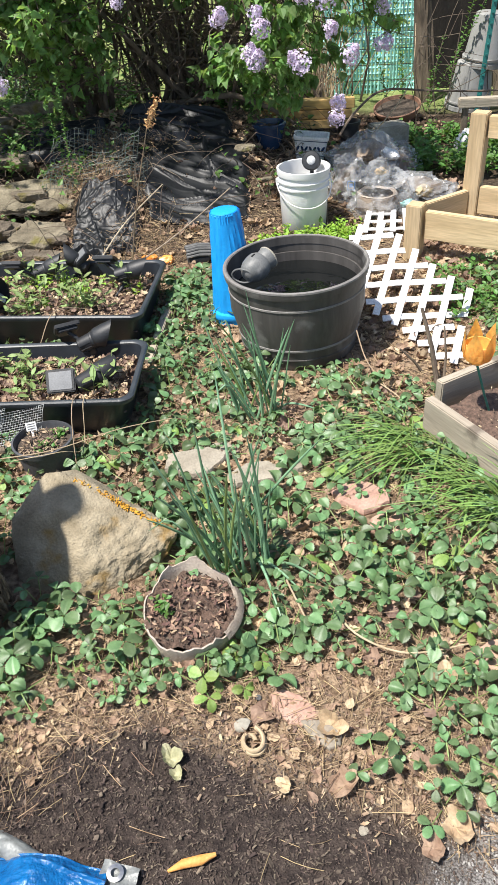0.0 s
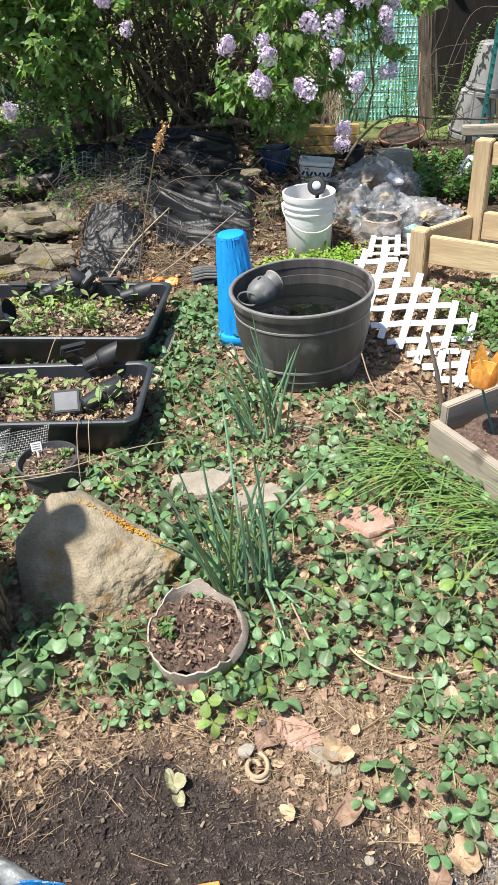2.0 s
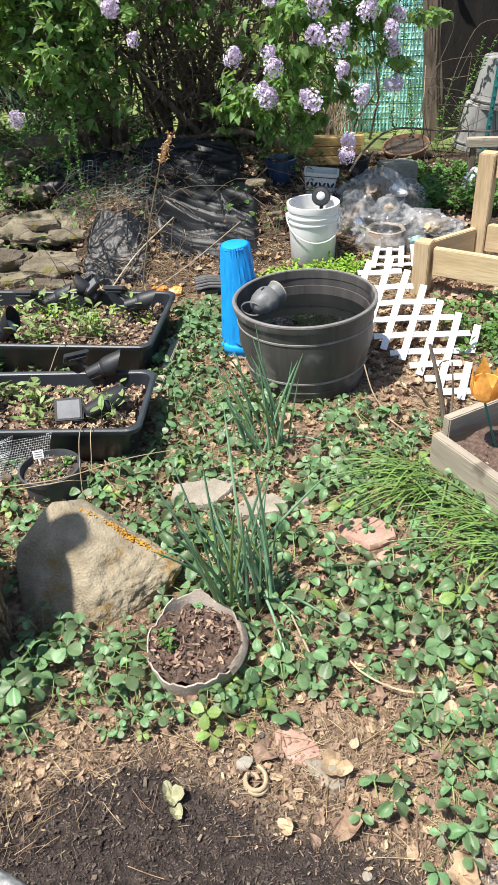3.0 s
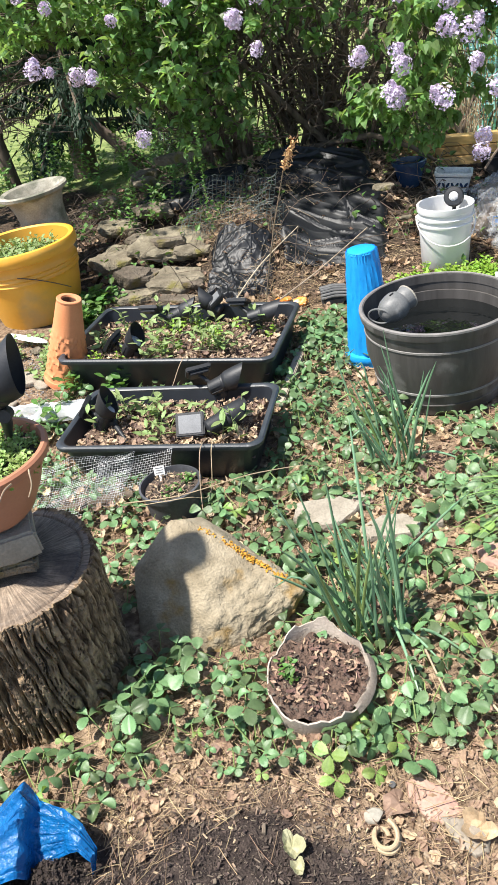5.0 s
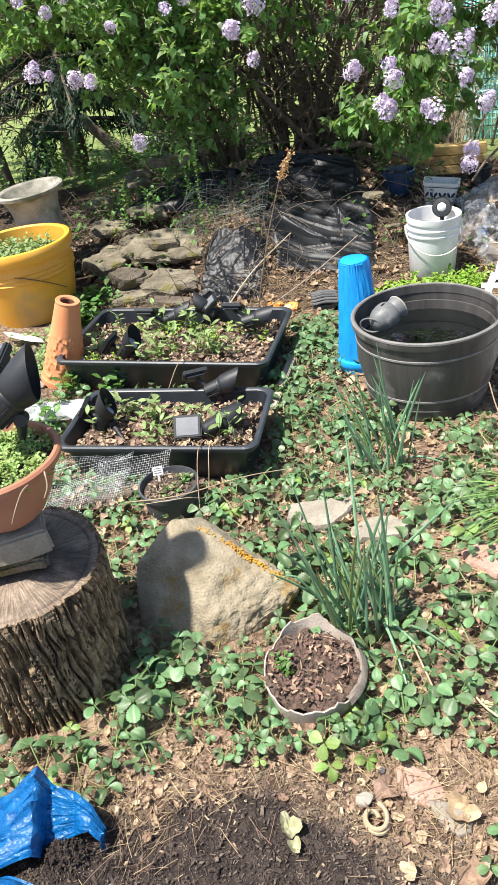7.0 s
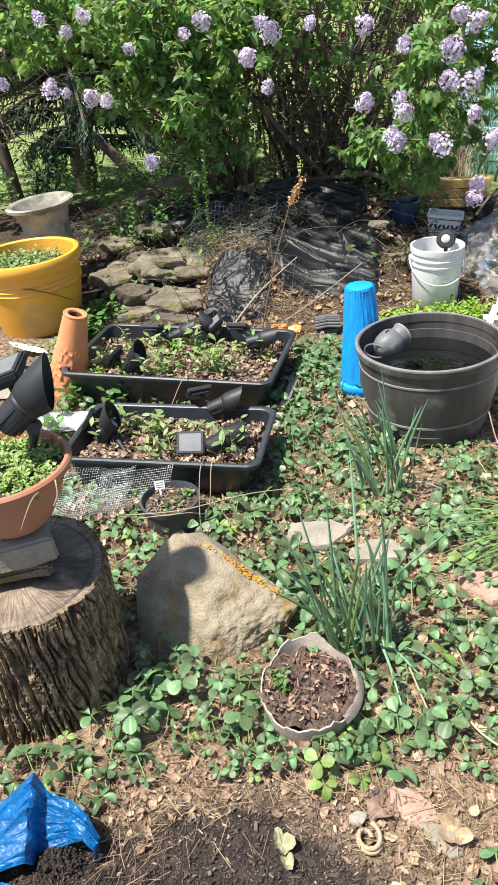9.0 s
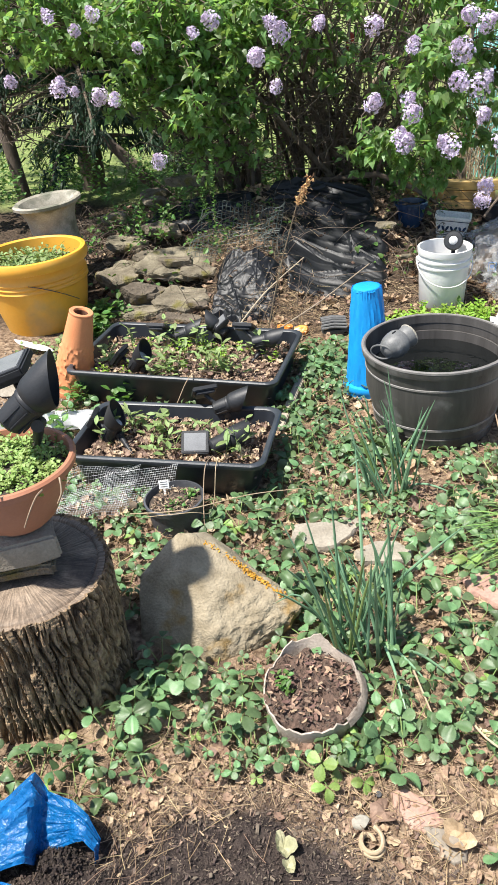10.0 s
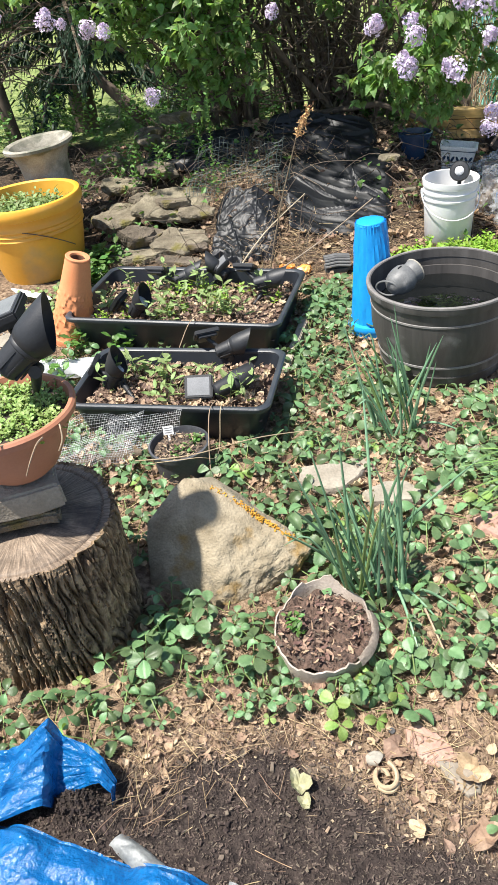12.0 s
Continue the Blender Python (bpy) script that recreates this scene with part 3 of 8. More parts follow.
def grey_can():
    """A grey watering can that lies over the planter's rim, its mouth towards the viewer."""
    top = thing("watering_can", (0.060, 2.83, 0.385), "weathered grey plastic watering can lying on the planter's rim", "watering can")
    top.scale = (0.80, 0.80, 0.80)
    way = Vector((-0.62, -0.60, -0.22)).normalized()
    q = (-way).to_track_quat("Z", "Y").to_matrix().to_4x4()

    def put(name, bm, material, label=""):
        bmesh.ops.transform(bm, matrix=q, verts=bm.verts)
        return part(name, bm, material, top, label)

    put("body", lathe([(0.0, -0.088), (0.026, -0.085), (0.046, -0.070), (0.060, -0.045), (0.067, -0.012), (0.067, 0.012), (0.060, 0.030), (0.052, 0.038), (0.0, 0.042)], 40), M_CAN)
    put("cup", lathe([(0.046, 0.034), (0.050, 0.042), (0.054, 0.066), (0.057, 0.080), (0.053, 0.082), (0.049, 0.066), (0.042, 0.046), (0.0, 0.044)], 40), M_CAN)
    put("cup_rim", lathe([(0.052, 0.079), (0.057, 0.0785), (0.0595, 0.082), (0.057, 0.086), (0.052, 0.085), (0.052, 0.079)], 40), M_CONCRETE, "pale scuffed rim")
    put("ring_handle", tube([(0.050 * math.cos(a) + 0.012, 0.040 * math.sin(a), -0.092 - 0.022 * math.cos(a)) for a in np.linspace(0, 6.2832, 33)], 0.0045, 8), M_CAN)
    put("slot", box((0.006, 0.012, 0.022), (0.0, 0.066, -0.006), 0.001), M_BLACK)


barrel_planter()
grey_can()

# ---- blue cone ----


def blue_cone():
    x, y = -0.050, 3.17
    top = thing("garden_cone", (x, y, lie(x, y) - 0.01), "bright blue painted cone with dripping relief", "garden ornament", ry=-3)
    H = 0.495
    bm = bmesh.new()
    segs, rows = 72, 50
    rings = []
    for j in range(rows + 1):
        z = H * j / rows
        r0 = 0.105 - 0.046 * z / H
        ring = []
        for i in range(segs):
            a = 6.2832 * i / segs
            d = noise.noise(Vector((math.cos(a) * 7, math.sin(a) * 7, z * 3)))
            e = noise.noise(Vector((math.cos(a) * 11, math.sin(a) * 11, z * 14 + 4)))
            r = r0 + (0.011 * abs(d) + 0.004 * e) * (0.25 if j < 5 else 1)
            ring.append(bm.verts.new((r * math.cos(a), r * math.sin(a), z)))
        rings.append(ring)
    for a, b in zip(rings, rings[1:]):
        for i in range(segs):
            bm.faces.new((a[i], a[(i + 1) % segs], b[(i + 1) % segs], b[i]))
    part("shell", bm, M_BLUE, top)
    part("crown", lathe([(0.0, H + 0.004), (0.045, H + 0.005), (0.056, H + 0.002), (0.062, H - 0.008), (0.058, H - 0.012)], 48), M_BLUE, top)
    part("collar", lathe([(0.104, 0.034), (0.117, 0.032), (0.121, 0.046), (0.116, 0.058), (0.099, 0.062)], 60), M_BLUE, top, "raised blue collar near the foot")
    part("foot", lathe([(0.10, 0.04), (0.113, 0.03), (0.112, 0.0), (0.0, 0.0)], 60), M_BLUE, top)


blue_cone()

# ---- solar spotlights ----


def spotlight(at, aim, hood, panel, facing, foot, size=1.0, label="black plastic solar spotlight stuck in the soil"):
    """A solar spotlight: a cylinder with a slanting hood, hinged on a stake, and a solar panel on its arm."""
    at, aim, panel, facing, foot = Vector(at), Vector(aim).normalized(), Vector(panel), Vector(facing).normalized(), Vector(foot)
    hood = Vector(hood)
    hood = (hood - aim * hood.dot(aim)).normalized()
    top = thing("solar_spotlight", foot, label, "garden light", "solar spotlights")
    home = Matrix.Translation(-foot)
    side = aim.cross(hood)
    hm = home @ Matrix.Translation(at) @ Matrix((hood, side, aim)).transposed().to_4x4() @ Matrix.Scale(size, 4)
    bm = lathe([(0.0, 0.0), (0.024, 0.001), (0.030, 0.006), (0.0325, 0.03), (0.034, 0.062), (0.036, 0.064), (0.0365, 0.07), (0.0355, 0.072), (0.039, 0.076), (0.043, 0.088), (0.0455, 0.11), (0.0455, 0.135), (0.0453, 0.137),
                (0.0438, 0.1365), (0.0436, 0.112), (0.036, 0.088), (0.0, 0.086)], 40)
    for v in bm.verts:
        if v.co.z > 0.1:
            v.co.z += 0.82 * v.co.x * min(1.0, (v.co.z - 0.1) / 0.03)
    bmesh.ops.transform(bm, matrix=hm, verts=bm.verts)
    h = part("head", bm, M_BLACK, top)
    lens = lathe([(0.0, 0.092), (0.02, 0.093), (0.034, 0.089), (0.034, 0.086)], 28)
    bmesh.ops.transform(lens, matrix=hm, verts=lens.verts)
    part("lens", lens, M_LENS, h, "pale round lens")
    for k in range(7):
        rib = box((0.004, 0.005, 0.05), (0.0335, 0, 0.034), 0.001, hm @ Matrix.Rotation(math.pi * (k - 3) / 5 + math.pi, 4, "Z"))
        part("rib", rib, M_BLACK, h)
    knee = at + (aim * 0.045 - hood * 0.043) * size
    part("hinge", tube([home @ (knee - side * 0.014 * size), home @ (knee + side * 0.014 * size)], 0.0135 * size, 16), M_BLACK, top)
    part("stake", tube([home @ (foot - (knee - foot) * 0.15), home @ foot.lerp(knee, 0.4), home @ foot.lerp(knee, 0.75), home @ knee], [0.005 * size, 0.0095 * size, 0.012 * size, 0.008 * size], 10), M_BLACK, top)
    across = facing.cross(Vector((0, 0, 1)))
    across = (across if across.length > 0.1 else Vector((1, 0, 0))).normalized()
    pm = home @ Matrix.Translation(panel) @ Matrix((across, facing.cross(across), facing)).transposed().to_4x4()
    housing = box((0.105 * size, 0.088 * size, 0.02 * size), bevel=0.004 * size, m=pm)
    box((0.08 * size, 0.066 * size, 0.014 * size), (0, 0, -0.016 * size), 0.003 * size, pm, housing)
    hs = part("panel_housing", housing, M_BLACK, top)
    part("solar_cell", box((0.083 * size, 0.068 * size, 0.003 * size), (0, 0, 0.0105 * size), 0.001 * size, pm), M_CELL, hs, "grey solar cell with the sky's reflection in its colour")
    part("arm", tube([home @ knee, pm @ Vector((0, 0, -0.018 * size))], 0.009 * size, 10), M_BLACK, top)
    return top


# ---- planting trays ----
def rounded(w, d, r, n=7):
    pts = []
    for cx, cy, a0 in ((w / 2 - r, d / 2 - r, 0), (-w / 2 + r, d / 2 - r, 90), (-w / 2 + r, -d / 2 + r, 180), (w / 2 - r, -d / 2 + r, 270)):
        for i in range(n + 1):
            a = radians(a0 + 90 * i / n)
            pts.append((cx + r * math.cos(a), cy + r * math.sin(a)))
    return pts


def loft(levels, close=True):
    """Joins rounded rectangles given as (width, depth, corner, height)."""
    bm = bmesh.new()
    rings = [[bm.verts.new((x, y, z)) for x, y in rounded(w_, d_, r_)] for w_, d_, r_, z in levels]
    k = len(rings[0])
    for a, b in zip(rings, rings[1:]):
        for i in range(k):
            bm.faces.new((a[i], a[(i + 1) % k], b[(i + 1) % k], b[i]))
    if close:
        bm.faces.new(rings[0])
        bm.faces.new(rings[-1])
    bmesh.ops.recalc_face_normals(bm, faces=bm.faces)
    return bm


def soil_patch(w_, d_, z, seed, amp=0.012):
    bm = bmesh.new()
    n = 26
    grid = [[bm.verts.new((w_ * (i / n - 0.5), d_ * (j / n - 0.5), z + amp * 2 * noise.noise(Vector((i * 0.45, j * 0.45, seed))))) for i in range(n + 1)] for j in range(n + 1)]
    for j in range(n):
        for i in range(n):
            bm.faces.new((grid[j][i], grid[j][i + 1], grid[j + 1][i + 1], grid[j + 1][i]))
    return bm


def tray(at, yaw, w_, d_, h_, fill, label, tilt=0.0):
    top = thing("planting_tray", at, label, "planting tray", "black planting trays", rz=yaw, ry=tilt)
    c = 0.05
    part("basin", loft([(w_ - 0.13, d_ - 0.13, c, 0), (w_ - 0.09, d_ - 0.09, c, 0.03), (w_ - 0.035, d_ - 0.035, c, h_ - 0.02), (w_ - 0.03, d_ - 0.03, c, h_ - 0.012),
                        (w_ - 0.044, d_ - 0.044, c, h_ - 0.012), (w_ - 0.10, d_ - 0.10, c, 0.035)], True), M_TRAY, top)
    part("rim", loft([(w_ - 0.038, d_ - 0.038, c, h_ - 0.016), (w_ - 0.006, d_ - 0.006, c, h_ - 0.02), (w_, d_, c, h_ - 0.012), (w_, d_, c, h_ - 0.003), (w_ - 0.01, d_ - 0.01, c, h_ + 0.002),
                      (w_ - 0.03, d_ - 0.03, c, h_ + 0.002), (w_ - 0.044, d_ - 0.044, c, h_ - 0.004), (w_ - 0.044, d_ - 0.044, c, h_ - 0.016), (w_ - 0.038, d_ - 0.038, c, h_ - 0.016)], False),
         M_TRAYRIM, top, "rolled black dusty rim with a blue-grey sheen in its colour")
    part("soil", soil_patch(w_ - 0.075, d_ - 0.075, fill, at[0]), M_POTSOIL, top, "crumbly brown soil under dry leaf bits")
    return top


T1, T2 = (-0.906, 3.195), (-0.765, 2.46)
tray((T1[0], T1[1], lie(*T1) - 0.012), -5.0, 1.0, 0.59, 0.19, 0.108, "large black plastic tray of weedy seedlings and soil")
tray((T2[0], T2[1], lie(*T2) - 0.012), -1.0, 0.77, 0.44, 0.18, 0.112, "black plastic tray of seedlings, dry leaves and soil")

spotlight((-1.050, 2.455, 0.125), (0.42, 0.05, 0.80), (-0.75, 0.05, 0.50), (-1.132, 2.520, 0.170), (-0.80, -0.10, 0.55), (-0.925, 2.380, 0.112), 0.98)
spotlight((-0.655, 2.650, 0.165), (0.85, 0.15, 0.30), (-0.20, 0.0, 0.95), (-0.700, 2.690, 0.228), (-0.30, 0.62, 0.72), (-0.645, 2.660, 0.112), 0.95)
spotlight((-0.612, 2.380, 0.150), (0.72, 0.60, 0.10), (-0.15, -0.1, 0.95), (-0.668, 2.385, 0.170), (0.08, -0.72, 0.66), (-0.600, 2.400, 0.112), 1.0)
spotlight((-1.140, 3.075, 0.130), (0.55, -0.15, 0.70), (-0.70, 0.20, 0.60), (-1.225, 3.140, 0.170), (-0.75, 0.10, 0.60), (-1.085, 3.060, 0.112), 0.98)
spotlight((-1.010, 3.370, 0.160), (0.85, 0.15, 0.30), (-0.30, 0.10, 0.90), (-1.090, 3.360, 0.222), (0.05, 0.55, 0.83), (-1.000, 3.350, 0.112), 0.92)
spotlight((-0.605, 3.260, 0.185), (0.92, 0.10, 0.18), (-0.15, 0.0, 0.98), (-0.655, 3.340, 0.238), (0.05, 0.50, 0.86), (-0.600, 3.220, 0.112), 0.95)
spotlight((-0.765, 3.420, 0.160), (-0.70, 0.20, 0.45), (0.3, 0.40, 0.85), (-0.790, 3.440, 0.215), (-0.55, -0.2, 0.75), (-0.775, 3.440, 0.112), 0.88)

# ---- buckets and pots ----


def bucket():
    x, y = 0.303, 4.23
    top = thing("bucket", (x, y, lie(x, y) - 0.01), "white plastic five-gallon bucket with a wire bail", "bucket", rz=10)
    top.scale = (0.95, 0.95, 0.89)
    H = 0.365
    prof = [(0.0, 0.0), (0.126, 0.0), (0.130, 0.006), (0.143, 0.25), (0.149, 0.253), (0.150, 0.262), (0.144, 0.266), (0.1445, 0.287), (0.151, 0.290), (0.152, 0.299), (0.1455, 0.303),
            (0.146, 0.326), (0.152, 0.33), (0.154, 0.345), (0.154, H), (0.149, H + 0.002), (0.1435, H), (0.142, 0.25), (0.126, 0.01), (0.0, 0.008)]
    part("pail", lathe(prof, 56), M_WHITE, top)
    bail = [(0.160 * math.cos(a), -0.160 * math.sin(a), 0.295 - 0.135 * math.sin(a) ** 0.8) for a in np.linspace(0.02, 3.12, 24)]
    part("bail", tube(bail, 0.0032, 7), M_WHITE, top, "white wire handle hanging down")
    for s in (-1, 1):
        part("lug", box((0.014, 0.03, 0.03), (0.155 * s, 0, 0.295), 0.004), M_WHITE, top)


def bucket_lamp():
    top = thing("path_light", (0.350, 4.275, 0.355), "round black solar path light standing in the bucket", "garden light", rz=-12)
    part("stake", tube([(0, 0.02, -0.335), (0, 0.01, -0.05)], 0.006, 8), M_BLACK, top)
    head = lathe([(0.0, -0.028), (0.045, -0.026), (0.05, -0.015), (0.052, 0.012), (0.046, 0.022), (0.028, 0.024), (0.026, 0.02), (0.0, 0.02)], 36)
    bmesh.ops.rotate(head, matrix=Matrix.Rotation(radians(68), 3, "X"), verts=head.verts)
    h = part("head", head, M_BLACK, top)
    lens = lathe([(0.024, 0.021), (0.018, 0.027), (0.0, 0.029)], 24)
    bmesh.ops.rotate(lens, matrix=Matrix.Rotation(radians(68), 3, "X"), verts=lens.verts)
    part("lens", lens, M_LENS, h, "pale round lens")
    part("bracket", box((0.02, 0.02, 0.05), (0, 0.01, -0.05), 0.004), M_BLACK, top)


def yellow_pot():
    x, y = -1.955, 3.93
    top = thing("yellow_planter", (x, y, lie(x, y) - 0.01), "large mustard-yellow glazed planter with ribbed shoulder", "planter", ry=-2)
    top.scale = (0.95, 0.95, 0.95)
    prof = [(0.0, 0.0), (0.225, 0.0), (0.24, 0.01), (0.262, 0.1), (0.282, 0.2), (0.292, 0.26)]
    for z in (0.275, 0.30, 0.325):
        prof += [(0.296, z), (0.304, z + 0.008), (0.296, z + 0.018)]
    prof += [(0.292, 0.36), (0.296, 0.385), (0.318, 0.392), (0.326, 0.41), (0.326, 0.44), (0.318, 0.455), (0.30, 0.458), (0.288, 0.45), (0.284, 0.38), (0.26, 0.2), (0.2, 0.03), (0, 0.03)]
    part("pot", lathe(prof, 72), M_YELLOW, top)
    part("soil", lathe([(0.0, 0.37), (0.15, 0.365), (0.283, 0.36)], 40, wobble=0.004), M_CLOD, top)
    pts = [(0.303 * math.cos(a), 0.303 * math.sin(a), 0.345 - 0.17 * (1 - abs(math.cos(1.2 * (a + 1.6)))) - 0.0) for a in np.linspace(-1.3, -0.35, 16)]
    part("dry_stem", tube([(-p[0] * 0 + p[0], p[1], p[2]) for p in pts], 0.0028, 6), M_TWIG, top, "thin dry stem clinging to the side")


def urn():
    x, y = -2.0, 4.44
    top = thing("urn", (x, y, lie(x, y) - 0.075), "mossy grey concrete urn with a flared lip", "urn", rx=2, ry=-5)
    prof = [(0.0, 0.0), (0.15, 0.0), (0.15, 0.05), (0.10, 0.08), (0.085, 0.12), (0.10, 0.16), (0.135, 0.24), (0.142, 0.34), (0.140, 0.44), (0.146, 0.52), (0.165, 0.575), (0.192, 0.60), (0.205, 0.605), (0.207, 0.622),
            (0.196, 0.63), (0.17, 0.622), (0.14, 0.57), (0.12, 0.5), (0.0, 0.48)]
    part("vase", lathe(prof, 56, wobble=0.006), M_CONCRETE, top)
    part("soil", lathe([(0.0, 0.535), (0.08, 0.532), (0.125, 0.525)], 30, wobble=0.004), M_CLOD, top)


def clay_cone():
    x, y = -1.475, 3.09
    top = thing("terracotta_cone", (x, y, lie(x, y) + 0.004), "orange terracotta cone with leaf relief and an open top", "garden ornament", ry=17, rx=-1)
    H = 0.415
    bm = bmesh.new()
    segs, rows = 96, 60
    rings = []
    for j in range(rows + 1):
        z = H * j / rows
        r0 = 0.100 - 0.046 * z / H
        ring = []
        for i in range(segs):
            a = 6.2832 * i / segs
            d = 0.0
            if z < 0.29:
                d = max(0.0, noise.noise(Vector((math.cos(a) * 7, math.sin(a) * 7, z * 62))) - 0.05) * 0.013 * smoothstep(0.29, 0.22, z)
                d += max(0.0, math.sin(9 * a + 30 * z)) * 0.003 * smoothstep(0.24, 0.16, z)
            ring.append(bm.verts.new(((r0 + d) * math.cos(a), (r0 + d) * math.sin(a), z)))
        rings.append(ring)
    for a, b in zip(rings, rings[1:]):
        for i in range(segs):
            bm.faces.new((a[i], a[(i + 1) % segs], b[(i + 1) % segs], b[i]))
    part("shell", bm, M_TERRA, top)
    part("lip", lathe([(0.053, H - 0.012), (0.055, H - 0.009), (0.0555, H + 0.001), (0.053, H + 0.004), (0.036, H + 0.003), (0.032, H - 0.006)], 48), M_TERRA, top, "pale worn lip round a dark hole")
    part("bore", lathe([(0.0325, H - 0.004), (0.031, H - 0.02), (0.031, H - 0.2), (0, H - 0.21)], 40), M_BORE, top, "dark hollow inside")
    part("foot", lathe([(0.094, 0.03), (0.104, 0.026), (0.107, 0.012), (0.104, 0.0), (0.0, 0.0)], 60), M_TERRA, top)


def small_pot():
    x, y = -0.682, 2.115
    top = thing("nursery_pot", (x, y, lie(x, y) - 0.01), "small dark grey nursery pot of leaf bits and seedlings", "plant pot", ry=-2)
    H = 0.115
    part("pot", lathe([(0.0, 0.0), (0.085, 0.0), (0.09, 0.004), (0.098, H - 0.02), (0.105, H - 0.018), (0.107, H), (0.1, H + 0.002), (0.096, H - 0.01), (0.088, 0.02), (0, 0.02)], 44), M_POTGREY, top)
    part("soil", lathe([(0.0, 0.095), (0.05, 0.096), (0.095, 0.092)], 26, wobble=0.004), M_CLOD, top, "pale gravel and dry leaf bits")
    tag = thing("plant_tag", (-0.735, 2.165, 0.10), "small white plastic plant tag with grey lines", "plant tag", rz=18, rx=-24)
    part("card", box((0.036, 0.0016, 0.03), (0, 0, 0.022), 0.0006), M_WHITE, tag)
    for k in range(3):
        part("line", box((0.026, 0.0008, 0.002), (0, -0.0014, 0.031 - 0.008 * k), 0), M_TUB, tag)
    part("spike", box((0.008, 0.0016, 0.05), (0, 0, -0.012), 0.0006), M_WHITE, tag)


def paper_pot():
    x, y = -0.127, 1.385
    top = thing("paper_pot", (x, y, lie(x, y) - 0.045), "torn pressed-paper pot of dark soil sunk in the bed", "plant pot")
    bm = bmesh.new()
    segs = 80
    rows = [[], [], [], []]
    for i in range(segs):
        a = 6.2832 * i / segs
        tear = 0.026 * noise.noise(Vector((math.cos(a) * 2.5, math.sin(a) * 2.5, 1))) + 0.012 * noise.noise(Vector((math.cos(a) * 8, math.sin(a) * 8, 3)))
        r = 0.128 * (1 + 0.06 * noise.noise(Vector((math.cos(a) * 1.4, math.sin(a) * 1.4, 8))))
        h = 0.105 + tear + (0.03 * max(0, math.sin(a)) ** 2)
        back = 0.02 * max(0, math.sin(a)) ** 2
        for k, (rr, zz) in enumerate(((r * 0.88, 0.0), (r, h), (r - 0.004, h + 0.001), (r * 0.88 - 0.004, 0.0))):
            rows[k].append(bm.verts.new((rr * math.cos(a), rr * math.sin(a) * 1.06 + (back if k in (1, 2) else 0), zz)))
    for a, b in zip(rows, rows[1:]):
        for i in range(segs):
            bm.faces.new((a[i], a[(i + 1) % segs], b[(i + 1) % segs], b[i]))
    bmesh.ops.recalc_face_normals(bm, faces=bm.faces)
    part("wall", bm, M_PAPER, top)
    soil = lathe([(0.0, 0.112)] + [(0.125 * k / 22, 0.112 - 0.006 * (k / 22) ** 2) for k in range(1, 23)], 88)
    for v in soil.verts:
        v.co.y *= 1.04
        v.co.z += 0.022 * noise.noise(v.co * 32) + 0.014 * noise.noise(v.co * 80) - 0.012 * smoothstep(0.06, 0.0, (v.co.xy - Vector((0.02, -0.01))).length)
    part("soil", soil, M_POTSOIL, top, "reddish-brown crumbly potting soil")
    flap = bmesh.new()
    rows = []
    for i in range(15):
        a = radians(-42 + 70 * i / 14)
        w = 0.016 + 0.007 * noise.noise(Vector((i * 0.8, 2, 1)))
        rows.append([flap.verts.new(((0.129 + 0.010 * k) * math.cos(a), (0.137 + 0.010 * k) * math.sin(a), 0.122 - w * 0.55 * k * k + 0.006 * noise.noise(Vector((i * 0.5, k, 4))))) for k in (-0.6, 0.0, 0.7, 1.4)])
    for a, b in zip(rows, rows[1:]):
        for k in range(3):
            flap.faces.new((a[k], a[k + 1], b[k + 1], b[k]))
    bmesh.ops.solidify(flap, geom=flap.faces[:], thickness=0.002)
    part("torn_flap", flap, M_PAPER, top, "torn pale flap of the paper wall folded outwards")


bucket()
bucket_lamp()
yellow_pot()
urn()
clay_cone()
small_pot()
paper_pot()

# ---- lattice ----


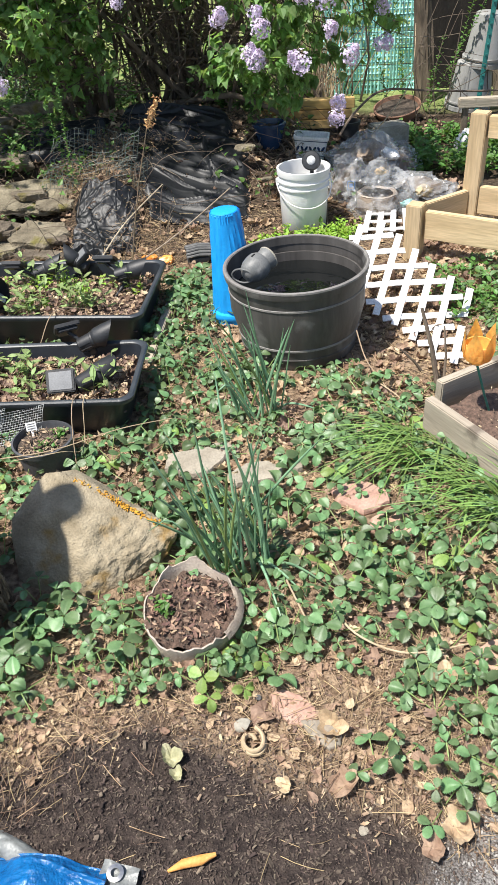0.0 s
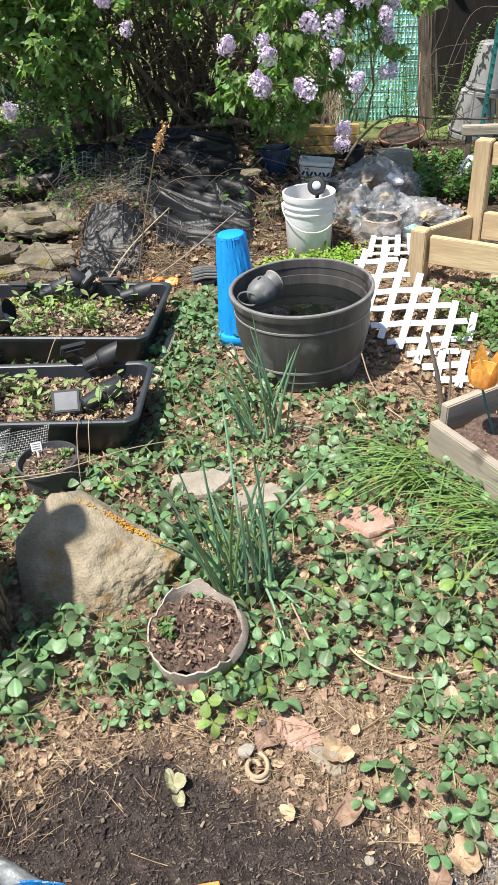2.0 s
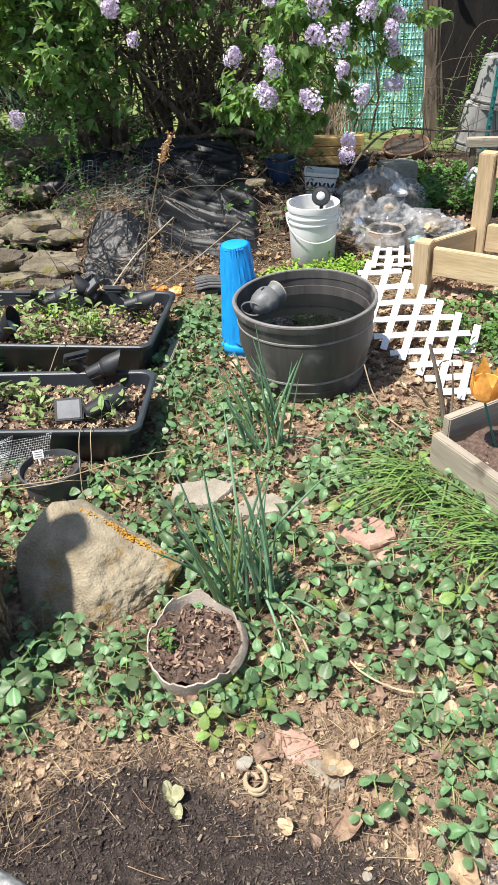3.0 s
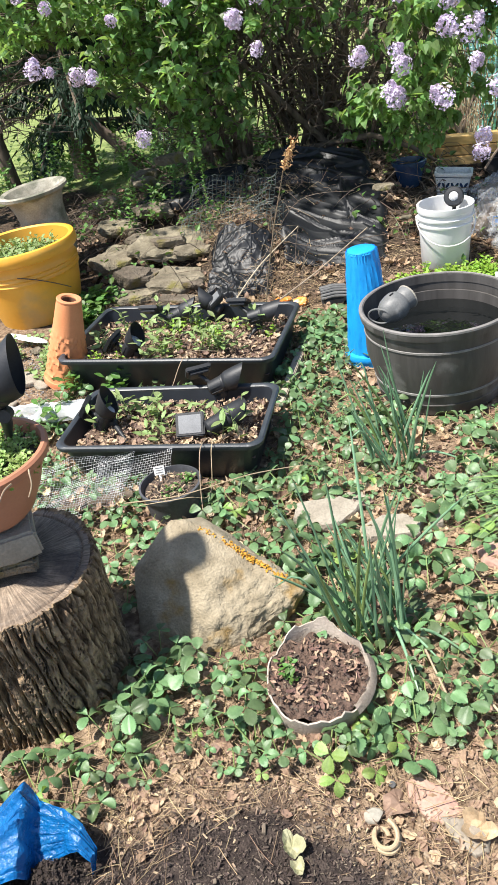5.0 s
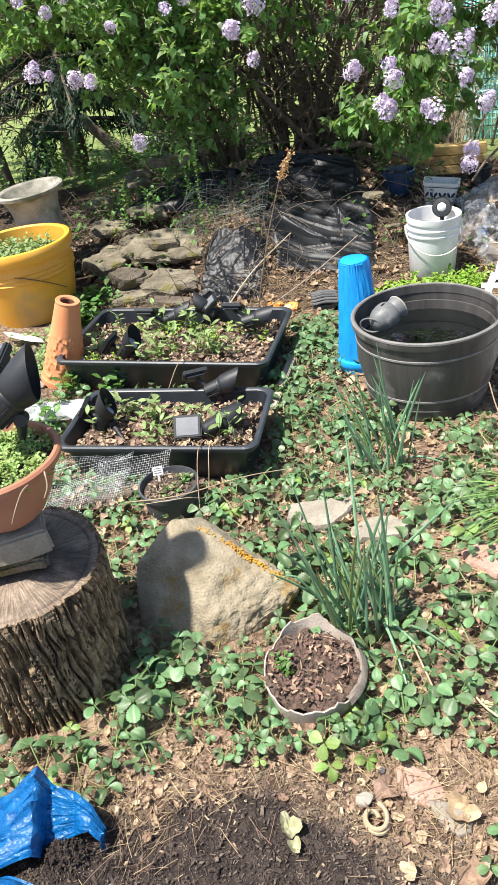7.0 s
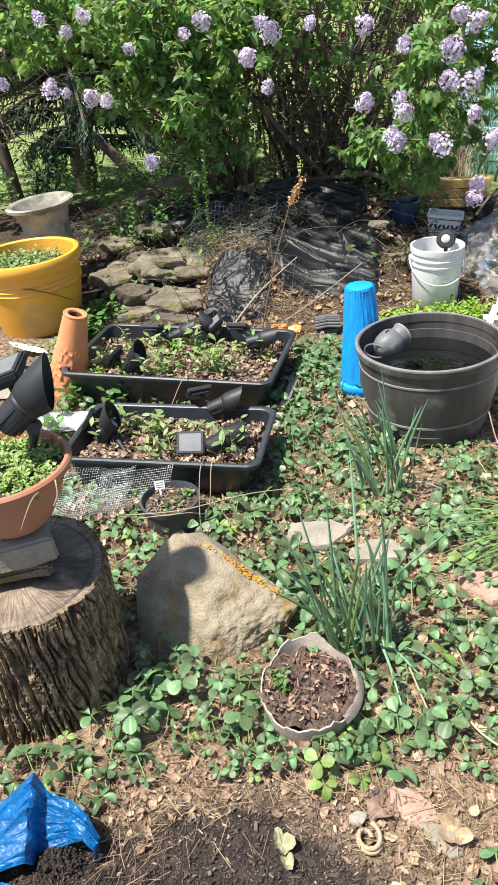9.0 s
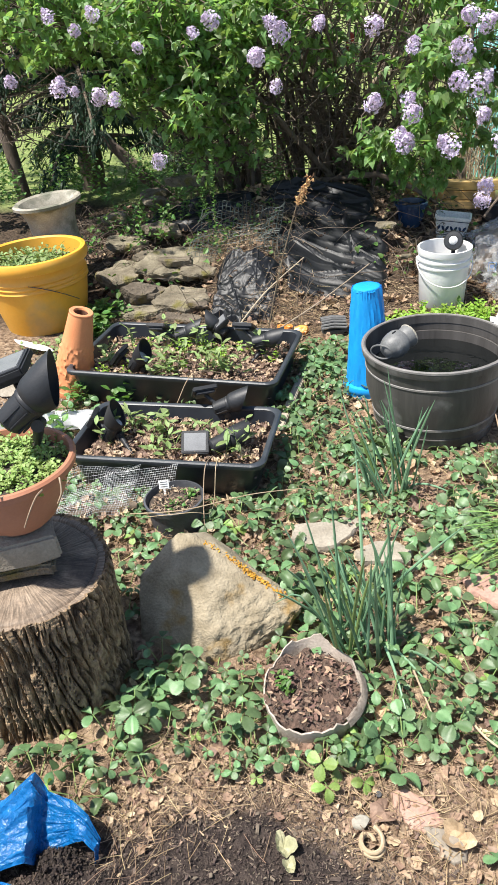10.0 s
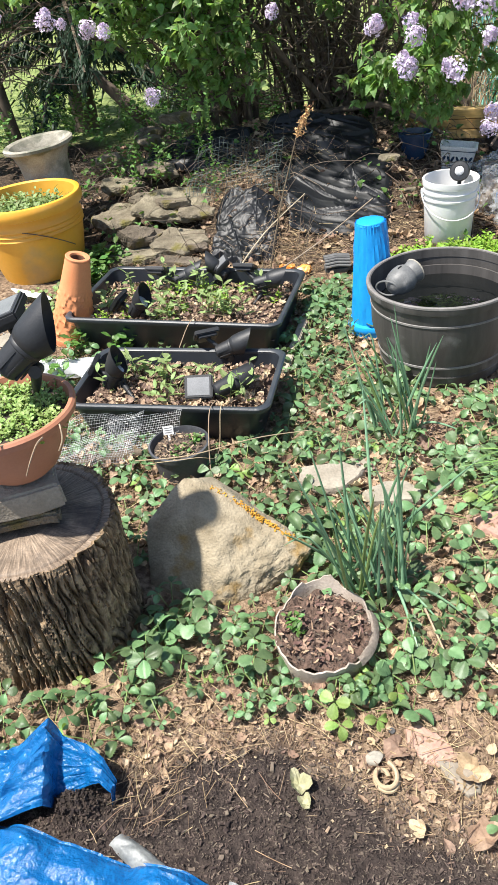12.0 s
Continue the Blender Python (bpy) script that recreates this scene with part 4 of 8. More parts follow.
def lattice():
    top = thing("lattice_panel", (0, 0, 0), "broken white vinyl lattice panel propped against the planter", "lattice")
    wide = 0.031

    def slope(x, q):
        """A place on the panel: q metres up its slope; below its foot it lies on the soil."""
        if q < 0:
            return Vector((x, 3.05 + q * 1.15, lie(x, 3.05 + q) + 0.022))
        return Vector((x - 0.05 * q, 3.05 + 0.88 * q, lie(x, 3.05) + 0.022 + 0.40 * q))

    def flat(x, q):
        return Vector((x, 4.02 + q, lie(x, 4.02 + q) + 0.03 + 0.05 * q))

    def strip(at, a, b, lift, w=wide):
        n = max(2, int(math.dist(a, b) / 0.05))
        pts = [at(a[0] + (b[0] - a[0]) * i / n, a[1] + (b[1] - a[1]) * i / n) for i in range(n + 1)]
        run = (pts[-1] - pts[0]).normalized()
        up = (at(0.71, 0.2) - at(0.70, 0.2)).cross(at(0.70, 0.21) - at(0.70, 0.2)).normalized()
        side = up.cross(run).normalized() * w / 2
        bm = bmesh.new()
        ring = [[bm.verts.new(p + side * k + up * (lift + h)) for k, h in ((-1, 0), (1, 0), (1, 0.005), (-1, 0.005))] for p in pts]
        for u, v in zip(ring, ring[1:]):
            for k in range(4):
                bm.faces.new((u[k], u[(k + 1) % 4], v[(k + 1) % 4], v[k]))
        bm.faces.new(ring[0][::-1])
        bm.faces.new(ring[-1])
        bmesh.ops.recalc_face_normals(bm, faces=bm.faces)
        part("slat", bm, M_VINYL, top, smooth=False)

    # the propped panel steps back on its broken side
    hi = lambda q: float(np.interp(q, (-0.36, -0.22, -0.02, 0.02, 0.12, 0.22, 0.32, 0.44, 0.56, 0.80), (0.90, 0.90, 0.90, 1.03, 0.985, 0.91, 0.83, 0.765, 0.70, 0.60)))
    lo = lambda q: float(np.interp(q, (-0.36, -0.2, -0.02, 0.02, 0.12, 0.4, 0.5, 0.8), (0.79, 0.71, 0.63, 0.56, 0.53, 0.54, 0.51, 0.53)))
    for k in range(-3, 6):
        q = 0.1 * k
        strip(slope, (lo(q), q), (hi(q) - 0.015 * ((k * 5) % 3), q), 0.0)
    for k in range(-6, 8):
        x0, start = 0.56 + 0.098 * k, None
        for j in range(48):
            q = -0.36 + 0.02 * j
            x = x0 + 0.37 * q
            inside = lo(q) - 0.012 < x < hi(q) + 0.012
            if inside and start is None:
                start = (x, q)
            if start and (not inside or j == 47):
                if q - start[1] > 0.05:
                    strip(slope, start, (x, q), 0.0056)
                start = None
    # a smaller broken piece that lies beyond it
    for k in range(4):
        strip(flat, (0.62 + 0.02 * k, 0.02 + 0.10 * k), (0.87 - 0.03 * k, 0.02 + 0.095 * k), 0.0)
        strip(flat, (0.62 + 0.075 * k, -0.02), (0.70 + 0.06 * k, 0.36 - 0.03 * k), 0.0056)


lattice()

# ---- raised beds ----


def board(parent, a, b, z0, z1, thick, material, name="board", label=""):
    """An upright plank from a to b on plan."""
    a, b = Vector((*a, 0)), Vector((*b, 0))
    d = b - a
    ob = part(name, box((d.length, thick, z1 - z0), bevel=0.004), material, parent, label)
    ob.matrix_basis = Matrix.Translation(((a.x + b.x) / 2, (a.y + b.y) / 2, (z0 + z1) / 2)) @ Matrix.Rotation(math.atan2(d.y, d.x), 4, "Z")
    return ob


def pine_bed():
    top = thing("raised_bed", (0, 0, 0), "raised bed frame of new yellow pine with one tall post", "raised bed", "raised beds")
    u, v = Vector((0.86, -0.51)).normalized(), Vector((0.83, 0.56)).normalized()
    c = Vector((0.832, 3.705))
    ang = math.degrees(math.atan2(u.y, u.x))

    def post(p, h, name="post"):
        ob = part(name, box((0.08, 0.08, h), (0, 0, h / 2), 0.004), M_PINEV, top, "tall square pine post" if h > 0.5 else "")
        ob.matrix_basis = pose(p.x, p.y, -0.02, 0, 0, ang)

    post(c, 0.31)
    t = c + v * 0.385
    post(t, 0.665)
    post(c + u * 1.3, 0.31)
    board(top, c + u * 0.045 + v * 0.012, c + u * 1.25 + v * 0.012, 0.12, 0.26, 0.036, M_PINE)
    board(top, c + v * 0.045, t - v * 0.042, 0.14, 0.28, 0.034, M_PINE)
    board(top, t + u * 0.045 - v * 0.01, t + u * 1.25 - v * 0.01, 0.16, 0.30, 0.036, M_PINE)
    board(top, t + u * 0.045, t + u * 1.25, 0.53, 0.635, 0.036, M_PINE)
    soil = thing("bed_soil", (0, 0, 0), "brown leaf-strewn soil heaped under the pine frame", "soil", kind="stuff")
    m = c + u * 0.65 + v * 0.22
    bm = soil_patch(1.2, 0.40, 0.0, 3, 0.02)
    for q_ in bm.verts:
        q_.co.z += 0.02
    ob = part("heap", bm, M_BIT, soil)
    ob.matrix_basis = pose(m.x, m.y, 0.0, 0, 0, ang)


def old_bed():
    top = thing("raised_bed", (0, 0, 0), "weathered grey plank raised bed filled with soil", "raised bed", "raised beds")
    u, v = Vector((0.50, -0.866)), Vector((0.857, 0.515))
    c = Vector((0.640, 2.225))
    board(top, c - u * 0.0, c + u * 1.2, -0.01, 0.145, 0.036, M_OLDWOOD)
    board(top, c + v * 0.02 + u * 0.0 + Vector((0.035, 0.075)), c + v * 1.3 + Vector((0.035, 0.075)), -0.01, 0.150, 0.036, M_OLDWOOD)
    board(top, c + u * 1.2 + v * 0.02, c + u * 1.2 + v * 1.3, -0.01, 0.145, 0.036, M_OLDWOOD)
    ob = part("soil", soil_patch(1.25, 1.16, 0.095, 6, 0.014), M_POTSOIL, top, "dark soil with pale specks")
    m = c + u * 0.61 + v * 0.655
    ob.matrix_basis = pose(m.x, m.y, 0, 0, 0, math.degrees(math.atan2(v.y, v.x)))
    stub = thing("dry_stalks", (0.72, 2.55, 0.0), "broken dry brown stalks beside the old bed", "dry stalks")
    for a, b in (((0.735, 2.50, 0), (0.665, 2.58, 0.30)), ((0.76, 2.52, 0), (0.765, 2.62, 0.20)), ((0.70, 2.60, 0), (0.60, 2.60, 0.12))):
        a, b = Vector(a) - Vector((0.72, 2.55, 0)), Vector(b) - Vector((0.72, 2.55, 0))
        part("stalk", tube([a, a.lerp(b, 0.5) + Vector((0.008, 0, 0)), b], [0.011, 0.009, 0.006] if b.z > 0.25 else [0.006, 0.005, 0.003], 8), M_TWIG, stub)


def tulip_light():
    at = (0.838, 2.195, 0.095)
    top = thing("tulip_light", at, "orange plastic tulip lamp on a green stem", "garden light")
    head = Vector((-0.065, -0.015, 0.205))
    part("stem", tube([(0.02, 0, -0.04), (-0.02, -0.005, 0.07), tuple(head)], 0.0042, 8), M_GREENWIRE, top)
    cup = lathe([(0.0, -0.008), (0.022, 0.0), (0.042, 0.02), (0.049, 0.045), (0.045, 0.072), (0.042, 0.072), (0.045, 0.045), (0.038, 0.022), (0.0, 0.004)], 36)
    bmesh.ops.translate(cup, vec=head, verts=cup.verts)
    part("cup", cup, M_TULIP, top)
    for i in range(5):
        a = 6.2832 * i / 5 + 0.4
        bm = bmesh.new()
        rows = []
        for z, wd, r in ((0.02, 0.024, 0.045), (0.05, 0.031, 0.052), (0.08, 0.026, 0.050), (0.108, 0.012, 0.049), (0.13, 0.002, 0.054)):
            row = []
            for s in (-1, -0.5, 0, 0.5, 1):
                b = a + s * wd / r
                row.append(bm.verts.new((head.x + r * math.cos(b), head.y + r * math.sin(b), head.z + z)))
            rows.append(row)
        for p, q in zip(rows, rows[1:]):
            for k in range(4):
                bm.faces.new((p[k], p[k + 1], q[k + 1], q[k]))
        bmesh.ops.solidify(bm, geom=bm.faces[:], thickness=0.0022)
        part("petal", bm, M_TULIP, top)


pine_bed()
old_bed()
tulip_light()

# ---- stump, stones and bowl ----


def stump():
    x, y = -0.885, 1.41
    top = thing("tree_stump", (x, y, -0.02), "cut tree stump with deep furrowed bark and grey top", "tree stump")
    H = 0.40
    segs, rows = 560, 130
    bm = bmesh.new()
    rings = []
    for j in range(rows + 1):
        z = H * j / rows
        ring = []
        for i in range(segs):
            a = 6.2832 * i / segs
            r = 0.234 + 0.010 * (1 - z / H) ** 2 + 0.01 * noise.noise(Vector((math.cos(a) * 1.5, math.sin(a) * 1.5, 4)))
            # long furrows that part and meet, with flaky plates between them
            dx, dy = math.cos(a) * 0.24, math.sin(a) * 0.24
            wx = dx + 0.010 * noise.noise(Vector((dx * 14, dy * 14, z * 11)))
            wy = dy + 0.010 * noise.noise(Vector((dx * 14, dy * 14 + 9, z * 11)))
            f1 = abs(noise.noise(Vector((wx * 62 + 7 * z, wy * 62 + 3 * z, z * 3.0))))
            f2 = abs(noise.noise(Vector((wx * 105 + 7 + 11 * z, wy * 105, z * 7 + 3))))
            plate = noise.noise(Vector((dx * 45, dy * 45, z * 40)))
            flake = noise.noise(Vector((dx * 120, dy * 120, z * 75)))
            f3 = abs(noise.noise(Vector((dx * 26 + 3, dy * 26, z * 60 + 8 * dx))))
            fade = 0.3 + 0.7 * smoothstep(H, H - 0.025, z)
            r += fade * (0.009 - 0.030 * math.exp(-(f1 / 0.10) ** 2) - 0.012 * math.exp(-(f2 / 0.07) ** 2) - 0.004 * math.exp(-(f3 / 0.05) ** 2) + 0.0020 * plate + 0.0014 * flake)
            ring.append(bm.verts.new((r * math.cos(a), r * math.sin(a), z)))
        rings.append(ring)
    for a, b in zip(rings, rings[1:]):
        for i in range(segs):
            bm.faces.new((a[i], a[(i + 1) % segs], b[(i + 1) % segs], b[i]))
    inner = [bm.verts.new((v.co.x * 0.955, v.co.y * 0.955, H - 0.006)) for v in rings[-1]]
    for i in range(segs):
        bm.faces.new((rings[-1][i], rings[-1][(i + 1) % segs], inner[(i + 1) % segs], inner[i]))
    part("bark", bm, M_BARK, top)
    face = bmesh.new()
    prev = None
    for k in range(71):
        r = 0.228 * (1 - k / 70)
        ring = []
        for i in range(240):
            a = 6.2832 * i / 240
            rr = r * (1 + 0.02 * noise.noise(Vector((math.cos(a) * 1.5, math.sin(a) * 1.5, 4))))
            z = H - 0.004 + 0.006 * noise.noise(Vector((rr * math.cos(a) * 9, rr * math.sin(a) * 9, 2))) - 0.0035 * abs(noise.noise(Vector((math.cos(a) * 40, math.sin(a) * 40, rr * 6)))) * smoothstep(0.03, 0.14, rr) - 0.010 * smoothstep(0.12, 0.03, rr) - 0.007 * math.exp(-((rr - 0.207) / 0.0035) ** 2)
            ring.append(face.verts.new((rr * math.cos(a), rr * math.sin(a), z)))
        if prev:
            for i in range(240):
                face.faces.new((prev[i], prev[(i + 1) % 240], ring[(i + 1) % 240], ring[i]))
        prev = ring
    bmesh.ops.remove_doubles(face, verts=face.verts, dist=0.0004)
    bmesh.ops.recalc_face_normals(face, faces=face.faces)
    part("cut_face", face, M_CUT, top, "grey weathered cut face with radial checks")


def bowl():
    for (sx, sy, sz), (a_, b_, c_), ang, seed, mt in (((-0.930, 1.425, 0.404), (0.27, 0.20, 0.034), 24, 21, M_FIELD), ((-0.915, 1.44, 0.461), (0.26, 0.22, 0.070), 32, 22, M_FLAG)):
        bm = box((a_, b_, c_), bevel=0.007)
        bmesh.ops.subdivide_edges(bm, edges=[e for e in bm.edges if e.calc_length() > 0.03], cuts=10, use_grid_fill=True)
        for v in bm.verts:
            p = v.co
            v.co = p * (1 + 0.10 * noise.noise(p * 9 + Vector((seed, 0, 0)))) + Vector((0, 0, 0.006 * noise.noise(p * 16 + Vector((0, seed, 0))) + 0.002 * noise.noise(p * 70)))
        solid("flat_stone", bm, mt, "flat pale stone slab laid on the stump", "stone", "slabs under the bowl", m=pose(sx, sy, sz, 0, 2, ang))
    at = (-0.858, 1.455, 0.504)
    top = thing("plant_bowl", at, "terracotta-coloured bowl full of low green groundcover", "plant bowl", ry=-2)
    H = 0.175
    prof = [(0.0, 0.0), (0.072, 0.0), (0.094, 0.02), (0.126, 0.075), (0.149, 0.13), (0.157, 0.15), (0.169, 0.152), (0.172, H - 0.006), (0.167, H), (0.158, H), (0.152, 0.15), (0.12, 0.08), (0.07, 0.03), (0, 0.03)]
    part("bowl", lathe(prof, 64), M_BOWL, top)
    part("soil", lathe([(0.0, 0.152), (0.1, 0.15), (0.152, 0.144)], 36, wobble=0.003), M_CLOD, top)


stump()
bowl()
spotlight((-0.845, 1.480, 0.765), (0.68, 0.30, 0.58), (-0.60, 0.0, 0.72), (-0.870, 1.588, 0.860), (-0.29, -0.07, 0.95), (-0.831, 1.564, 0.655), 1.18, "black plastic solar spotlight staked in the bowl")

# ---- large rock ----


def big_rock():
    # foot, far ridge, broad near face, broken near end
    pts = [(-0.640, 1.535, -0.03), (-0.505, 1.475, -0.04), (-0.40, 1.480, -0.03), (-0.25, 1.60, -0.02), (-0.62, 1.80, 0.0), (-0.45, 1.90, 0.0), (-0.24, 1.74, 0.02),
           (-0.562, 1.76, 0.243), (-0.528, 1.765, 0.240), (-0.45, 1.755, 0.214), (-0.188, 1.655, 0.080), (-0.185, 1.68, 0.07), (-0.50, 1.84, 0.19),
           (-0.668, 1.668, 0.150), (-0.618, 1.705, 0.182), (-0.582, 1.655, 0.190), (-0.470, 1.645, 0.192), (-0.405, 1.665, 0.170), (-0.585, 1.55, 0.06), (-0.425, 1.52, 0.075), (-0.30, 1.585, 0.07)]
    bm = bmesh.new()
    for p in pts:
        bm.verts.new(p)
    hull = bmesh.ops.convex_hull(bm, input=bm.verts)
    bmesh.ops.delete(bm, geom=[g for g in hull["geom_interior"] if isinstance(g, bmesh.types.BMVert)], context="VERTS")
    bmesh.ops.triangulate(bm, faces=bm.faces)
    for _ in range(5):
        bmesh.ops.subdivide_edges(bm, edges=[e for e in bm.edges if e.calc_length() > 0.012], cuts=1, use_grid_fill=True)
        bmesh.ops.triangulate(bm, faces=bm.faces)
        if len(bm.verts) > 24000:
            break
    bmesh.ops.smooth_vert(bm, verts=bm.verts, factor=0.35, use_axis_x=True, use_axis_y=True, use_axis_z=True)
    bm.normal_update()
    for v in bm.verts:
        p = v.co
        rough = 0.55 + 1.7 * smoothstep(-0.46, -0.38, p.x) * smoothstep(0.18, 0.12, p.z)
        v.co = p + v.normal * (0.006 * noise.noise(p * 9) + rough * (0.0050 * noise.noise(p * 30) + 0.0028 * noise.noise(p * 80)))
    top = thing("boulder", (0, 0, 0), "large wedge of tan sandstone with orange lichen along its ridge", "boulder")
    part("body", bm, M_ROCK, top)
    # lichen crust: small patches set on the far edge of the ridge
    pieces = []
    for i in range(620):
        t = rng.random()
        a = Vector((-0.475, 1.752, 0.219)).lerp(Vector((-0.235, 1.672, 0.104)), t) + Vector((rng.gauss(0, 0.006), rng.gauss(-0.002, 0.005), rng.gauss(0.0, 0.0015)))
        if 0.14 < t < 0.20:
            continue
        r = rng.uniform(0.0016, 0.0046)
        pieces.append(([(r * math.cos(k * 1.047), r * math.sin(k * 1.047) * 0.8, 0.0) for k in range(6)] + [(0, 0, 0.0012)], [(k, (k + 1) % 6, 6) for k in range(6)], turned(a, rng.gauss(0.25, 0.2), rng.gauss(0.35, 0.2), rng.uniform(0, 6))))
    ob = new("lichen", joined("lichen", pieces, M_LICHEN))
    ob.parent = top
    tagged(ob, "crust of orange lichen")


big_rock()

# ---- what keeps plants and litter off ----
KEEP_OFF = [(0.223, 2.92, 0.27), (-0.05, 3.17, 0.12), (-0.885, 1.41, 0.27), (-0.127, 1.39, 0.135), (-0.682, 2.115, 0.1), (0.303, 4.23, 0.14), (-1.935, 3.87, 0.27), (-1.475, 3.09, 0.105),
            (-2.09, 4.47, 0.16), (-0.17, 2.07, 0.085), (0.045, 2.0, 0.07), (0.42, 1.81, 0.085)]


def free(x, y, gap=0.0):
    for cx, cy, r in KEEP_OFF:
        if (x - cx) ** 2 + (y - cy) ** 2 < (r + gap) ** 2:
            return False
    for (cx, cy), w_, d_, a in ((T1, 0.92, 0.5, -4), (T2, 0.7, 0.36, -1)):
        c, s = math.cos(radians(-a)), math.sin(radians(-a))
        u, v = (x - cx) * c - (y - cy) * s, (x - cx) * s + (y - cy) * c
        if abs(u) < w_ / 2 + gap and abs(v) < d_ / 2 + gap:
            return False
    # boulder
    if -0.66 < x < -0.2 and 1.47 + 0.45 * max(0, x + 0.42) < y < 1.88 - 0.5 * max(0, x + 0.5):
        return False
    # old bed
    u = (x - 0.64) * 0.857 + (y - 2.225) * 0.515
    v = (x - 0.64) * 0.50 - (y - 2.225) * 0.866
    if u > -0.02 - gap and v > -0.10 - gap:
        return False
    return True


# ---- strawberry plants ----


def leaflet(length, width, cup, seed, fine=False):
    """One toothed, pleated leaflet along +y, broad and round-tipped, folded along the midrib."""
    r = random.Random(seed)
    outline = ((0.0, 0.06), (0.10, 0.36), (0.22, 0.64), (0.36, 0.87), (0.50, 0.98), (0.64, 1.0), (0.78, 0.90), (0.90, 0.66), (0.97, 0.40), (1.0, 0.14))
    ts = np.linspace(0, 1, 20) if fine else np.array([0.0, 0.12, 0.26, 0.40, 0.54, 0.68, 0.81, 0.92, 1.0])
    wide = np.interp(ts, [o[0] for o in outline], [o[1] for o in outline])
    cols = (-1.0, -0.68, -0.34, 0.0, 0.34, 0.68, 1.0) if fine else (-1.0, -0.5, 0.0, 0.5, 1.0)
    fold, lift, tip = r.uniform(0.20, 0.75), r.uniform(-0.40, 0.05), r.uniform(-0.5, 1.2)
    vs, fs, n = [], [], len(cols)
    for i, (t, wd) in enumerate(zip(ts, wide)):
        tooth = (1.13 if i % 2 else 0.87) if fine and 3 < i < 19 else 1.0
        half = width * 0.5 * wd
        z = -cup * (t - 0.35) ** 2 * length
        for c in cols:
            e = abs(c)
            k = tooth if e == 1.0 else 1.0
            pleat = (0.0020 if i % 2 else -0.0020) * (1 - abs(e - 0.5) * 1.6) if fine else (0.0015 if i % 2 else -0.0015) * (e == 0.5)
            ahead = length * 0.10 * e * (0.5 - abs(t - 0.5))
            vs.append((c * half * k, length * t + ahead, z + half * (fold * e ** 1.3 + lift * e * e) - tip * 0.004 * e * t + pleat - (0.0010 if c == 0 else 0)))
    for i in range(len(ts) - 1):
        for k in range(n - 1):
            a = n * i + k
            fs.append((a, a + 1, a + n + 1, a + n))
    return vs, fs


def trifoliate(seed, fine=False):
    """A strawberry leaf: three leaflets at the head of a stalk; the origin is where the leaflets meet."""
    r = random.Random(seed)
    vs, fs = [], []
    for a in (0, 1, -1):
        v, f = leaflet(0.048 * r.uniform(0.88, 1.12), 0.036 * r.uniform(0.9, 1.1), r.uniform(0.1, 1.4), seed * 9 + a, fine)
        m = Matrix.Rotation(a * radians(r.uniform(80, 112)), 4, "Z") @ Matrix.Rotation(radians(r.uniform(-20, 16)), 4, "X") @ Matrix.Translation((0, 0.004, 0))
        k = len(vs)
        vs += [tuple(m @ Vector(p)) for p in v]
        fs += [[i + k for i in q] for q in f]
    return vs, fs


LEAVES = [trifoliate(s) for s in range(40, 48)]
FINE_LEAVES = [trifoliate(s, True) for s in range(40, 48)]


def leaf_mesh(i, material=None):
    me = bpy.data.meshes.new("leaf")
    me.from_pydata(FINE_LEAVES[i][0], [], FINE_LEAVES[i][1])
    me.materials.append(material or M_STRAW)
    me.polygons.foreach_set("use_smooth", [True] * len(me.polygons))
    return me


LEAF_MESHES = [leaf_mesh(i) for i in range(8)] + [leaf_mesh(i, M_YOUNG) for i in range(8)]
STALK = bpy.data.meshes.new("stalk")
sv = [(0.0016 * math.cos(k * 2.094), 0.0016 * math.sin(k * 2.094), z) for z in (0, 0.5, 1) for k in range(3)]
STALK.from_pydata(sv, [], [(j * 3 + k, j * 3 + (k + 1) % 3, j * 3 + 3 + (k + 1) % 3, j * 3 + 3 + k) for j in range(2) for k in range(3)])
STALK.materials.append(M_STEM)


